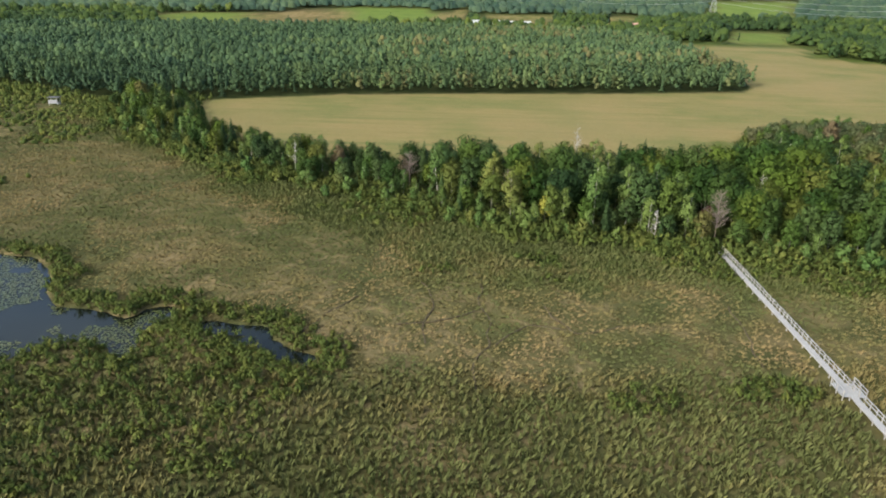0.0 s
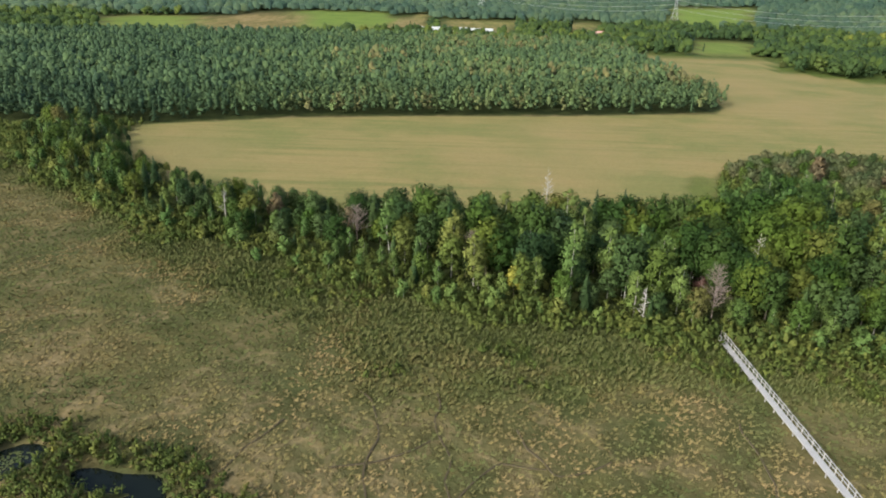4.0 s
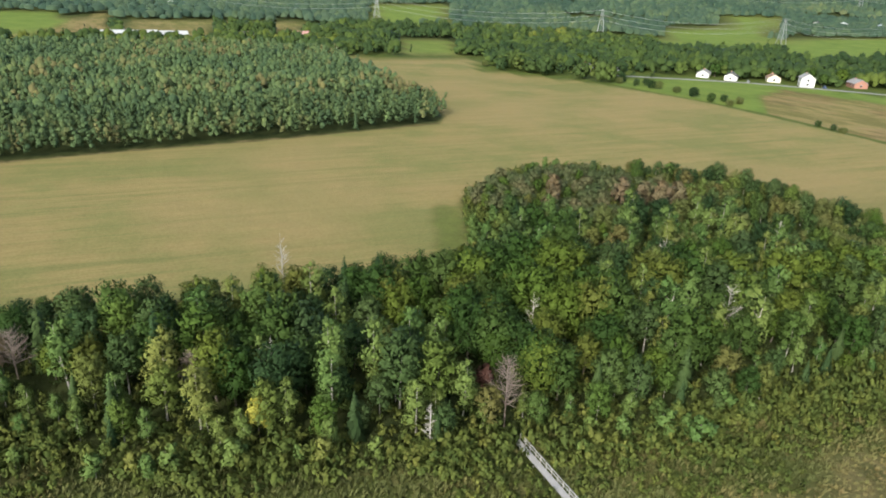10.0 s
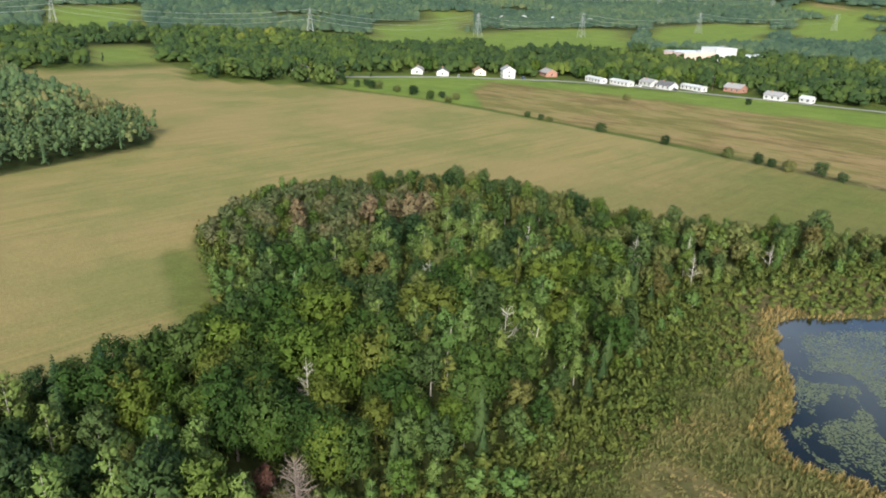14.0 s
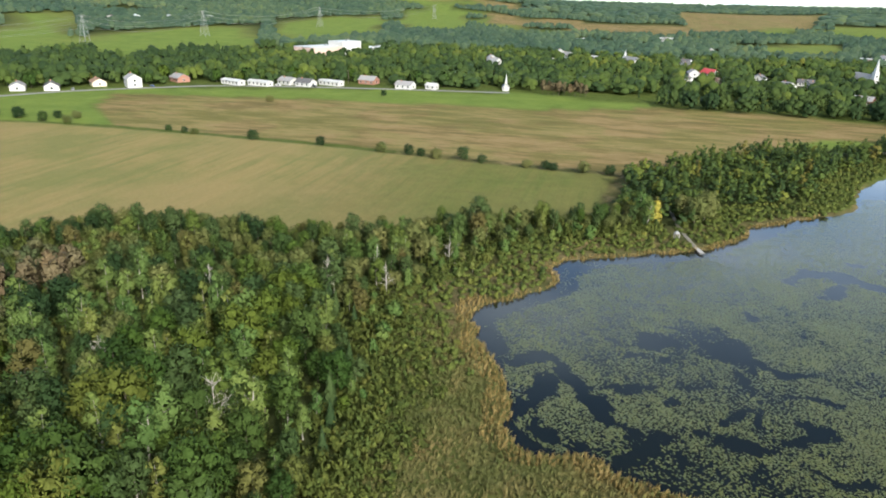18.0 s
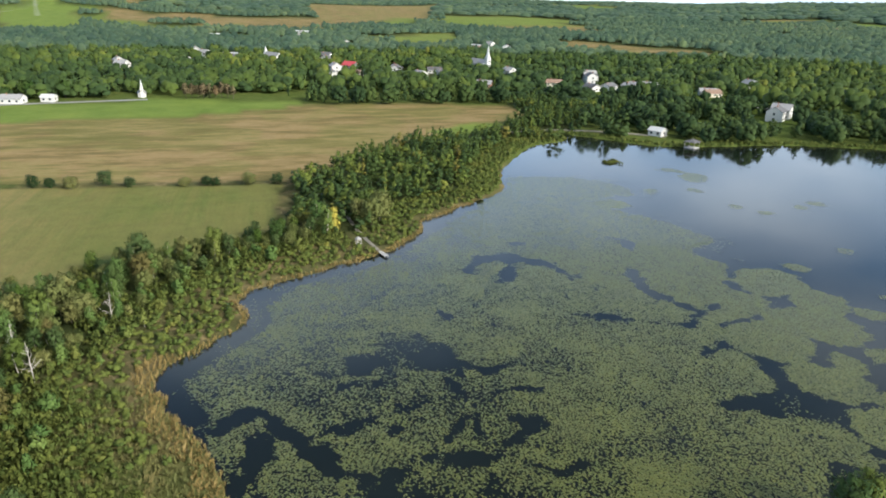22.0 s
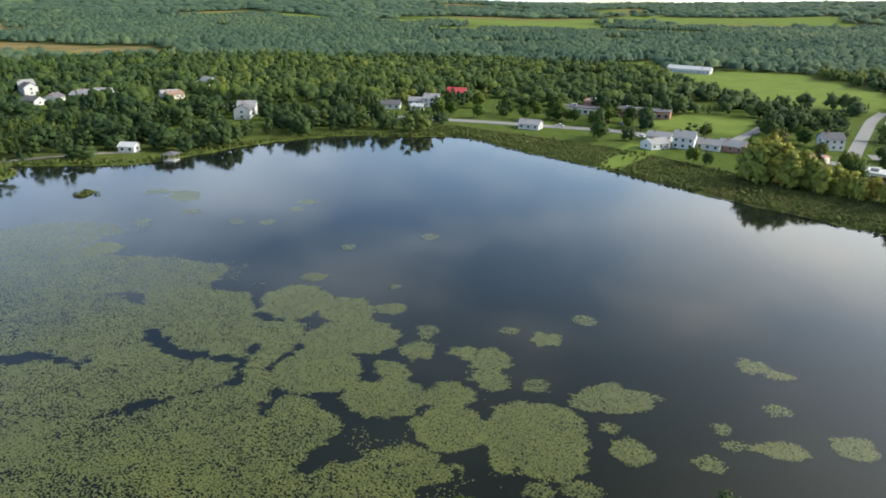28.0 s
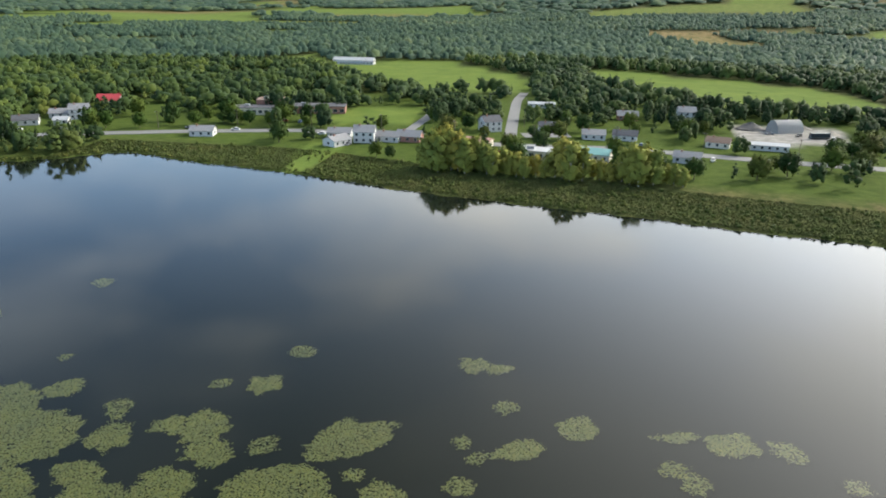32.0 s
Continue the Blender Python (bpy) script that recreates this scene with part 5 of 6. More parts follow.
def fill_pads():
    rng = np.random.RandomState(23)
    gx, gy = np.arange(2.0, 274.0, 0.6), np.arange(-100.0, 100.0, 0.6)
    x, y = [a.ravel() for a in np.meshgrid(gx, gy)]
    cover = pad_cover(x, y)
    n = len(gx)
    i = (np.arange(len(gy) - 1)[:, None] * n + np.arange(n - 1)[None]).ravel()
    quads = np.stack([i, i + 1, i + n + 1, i + n], -1)
    quads = quads[cover[quads].max(1) > 0.03]
    keep, flat = np.unique(quads, return_inverse=True)
    me = mesh_arrays("lily_mat", np.stack([x[keep], y[keep], 0.012 + 0.01 * fbm(x[keep], y[keep], 3, 7)], -1), flat.reshape(-1, 4), M_PADMAT, cover[keep], smooth=True)
    tagged(new("lily_mat", me), "close mat of small floating lily leaves on the lake", "lily pads", "", "stuff")
    x, y = scatter(42.0, -66.0, 190.0, 98.0, 0.46, 24)
    ok = rng.rand(len(x)) < 0.62 * pad_cover(x, y)
    x, y = x[ok], y[ok]
    px, py = scatter(-115.0, 64.0, -38.0, 108.0, 0.36, 26)
    ok = (sd_ring(POND_RING, px, py) < -0.6) & (fbm(px, py, 9, 99) > 0.44) & (rng.rand(len(px)) < 0.85)
    x, y = np.concatenate([x, px[ok]]), np.concatenate([y, py[ok]])
    strew("lily_pads", [pad_template(s) for s in range(4)], x, y, rng.uniform(0.03, 0.045, len(x)), rng.uniform(0.12, 0.22, len(x)), rng.uniform(0.1, 0.3, len(x)), M_PAD, 6, np.clip(fbm(x, y, 6, 86) * 0.9 + rng.uniform(-0.3, 0.4, len(x)), 0, 1), "floating green lily pads in broad mats on the lake", "lily pads")


fill_pads()

# ---- boardwalk ----
M_DECK = plain("weathered_planks", (0.34, 0.34, 0.345), 0.85, 0.14, 1.2)
M_POST = plain("weathered_posts", (0.34, 0.32, 0.30), 0.9, 0.2, 2.0)


def build_boardwalk():
    ob = thing("boardwalk", "long grey weathered timber boardwalk with a rail along one side", "boardwalk")
    x0, x1, top = 45.9, 46.75, 0.9
    bx = lambda y: (y - 90) * -0.018
    deck = bmesh.new()
    for k in range(36):
        ya = 114 - k * 2.4
        for j in range(16):
            yy = ya - j * 0.15
            box(deck, x0 + bx(yy), yy - 0.14, top - 0.04, x1 + bx(yy), yy, top)
        bm = bmesh.new()
        for xx in (x0 + 0.1, x1 - 0.16):
            box(bm, xx + bx(ya), ya - 2.4, top - 0.2, xx + 0.06 + bx(ya), ya, top - 0.045)
        part("joist", bm, M_POST, ob)
        for xx in (x0 - 0.1, x1):
            bm = bmesh.new()
            tall = top + (0.85 if xx > 46.5 else 0.08)
            box(bm, xx + bx(ya), ya - 0.05, -0.8, xx + 0.1 + bx(ya), ya + 0.05, tall)
            part("post", bm, M_POST, ob)
        bm = bmesh.new()
        box(bm, x1 + 0.1 + bx(ya), ya - 1.25, -0.3, x1 + 0.18 + bx(ya), ya - 1.15, top + 0.84)
        part("post", bm, M_POST, ob)
        bm = bmesh.new()
        for zz in (0.42, 0.86):
            box(bm, x1 + bx(ya), ya - 2.4, top + zz, x1 + 0.1 + bx(ya), ya, top + zz + 0.05)
        part("rail", bm, M_DECK, ob)
    tagged(part("deck_planks", deck, M_DECK, ob), kind="stuff")
    # resting place with its own rails
    for j in range(20):
        part("plank", box(bmesh.new(), 45.35, 71.2 - j * 0.15, top - 0.03, 48.05, 71.34 - j * 0.15, top + 0.012), M_DECK, ob)
    for xx in (45.35, 47.95):
        for yy in (68.3, 69.8, 71.2):
            part("post", box(bmesh.new(), xx, yy, -0.6, xx + 0.1, yy + 0.1, top + 0.85), M_POST, ob)
        bm = bmesh.new()
        for zz in (0.42, 0.86):
            box(bm, xx, 68.3, top + zz, xx + 0.1, 71.3, top + zz + 0.05)
        part("rail", bm, M_DECK, ob)


build_boardwalk()


# ---- buildings ----
M_WHITE = plain("white_siding", (0.52, 0.52, 0.51), 0.6, 0.06, 0.8)
M_CREAM = plain("cream_siding", (0.66, 0.60, 0.50), 0.65, 0.08, 0.8)
M_BRICK = plain("red_brick", (0.33, 0.17, 0.13), 0.85, 0.2, 1.5)
M_PINK = plain("pinkish_render", (0.56, 0.42, 0.36), 0.8, 0.1, 0.5)
M_GREYROOF = plain("grey_shingle", (0.27, 0.27, 0.28), 0.85, 0.2, 1.0)
M_DARKROOF = plain("dark_shingle", (0.11, 0.11, 0.12), 0.85, 0.25, 1.0)
M_PALEROOF = plain("pale_metal_roof", (0.46, 0.47, 0.48), 0.45, 0.08, 0.6)
M_BROWNROOF = plain("brown_shingle", (0.25, 0.17, 0.13), 0.85, 0.2, 1.0)
M_REDROOF = plain("red_metal_roof", (0.48, 0.07, 0.08), 0.5, 0.1, 0.6)
M_TEALROOF = plain("teal_metal_roof", (0.20, 0.42, 0.40), 0.5, 0.1, 0.6)
M_PINKROOF = plain("faded_red_roof", (0.55, 0.30, 0.27), 0.6, 0.1, 0.6)
M_GLASS, _n, _l, _b = nodes_of("window_glass", 0.08, 0.5)
_b.inputs["Base Color"].default_value = (0.03, 0.04, 0.05, 1)
M_DOOR = plain("painted_door", (0.20, 0.16, 0.14), 0.6, 0.1, 1.0)
M_STEEL = plain("galvanised_steel", (0.34, 0.35, 0.36), 0.55, 0.1, 1.0, 0.4)
M_RUBBER = plain("tyre_rubber", (0.03, 0.03, 0.03), 0.9, 0.1, 2.0)


def gable_roof(w, d, z, rise, over=0.45):
    bm = bmesh.new()
    a, b, t = w / 2 + over, d / 2 + over, 0.16
    lo = z - over * rise / (d / 2)
    ring = [(-b, lo), (0, z + rise), (b, lo), (b, lo + t), (0, z + rise + t), (-b, lo + t)]
    left, right = [bm.verts.new((-a, y, h)) for y, h in ring], [bm.verts.new((a, y, h)) for y, h in ring]
    for i in range(6):
        bm.faces.new((left[i], left[(i + 1) % 6], right[(i + 1) % 6], right[i]))
    for s in (left, right):
        bm.faces.new((s[0], s[1], s[4], s[5]))
        bm.faces.new((s[1], s[2], s[3], s[4]))
    bmesh.ops.recalc_face_normals(bm, faces=bm.faces[:])
    return bm


def gable_walls(w, d, h, rise):
    bm = bmesh.new()
    a, b = w / 2, d / 2
    base = [(-b, -0.4), (b, -0.4), (b, h), (0, h + rise), (-b, h)]
    left, right = [bm.verts.new((-a, y, z)) for y, z in base], [bm.verts.new((a, y, z)) for y, z in base]
    for i in range(5):
        bm.faces.new((left[i], left[(i + 1) % 5], right[(i + 1) % 5], right[i]))
    bm.faces.new(left)
    bm.faces.new(right)
    bmesh.ops.recalc_face_normals(bm, faces=bm.faces[:])
    return bm


def window_part(parent, x, y, z, w, h, along, frame_mat):
    """A window on the wall whose outside lies at y (along x) or at x (along y)."""
    bm = bmesh.new()
    s = 1 if (y if along == "x" else x) > 0 else -1
    if along == "x":
        box(bm, x - w / 2 - 0.08, y, z - 0.08, x + w / 2 + 0.08, y + s * 0.05, z + h + 0.08)
    else:
        box(bm, x, y - w / 2 - 0.08, z - 0.08, x + s * 0.05, y + w / 2 + 0.08, z + h + 0.08)
    bmesh.ops.recalc_face_normals(bm, faces=bm.faces[:])
    win = part("window", bm, frame_mat, parent)
    bm = bmesh.new()
    if along == "x":
        box(bm, x - w / 2, y + s * 0.03, z, x + w / 2, y + s * 0.07, z + h)
    else:
        box(bm, x + s * 0.03, y - w / 2, z, x + s * 0.07, y + w / 2, z + h)
    bmesh.ops.recalc_face_normals(bm, faces=bm.faces[:])
    part("pane", bm, M_GLASS, win)


def house(name, label, w, d, h, rise, wall, roof, chimney=True, storeys=1, at=None):
    ob = thing(name, label, "house", "", at)
    part("wall", gable_walls(w, d, h, rise), wall, ob)
    part("roof", gable_roof(w, d, h, rise), roof, ob)
    n = max(2, int(w / 3.2))
    for s in range(storeys):
        for i in range(n):
            x = -w / 2 + w * (i + 0.5) / n
            for y in (-d / 2, d / 2):
                if s == 0 and i == n // 2 and y < 0:
                    continue
                window_part(ob, x, y, 1.0 + 2.7 * s, 1.2, 1.2, "x", M_WHITE)
        for x in (-w / 2, w / 2):
            window_part(ob, x, 0, 1.0 + 2.7 * s, 1.3, 1.2, "y", M_WHITE)
    bm = bmesh.new()
    x = -w / 2 + w * (n // 2 + 0.5) / n
    box(bm, x - 0.5, -d / 2 - 0.05, 0, x + 0.5, -d / 2, 2.1)
    part("door", bm, M_DOOR, ob)
    if chimney:
        bm = bmesh.new()
        box(bm, w * 0.2, 0.3, h + rise * 0.4, w * 0.2 + 0.6, 0.9, h + rise + 0.7)
        part("chimney", bm, M_BRICK, ob)
    return ob


STYLES = {
    "a": ("bungalow", "white bungalow with a grey shingle gable roof", 11.5, 8, 2.9, 2.0, M_WHITE, M_GREYROOF, True, 1),
    "b": ("bungalow", "white bungalow with a dark shingle roof", 12, 8, 2.9, 2.2, M_WHITE, M_DARKROOF, True, 1),
    "c": ("bungalow", "cream bungalow with a brown shingle roof", 11, 8, 2.9, 2.1, M_CREAM, M_BROWNROOF, True, 1),
    "d": ("brick_house", "red brick house with a grey gable roof", 12, 8.5, 3.0, 2.4, M_BRICK, M_GREYROOF, True, 1),
    "e": ("mobile_home", "long white mobile home with a pale metal roof", 17, 6, 2.8, 0.9, M_WHITE, M_PALEROOF, False, 1),
    "f": ("house", "white two-storey house with a grey gable roof", 10, 8.5, 5.6, 2.6, M_WHITE, M_GREYROOF, True, 2),
    "g": ("house", "white two-storey house with a dark gable roof", 10, 8.5, 5.6, 2.6, M_WHITE, M_DARKROOF, True, 2),
    "h": ("garage", "small white garage with a pale roof", 7, 6, 2.7, 1.4, M_WHITE, M_PALEROOF, False, 1),
    "i": ("shed", "long white farm shed with a pale metal roof", 42, 13, 4.0, 2.6, M_WHITE, M_PALEROOF, False, 1),
    "j": ("barn", "barn with a bright red metal roof", 13, 9, 4.0, 3.2, M_WHITE, M_REDROOF, False, 1),
    "k": ("shop", "low shop with a teal metal roof", 15, 10, 3.2, 1.8, M_CREAM, M_TEALROOF, False, 1),
    "l": ("hall", "long hall with a faded red roof", 26, 11, 3.6, 1.6, M_CREAM, M_PINKROOF, False, 1),
}
FIRST = {}


def put_house(style, x, y, turn, z=None):
    z = float(far_height(np.array([float(x)]), np.array([float(y)]))[0]) + 0.4 if z is None else z
    at = pose(x, y, z, 0, 0, turn)
    if style in FIRST:
        return copy_thing(FIRST[style], at)
    name, label, *dims, wall, roof, chim, sto = STYLES[style]
    FIRST[style] = house(name, label, *dims, wall, roof, chim, sto, at)
    return FIRST[style]


for rows_of in (LANE_HOUSES, TOWN_HOUSES, VILLAGE, FARMS):
    for st, hx, hy, turn in rows_of:
        put_house(st, hx, hy, turn)


def block(name, label, category, x, y, turn, w, d, h, wall, roof, bays):
    """A flat-roofed building with a parapet and a row of windows a side."""
    ob = thing(name, label, category, "", pose(x, y, float(far_height(np.array([float(x)]), np.array([float(y)]))[0]) + 0.4, 0, 0, turn))
    part("wall", box(bmesh.new(), -w / 2, -d / 2, -0.4, w / 2, d / 2, h), wall, ob)
    part("roof", box(bmesh.new(), -w / 2 - 0.3, -d / 2 - 0.3, h, w / 2 + 0.3, d / 2 + 0.3, h + 0.35), roof, ob)
    for i in range(bays):
        xx = -w / 2 + w * (i + 0.5) / bays
        for s in (-1, 1):
            window_part(ob, xx, s * d / 2, 1.0, w / bays * 0.6, min(1.8, h - 1.6), "x", M_WHITE)
    bm = bmesh.new()
    box(bm, w * 0.1, -1.5, h + 0.35, w * 0.1 + 3, 1.5, h + 1.6)
    part("roof_unit", bm, M_STEEL, ob)
    return ob


block("school", "low red brick school wing with a dark flat roof", "school", 195, -355, 12, 40, 14, 4.2, M_BRICK, M_DARKROOF, 10)
block("school", "low brick and white school wing with a dark roof", "school", 226, -342, 12, 32, 12, 4.0, M_CREAM, M_DARKROOF, 9)
block("school", "taller red brick school hall", "school", 222, -358, 12, 16, 14, 6.5, M_BRICK, M_BROWNROOF, 4)
block("factory", "large pinkish factory building with a pale roof", "factory", 655, 360, -25, 46, 26, 11, M_PINK, M_PALEROOF, 9)
block("factory", "white factory block beside the pinkish one", "factory", 676, 345, -25, 24, 20, 15, M_WHITE, M_PALEROOF, 5)
block("factory", "low white factory wing with a pale roof", "factory", 725, 335, -25, 66, 20, 7, M_WHITE, M_PALEROOF, 12)
block("shop", "low flat-roofed shop with a pale roof beside the road", "shop", 58, -254, -10, 15, 10, 3.6, M_CREAM, M_PALEROOF, 4)


def church(x, y, turn, tall, k=1.0):
    ob = thing("church", "white village church with a slender pointed steeple", "church", "", pose(x, y, 0.4, 0, 0, turn))
    part("wall", gable_walls(24 * k, 11 * k, 6 * k, 5 * k), M_WHITE, ob)
    part("roof", gable_roof(24 * k, 11 * k, 6 * k, 5 * k), M_GREYROOF, ob)
    part("tower", box(bmesh.new(), 12 * k, -2 * k, -0.4, 16 * k, 2 * k, tall * 0.55), M_WHITE, ob)
    bm = bmesh.new()
    bmesh.ops.create_cone(bm, segments=8, radius1=2.1 * k, radius2=0.06, depth=tall * 0.45, cap_ends=True, matrix=Matrix.Translation((14 * k, 0, tall * 0.775)))
    part("spire", bm, M_PALEROOF, ob)
    for i in range(5):
        for s in (-1, 1):
            window_part(ob, (-10 + i * 4.6) * k, s * 5.5 * k, 1.8 * k, 1.1 * k, 2.8 * k, "x", M_WHITE)
    window_part(ob, 16 * k, 0, tall * 0.36, 1.2 * k, 2.0 * k, "y", M_WHITE)


church(646, -104, 200, 22, 0.9)
church(713, 74, 30, 15, 0.9)
church(494, 155, 190, 11, 0.4)


# ---- storage yard: fabric shelter, heaps, bus ----
def arch_shelter(x, y, turn):
    ob = thing("fabric_shelter", "white arched fabric shelter with a dark open end", "shelter", "", pose(x, y, 0.4, 0, 0, turn))
    bm = bmesh.new()
    rings = []
    for xx in np.linspace(-8, 8, 9):
        rings.append([bm.verts.new((xx, 5.2 * math.cos(a), 7.0 * math.sin(a) - 0.2)) for a in np.linspace(0, math.pi, 13)])
    for a, b in zip(rings[:-1], rings[1:]):
        for i in range(12):
            bm.faces.new((a[i], a[i + 1], b[i + 1], b[i]))
    bm.faces.new(rings[0])
    bmesh.ops.solidify(bm, geom=bm.faces[:], thickness=0.12)
    part("cover", bm, M_WHITE, ob)
    for xx in np.linspace(-7.9, 7.9, 5):
        v, t = [], []
        pts = [(xx, 5.0 * math.cos(a), 6.8 * math.sin(a) - 0.2) for a in np.linspace(0, math.pi, 9)]
        for p, q in zip(pts[:-1], pts[1:]):
            rod(v, t, p, q, 0.06, 0.06, 4)
        part_mesh("hoop", mesh_arrays("hoop", v, t, M_STEEL), ob)


arch_shelter(-77, -349, 200)


def heap(x, y, w, h, mat, label):
    bm = bmesh.new()
    bmesh.ops.create_icosphere(bm, subdivisions=3, radius=1.0)
    for v in bm.verts:
        k = noise.noise(v.co * 2.3 + Vector((x, y, 0))) * 0.18 + 1
        r = math.hypot(v.co.x, v.co.y)
        v.co = Vector((v.co.x * w * k, v.co.y * w * 0.75 * k, max(-0.15, (1 - r) * 1.0) * h * k if v.co.z > 0 else -0.2))
    me = bpy.data.meshes.new("earth_mound")
    bm.to_mesh(me)
    bm.free()
    me.materials.append(mat)
    ob = new("earth_mound", me)
    ob.location = (x, y, 0.4)
    tagged(ob, label, "heap")


M_HEAP = plain("dark_gravel", (0.16, 0.15, 0.14), 0.95, 0.3, 2.0)
M_SAND = plain("pale_sand", (0.42, 0.38, 0.32), 0.95, 0.2, 2.0)
heap(-60, -353, 9, 4.5, M_HEAP, "dark heap of gravel in the storage yard")
heap(-90, -362, 6, 2.5, M_SAND, "pale heap of sand in the storage yard")
heap(-100, -345, 5, 2.2, M_SAND, "pale heap of sand in the storage yard")

CAR_PAINT = {k: plain(k + "_car_paint", c, 0.3, 0.04, 1.0, 0.0, 0.5) for k, c in (("white", (0.75, 0.75, 0.75)), ("grey", (0.25, 0.26, 0.28)), ("dark", (0.04, 0.045, 0.05)), ("red", (0.35, 0.04, 0.04)), ("blue", (0.06, 0.10, 0.22)))}
CARS = {}


def car(colour, x, y, turn, bus=False):
    key, at = (colour, bus), pose(x, y, 0.5, 0, 0, turn)
    if key in CARS:
        return copy_thing(CARS[key], at)
    ln, wd, hb, hc = (11.0, 2.5, 1.0, 3.0) if bus else (4.5, 1.8, 0.85, 1.45)
    ob = thing("bus" if bus else "car", ("long dark bus parked in the yard" if bus else colour + " car parked beside a road"), "bus" if bus else "car", "", at)
    bm = box(bmesh.new(), -ln / 2, -wd / 2, 0.28, ln / 2, wd / 2, hb, 0.1)
    part("body", bm, CAR_PAINT[colour], ob)
    bm = bmesh.new()
    a, b = (-ln / 2 + 0.2, ln / 2 - 0.2) if bus else (-ln * 0.36, ln * 0.22)
    lo = [bm.verts.new(p) for p in ((a, -wd / 2 + 0.06, hb), (b, -wd / 2 + 0.06, hb), (b, wd / 2 - 0.06, hb), (a, wd / 2 - 0.06, hb))]
    k = 0.1 if bus else 0.42
    hi = [bm.verts.new(p) for p in ((a + k, -wd / 2 + 0.2, hc), (b - k * 1.3, -wd / 2 + 0.2, hc), (b - k * 1.3, wd / 2 - 0.2, hc), (a + k, wd / 2 - 0.2, hc))]
    for i in range(4):
        bm.faces.new((lo[i], lo[(i + 1) % 4], hi[(i + 1) % 4], hi[i]))
    part("windows", bm, M_GLASS, ob)
    part("roof", box(bmesh.new(), a + k - 0.03, -wd / 2 + 0.17, hc, b - k * 1.3 + 0.03, wd / 2 - 0.17, hc + 0.07), CAR_PAINT[colour], ob)
    for xx in (-ln * 0.31, ln * 0.31):
        for yy in (-wd / 2 + 0.08, wd / 2 - 0.08):
            bm = bmesh.new()
            bmesh.ops.create_cone(bm, segments=12, radius1=0.33, radius2=0.33, depth=0.22, cap_ends=True, matrix=Matrix.Translation((xx, yy, 0.33)) @ Matrix.Rotation(radians(90), 4, "X"))
            part("wheel", bm, M_RUBBER, ob)
    CARS[key] = ob
    return ob


car("dark", -89, -331, 15, True)
for i, (cx, cy, ct) in enumerate([(320, -262, 30), (300, -268, 25), (240, -286, 15), (215, -287, 10), (200, -318, 10), (206, -317, 100), (190, -316, 100), (168, -285, -5), (148, -262, 80), (135, -268, 70), (98, -288, 5), (75, -262, 80), (66, -270, 10), (64, -258, 85), (46, -264, 80), (40, -270, 75), (28, -266, 80), (20, -268, 70), (55, -312, 10), (44, -313, 100), (8, -290, -5), (-20, -262, 70), (-66, -338, 20), (-80, -335, 40), (-95, -328, 70), (-60, -305, 15), (376, 398, 40), (410, 368, 50), (448, 300, 70), (462, 288, 75), (452, 276, 70)]):
    car(("white", "grey", "dark", "white", "red", "grey", "blue")[i % 7], cx, cy, ct)


# ---- roads ----
def ribbon(name, label, line, width, mat, lift=0.06, kind="structure", category="road", step=6.0, passes=6, wobble=0.0):
    p = np.array(line, float)
    pts = []
    for a, b in zip(p[:-1], p[1:]):
        n = max(1, int(np.linalg.norm(b - a) / step))
        pts += [a + (b - a) * k / n for k in range(n)]
    pts = np.array(pts + [p[-1]])
    pts = pts + (np.stack([grain(pts[:, 0], pts[:, 1], 2.3, 3), grain(pts[:, 0], pts[:, 1], 2.3, 8)], -1) - 0.5) * wobble
    for _ in range(passes):
        pts[1:-1] = (pts[:-2] + 2 * pts[1:-1] + pts[2:]) / 4
    d = np.gradient(pts, axis=0)
    nrm = np.stack([-d[:, 1], d[:, 0]], -1) / np.linalg.norm(d, axis=1)[:, None]
    verts, quads = [], []
    for sgn, dz in ((1, 0), (1, lift), (-1, lift), (-1, 0)):
        q = pts + nrm * sgn * width / 2
        verts.append(np.column_stack([q, far_height(q[:, 0], q[:, 1]) + 0.52 + dz - (0.4 if dz == 0 else 0)]))
    verts, n = np.concatenate(verts), len(pts)
    for k in range(3):
        i = np.arange(n - 1)
        quads.append(np.stack([k * n + i, k * n + i + 1, (k + 1) * n + i + 1, (k + 1) * n + i], -1))
    ob = new(name, mesh_arrays(name, verts, np.concatenate(quads), mat))
    return tagged(ob, label, category, "", kind)


TRAILS = [[(-5.5, 96.6), (-2.7, 90.8), (-3.9, 84.3), (-3.2, 77.7)], [(4.4, 97.5), (3.6, 89.5), (5.5, 86.0), (4.7, 77.9), (2.9, 73.5), (3.6, 67.2), (4.2, 63.7)], [(-14.8, 90.7), (-18.2, 83.1), (-20.3, 77.3)], [(-7.6, 82.4), (-1.5, 83.7), (3.2, 87.6)], [(5.4, 78.4), (9.6, 81.4), (10.9, 83.9), (15.4, 82.7)], [(12.9, 89.3), (16.1, 81.9), (23.4, 85.0)], [(40.3, 91.7), (40.2, 82.3), (38.9, 75.0)]]
M_GRAVEL = plain("pale_gravel", (0.19, 0.18, 0.15), 0.95, 0.2, 1.2)
ribbon("road", "grey asphalt main road through the village", ROAD, 9, M_ASPHALT)
ribbon("street", "narrow asphalt side street", STREET, 6.5, M_ASPHALT, 0.07)
ribbon("street", "asphalt street beside the playing field", [(128, -290), (124, -340), (122, -400)], 5.5, M_ASPHALT, 0.07)
ribbon("car_park", "asphalt car park in front of the shops", [(60, -262), (20, -268)], 14, M_ASPHALT, 0.05)
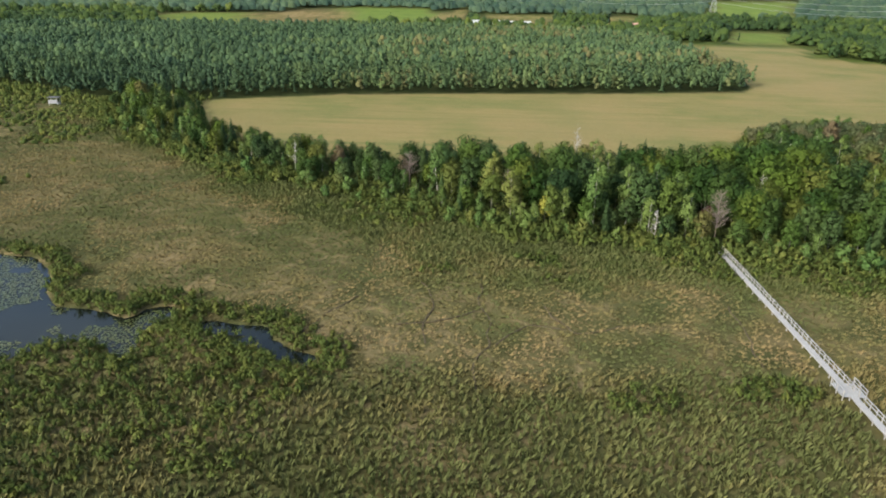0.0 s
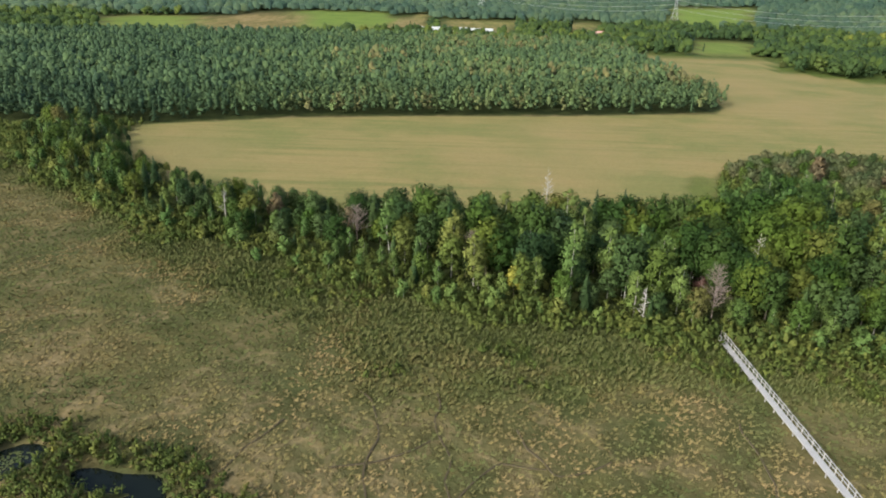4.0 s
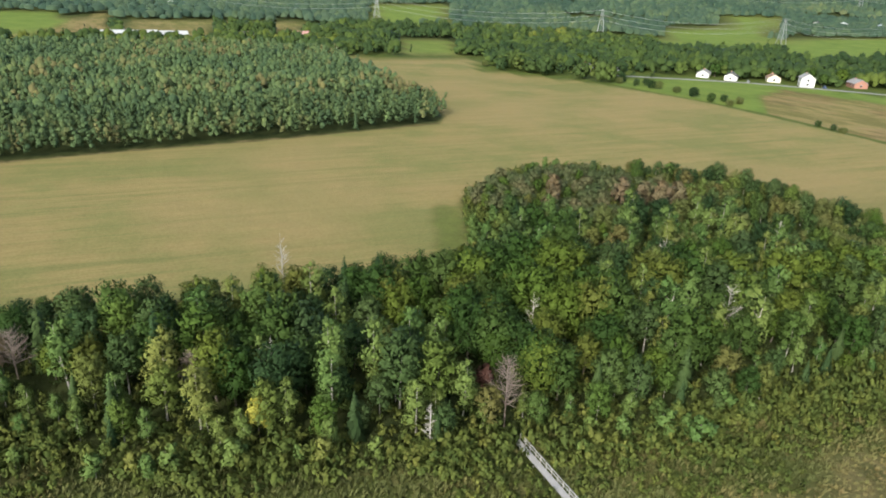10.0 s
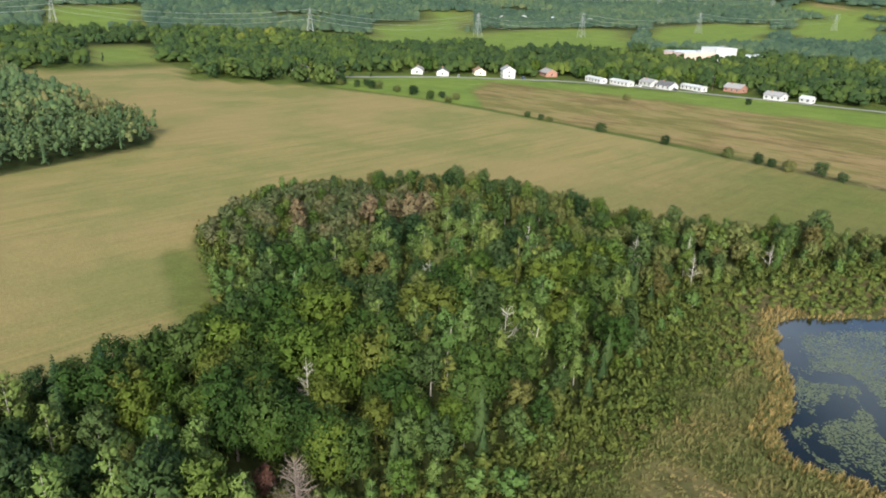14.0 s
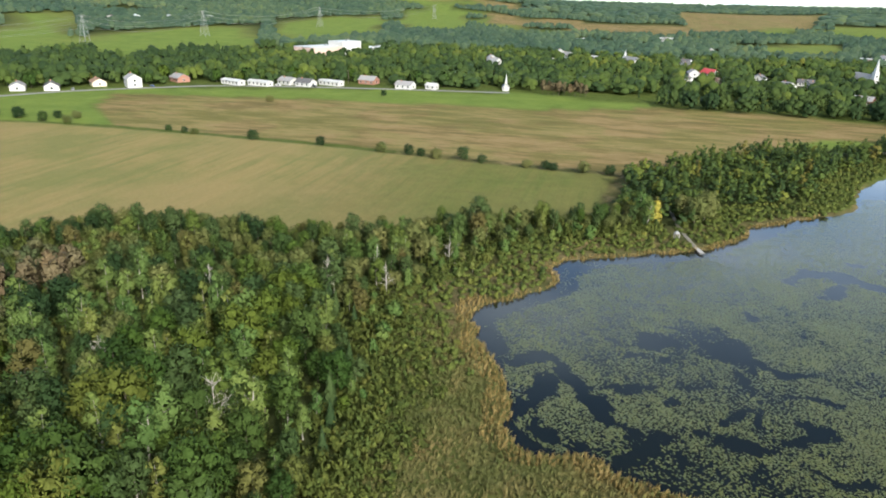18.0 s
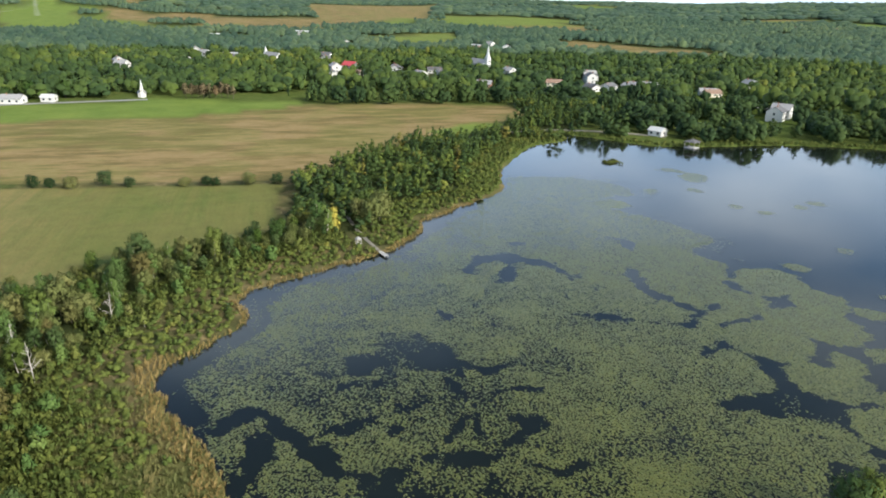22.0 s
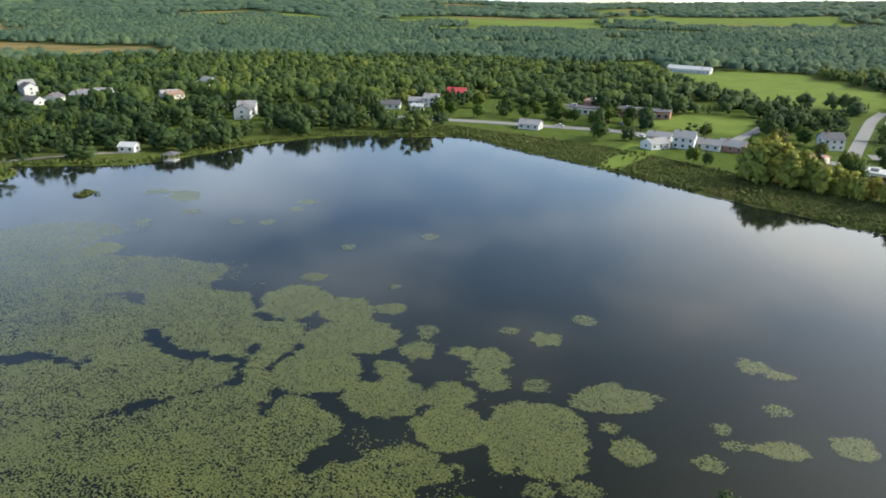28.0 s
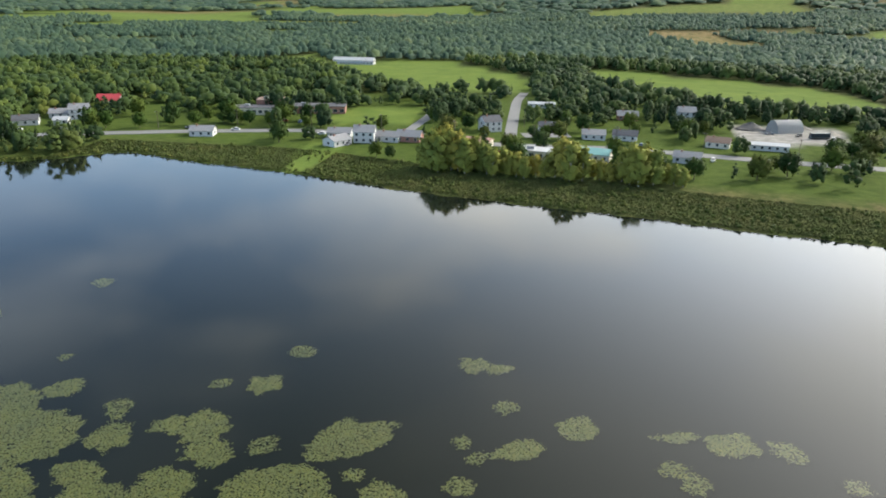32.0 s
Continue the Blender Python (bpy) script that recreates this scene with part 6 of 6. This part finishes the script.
ribbon("car_park", "asphalt forecourt beside the house", [(66, -306), (42, -312)], 12, M_ASPHALT, 0.05)
ribbon("lane", "lane in front of the row of houses", [(300, 436), (372, 398), (430, 340), (452, 280), (470, 200), (480, 150)], 5, M_ASPHALT)
ribbon("footpath", "pale gravel footpath down to the small landing", [(197, 55), (204, 58), (213, 60), (224, 60), (234, 60)], 1.0, M_GRAVEL, 0.05, category="path")
ribbon("lakeside_road", "pale gravel lane along the lake head", [(352, -30), (356, -52), (350, -72), (346, -84), (330, -104)], 4, M_GRAVEL)


M_PEAT = plain("wet_peat", (0.075, 0.058, 0.032), 0.9, 0.3, 2.0)
for trail in TRAILS:
    ribbon("animal_trail", "narrow dark animal trail trodden through the sedge", trail, 0.2, M_PEAT, 0.02, category="trail", step=0.8, passes=2, wobble=1.6)

# ---- landing, bench, gazebo ----
def landing():
    ob = thing("landing", "small grey timber landing at the lake edge", "dock")
    for k in range(12):
        part("plank", box(bmesh.new(), 193.2 + 0.32 * k, 53.2 + 0.1 * k, 0.5, 193.5 + 0.32 * k, 54.4 + 0.1 * k, 0.56), M_DECK, ob)
    for k in (0, 5, 11):
        for yy in (53.3, 54.2):
            part("post", box(bmesh.new(), 193.3 + 0.32 * k, yy + 0.1 * k, -0.9, 193.42 + 0.32 * k, yy + 0.12 + 0.1 * k, 0.5), M_POST, ob)


landing()


def picnic_shelter(x, y, turn, w, h, roofmat, label):
    ob = thing("shelter", label, "shelter", "", pose(x, y, 0.4, 0, 0, turn))
    bm = bmesh.new()
    bmesh.ops.create_cone(bm, segments=4, radius1=w * 0.85, radius2=0.1, depth=h * 0.45, cap_ends=True, matrix=Matrix.Translation((0, 0, h + h * 0.22)) @ Matrix.Rotation(radians(45), 4, "Z"))
    part("roof", bm, roofmat, ob)
    for a in (-1, 1):
        for b in (-1, 1):
            part("post", box(bmesh.new(), a * w * 0.45 - 0.08, b * w * 0.45 - 0.08, -0.5, a * w * 0.45 + 0.08, b * w * 0.45 + 0.08, h + 0.1), M_POST, ob)
    part("bench", box(bmesh.new(), -w * 0.35, -0.25, 0.4, w * 0.35, 0.25, 0.5), M_DECK, ob)
    part("floor", box(bmesh.new(), -w * 0.5, -w * 0.5, -0.3, w * 0.5, w * 0.5, 0.05), M_DECK, ob)


picnic_shelter(306, -103, 30, 5, 2.6, M_DARKROOF, "small waterside gazebo with a dark pyramid roof")
picnic_shelter(203.5, 59.5, 20, 1.2, 1.5, M_GREYROOF, "small information shelter with a grey roof beside the path")


def bird_hide(x, y, turn):
    """A small boarded hide on stilts."""
    ob = thing("bird_hide", "small grey weathered timber hide on stilts in the marsh", "hide", "", pose(x, y, 0.4, 0, 0, turn))
    for a in (-1.4, 1.4):
        for b in (-1.0, 1.0):
            part("post", box(bmesh.new(), a - 0.08, b - 0.08, -0.8, a + 0.08, b + 0.08, 2.7), M_POST, ob)
    part("floor", box(bmesh.new(), -1.7, -1.3, 0.75, 1.7, 1.3, 0.85), M_DECK, ob)
    for k in range(6):
        part("board", box(bmesh.new(), -1.5, -1.14, 0.85 + 0.2 * k, 1.5, -1.09, 1.03 + 0.2 * k), M_DECK, ob)
    part("roof", box(bmesh.new(), -1.9, -1.5, 2.7, 1.9, 1.5, 2.8), M_DARKROOF, ob)


bird_hide(-143, 234, 8)


# ---- poles, pylons and wires ----
def utility_pole(x, y, turn):
    at = pose(x, y, 0.4, 0, 0, turn)
    if "pole" in FIRST:
        return copy_thing(FIRST["pole"], at)
    ob = thing("utility_pole", "brown wooden utility pole with a crossarm", "pole", "poles along the road", at)
    v, t = [], []
    rod(v, t, (0, 0, -0.5), (0, 0, 9.5), 0.16, 0.11, 7)
    part_mesh("shaft", mesh_arrays("shaft", v, t, M_BARK), ob)
    part("crossarm", box(bmesh.new(), -1.1, -0.06, 8.7, 1.1, 0.06, 8.85), M_BARK, ob)
    for xx in (-1, 0.5, 1):
        part("insulator", box(bmesh.new(), xx - 0.05, -0.05, 8.85, xx + 0.05, 0.05, 9.05), M_PALEROOF, ob)
    FIRST["pole"] = ob
    return ob


for px, py, pt in ((330, -252, 25), (292, -268, 22), (255, -282, 20), (218, -297, 15), (180, -306, 5), (140, -300, -15), (100, -290, -10), (60, -287, 5), (20, -291, 5), (-20, -283, -10), (-60, -274, -5), (-100, -268, 0), (66, -330, 90), (66, -380, 90), (494, 205, 80), (478, 262, 75)):
    utility_pole(px, py, pt)


def pylon(x, y, turn, z):
    at = pose(x, y, z, 0, 0, turn)
    if "pylon" in FIRST:
        return copy_thing(FIRST["pylon"], at)
    ob = thing("pylon", "grey steel lattice power pylon with three crossarms", "pylon", "pylons of the power line", at)
    leg = lambda s, t, z_: np.array([s * (3.6 * (1 - z_ / 30) + 0.5), t * (3.6 * (1 - z_ / 30) + 0.5), z_])
    for s, t in ((1, 1), (1, -1), (-1, -1), (-1, 1)):
        v, f_ = [], []
        rod(v, f_, leg(s, t, -1), leg(s, t, 30), 0.16, 0.12, 4)
        part_mesh("leg", mesh_arrays("leg", v, f_, M_STEEL), ob)
    v, f_ = [], []
    zs = [0, 6, 12, 17, 21, 25, 29]
    sides = ((1, 1), (1, -1), (-1, -1), (-1, 1))
    for a, b in zip(zs[:-1], zs[1:]):
        for k in range(4):
            p, q = sides[k], sides[(k + 1) % 4]
            rod(v, f_, leg(*p, a), leg(*q, b), 0.06, 0.06, 3)
            rod(v, f_, leg(*q, a), leg(*p, b), 0.06, 0.06, 3)
    part_mesh("bracing", mesh_arrays("bracing", v, f_, M_STEEL), ob)
    for zz, w in ((19, 7), (24, 8.5), (29, 6)):
        v, f_ = [], []
        for s in (-1, 1):
            rod(v, f_, (0, 0, zz + 1.6), (s * w, 0, zz), 0.12, 0.08, 4)
            rod(v, f_, (0, 0, zz), (s * w, 0, zz), 0.12, 0.08, 4)
        part_mesh("crossarm", mesh_arrays("crossarm", v, f_, M_STEEL), ob)
    FIRST["pylon"] = ob
    return ob


def power_line(points, label):
    tops = []
    for (x, y), (u, w) in zip(points, points[1:] + [(2 * points[-1][0] - points[-2][0], 2 * points[-1][1] - points[-2][1])]):
        turn = math.degrees(math.atan2(w - y, u - x)) - 90
        z = float(far_height(np.array([float(x)]), np.array([float(y)]))[0]) + 0.4
        pylon(x, y, turn, z)
        c, s = math.cos(radians(turn)), math.sin(radians(turn))
        tops.append([np.array([x + c * o, y + s * o, z + h]) for o, h in ((-7, 19), (7, 19), (-8.5, 24), (8.5, 24), (-6, 29), (6, 29))])
    v, t = [], []
    for a, b in zip(tops[:-1], tops[1:]):
        for p, q in zip(a, b):
            last = p
            for k in range(1, 15):
                f_ = k / 14
                nxt = p + (q - p) * f_ - np.array([0, 0, 36 * f_ * (1 - f_)])
                rod(v, t, last, nxt, 0.08, 0.08, 3)
                last = nxt
    tagged(new("power_cables", mesh_arrays("power_cables", v, t, M_STEEL)), label, "cables", "", "stuff")


power_line([(60, 1000), (270, 850), (479, 710), (640, 612), (820, 590), (1100, 560), (1500, 480)], "sagging pale power cables between the pylons")
power_line([(640, 1180), (900, 1060), (1180, 940), (1460, 820), (1750, 690)], "sagging pale power cables across the hillside")

# ---- single trees and bushes ----

def bare_tree(kind, x, y, h, spread, twigs, mat, label, seed, r=0.13):
    v, t = bare(seed, h, spread, twigs, r)
    ob = thing(kind, label, "tree", "", pose(x, y, 0.3, 0, 0, seed * 40))
    part_mesh("trunk", mesh_arrays("trunk", v[:20], t[:20], mat), ob)
    part_mesh("branches", mesh_arrays("branches", v, t[20:], mat), ob)


for i, (bx, by, bh, bs, tw) in enumerate([(27, 164, 12.5, 2.4, 34), (91, 126, 10.5, 4.2, 20), (35, 116, 7.5, 1.4, 30), (140, 131, 10, 2.0, 16), (150, 124, 9.5, 1.8, 16), (128, 150, 10, 2.4, 20), (98, 150, 9.5, 2.6, 24), (-40, 158, 8, 2, 18), (60, 135, 9.5, 2.2, 20), (145, 120, 8, 2, 16), (20, 135, 9, 2, 16), (166, 112, 7, 2, 14)]):
    bare_tree("dead_tree", bx, by, bh, bs, tw, M_GREYWOOD, "leafless bleached grey dead tree among the green ones", i + 3)
for i, (bx, by, bh) in enumerate([(46, 117.5, 10.8), (10, 136, 8.5), (-12, 150, 8)]):
    bare_tree("withered_tree", bx, by, bh, 3.6, 80, M_PURPLE, "withered tree with dull purplish brown twigs", i + 40, 0.12)

SPECIAL = [("yellow_birch", 16.4, 126, 0.72, M_YELLOW, "small tree in bright golden yellow leaf"),            ("red_maple", 46.5, 124.5, 0.66, M_DARKRED, "narrow tree with dark red leaves"), ("red_maple", -14, 152, 0.8, M_RED, "tree turning rusty red"), ("red_maple", -30, 160, 0.8, M_RED, "tree turning rusty red")]
SPECIAL += [("rusty_poplar", a, b, 0.95 + 0.06 * (i % 4), M_RED, "tall poplar with rusty brown leaves") for i, (a, b) in enumerate(RUSTY[:10])]
SPECIAL += [("rusty_poplar", 479 + (i * 7) % 5, 101 + i * 3.4, 1.0 + 0.1 * (i % 3), M_RED, "rusty brown poplar in the grove beyond the green field") for i in range(9)]
SPEC_CROWN = leafy(71, 3.4, 9.4, 1.0, 9, 460, 0.36, top=0.8)
SPEC_TRUNK = trunk_mesh(71, 7, 0.1, 3, 0.9)
for i, (nm, tx, ty, sc, mt, lb) in enumerate(SPECIAL):
    ob = thing(nm, lb, "tree", "", pose(tx, ty, 0.4, 0, 0, i * 77) @ Matrix.Diagonal((sc, sc, sc, 1)))
    part_mesh("trunk", mesh_arrays("trunk", *SPEC_TRUNK, M_BARK), ob)
    part_mesh("crown", mesh_arrays("crown", SPEC_CROWN[0], SPEC_CROWN[1], mt, smooth=True, normals=SPEC_CROWN[2]), ob)

# hedgerow bushes along the field boundary
for i, (tx, ty, sc) in enumerate([(382, 271, 0.7), (285, 269, 0.45), (285, 261, 0.4), (283, 255, 0.5), (281, 226, 0.7), (280, 195, 0.6), (278, 168, 0.8), (277, 156, 0.65), (276, 151, 0.5), (273, 144, 0.8), (275, 134, 0.85), (273, 126, 0.5), (271, 109, 0.6), (271, 102, 0.5), (270, 99, 0.45), (270, 88, 0.85), (269, 79, 0.6), (431, 220, 0.6), (296, 326, 0.75), (293, 334, 0.6), (287, 350, 0.8), (288, 365, 0.75), (284, 382, 0.8), (281, 392, 0.7), (278, 404, 0.7), (486, 117, 0.7), (268, 428, 0.8), (278, 424, 0.7), (283, 408, 0.8), (288, 392, 0.7), (287, 380, 0.9), (290, 354, 0.8), (284, 334, 0.8), (285, 322, 0.7), (249, 466, 0.7), (255, 497, 0.8), (229, 489, 0.8), (240, 480, 0.7)]):
    plant("grey_willow" if i % 3 == 0 else "alder_tree", tx, ty, 0.35 + sc * 0.95, z=-0.2, seed=i, tall=0.12 + sc * 0.72, label="round dark green bush on the field boundary")

# tall poplars and willows between the lake and the shops
for i, (tx, ty, sc) in enumerate([(101, -232, 1.35), (96, -236, 1.5), (90, -232, 1.3), (84, -236, 1.15), (78, -230, 0.95), (72, -232, 0.9), (66, -228, 0.8), (48, -226, 1.35), (43, -229, 1.2), (22, -224, 1.3), (16, -228, 1.25), (33, -228, 0.7), (58, -230, 0.7), (5, -226, 0.7)]):
    for dx, dy, q in ((0, 12, 1.0), (2.5, 8, 0.85), (-3, 15, 0.9)):
        plant("golden_poplar", tx + dx, ty + dy, sc * 1.7 * q, seed=i + 50 + int(dx * 10), tall=sc * 1.45 * q, label="tall yellowish green poplar behind the lake shore")

# garden and roadside trees of the village
rng_v = random.Random(77)
for i in range(230):
    tx, ty = rng_v.uniform(-170, 330), rng_v.uniform(-345, -222)
    px, py = np.array([tx]), np.array([ty])
    if float(sd_line(ROAD, px, py)[0]) < 10 or float(sd_line(ROAD, px, py)[0]) > 62 or float(sd_line(STREET, px, py)[0]) < 9:
        continue
    if float(sd_ring(LAKE_RING, px, py)[0]) < 40 or min(float(sd_ring(q, px, py)[0]) for q in (LAWN, YARD, SHORE_LAWN)) < 4 or min(math.hypot(tx - a, ty - b) for a, b in HOUSE_AT) < 10:
        continue
    if min(math.hypot(tx - a - (50 - a) * 10 / 330, ty - b - 10) for a, b in HOUSE_AT) < 9:
        continue
    sc = rng_v.uniform(0.65, 1.2)
    plant("garden_tree", tx, ty, sc, seed=i + 900, tall=sc, label="round garden tree beside the village road")

# yellowing poplars and a pale willow beside the footpath
for kind, tx, ty, sc in (("poplar_tree", 212, 67, 1.0), ("golden_poplar", 215, 65, 0.85), ("poplar_tree", 216, 69, 1.05)):
    plant(kind, tx, ty, sc, tall=sc * 0.95, label="yellowing poplar beside the footpath")
for tx, ty, sc in ((218, 54, 1.25), (222, 51, 1.35), (221, 57, 1.1)):
    plant("grey_willow", tx, ty, sc, label="pale grey-green willow beside the footpath")

# trees between and behind the houses of the lane
rng_l = random.Random(41)
for lx, ly in [(a, b) for _, a, b, _ in LANE_HOUSES]:
    for k in range(3):
        away = math.hypot(lx - 30, ly - 60)
        u, w = rng_l.uniform(9, 22), rng_l.uniform(-13, 13)
        tx, ty = lx + ((lx - 30) * u - (ly - 60) * w) / away, ly + ((ly - 60) * u + (lx - 30) * w) / away
        if min(math.hypot(tx - a, ty - b) for a, b in HOUSE_AT) > 8:
            sc = rng_l.uniform(0.6, 1.25)
            plant("garden_tree", tx, ty, sc * 0.9, seed=int(tx * 7), tall=sc, label="green garden tree between the houses of the lane")

# trees at the water's edge below the flight
for tx, ty, sc in ((85.5, 16, 1.15), (88, 11, 1.0), (61, -7, 1.15), (55, -10, 1.0), (49, -9, 1.15)):
    plant("birch_tree", tx, ty, sc, z=0.2, label="shore tree with a loose green crown")


def fill_shores():
    rng = np.random.RandomState(91)
    x, y = scatter(-160, -250, 360, 130, 1.9, 92)
    d = sd_ring(LAKE_RING, x, y)
    south = (y < -130) & (x < 262) & (d > 1) & (d < 34 + 14 * grain(x, y, 30, 5)) & ~((np.abs(x - 170) < 9) & (y < -205))
    east = (x > 118) & (y > -50) & (d > np.where(x > 150, 1.2, 4)) & (d < 17) & (sd_line([(197, 54), (208, 60), (226, 66)], x, y) > 2)
    far_e = (x > 250) & (y <= -50) & (d > 0.5) & (d < 6)
    k = (south & (rng.rand(len(x)) < 0.07 + 0.40 * ease(0.48, 0.62, fbm(x, y, 16, 97)) + 0.35 * (d < 4))) | east | far_e
    x, y, d = x[k], y[k], d[k]
    strew("shore_scrub", FARBUSH, x, y, np.full(len(x), 0.2), rng.uniform(0.6, 1.3, len(x)), rng.uniform(0.4, 1.2, len(x)), M_SHRUB, 7, np.clip(rng.beta(2, 4, len(x)), 0, 1), "low brownish green scrub along the lake shore", "scrub", crowns=True)

    x, y = scatter(-160.0, -250.0, 265.0, -140.0, 0.95, 94)
    d = sd_ring(LAKE_RING, x, y)
    k = (d > 0.3) & (d < 40) & ~((np.abs(x - 155) < 6) & (y < -206))
    x, y = x[k], y[k]
    strew("shore_sedge", TUFTS, x, y, np.full(len(x), 0.3), rng.uniform(0.9, 1.5, len(x)), rng.uniform(0.45, 0.9, len(x)), M_SEDGE, 8, np.clip(0.10 + (fbm(x, y, 14, 98) - 0.5) * 0.8 + rng.uniform(-0.12, 0.12, len(x)), 0, 1), "olive brown sedge between the lake and the village", "sedge")

    a, r = rng.uniform(0, 2 * math.pi, 40), rng.uniform(0, 1, 40) ** 0.5
    x, y = 284 + np.cos(a) * r * 4.6, -53 + np.sin(a) * r * 3.4
    strew("reed_island", BUSH, x, y, np.full(40, -0.15), rng.uniform(0.6, 1.1, 40), rng.uniform(0.4, 0.9, 40), M_SHRUB, 9, rng.uniform(0.2, 0.8, 40), "small green reedy island near the lake head", "island", crowns=True)


fill_shores()
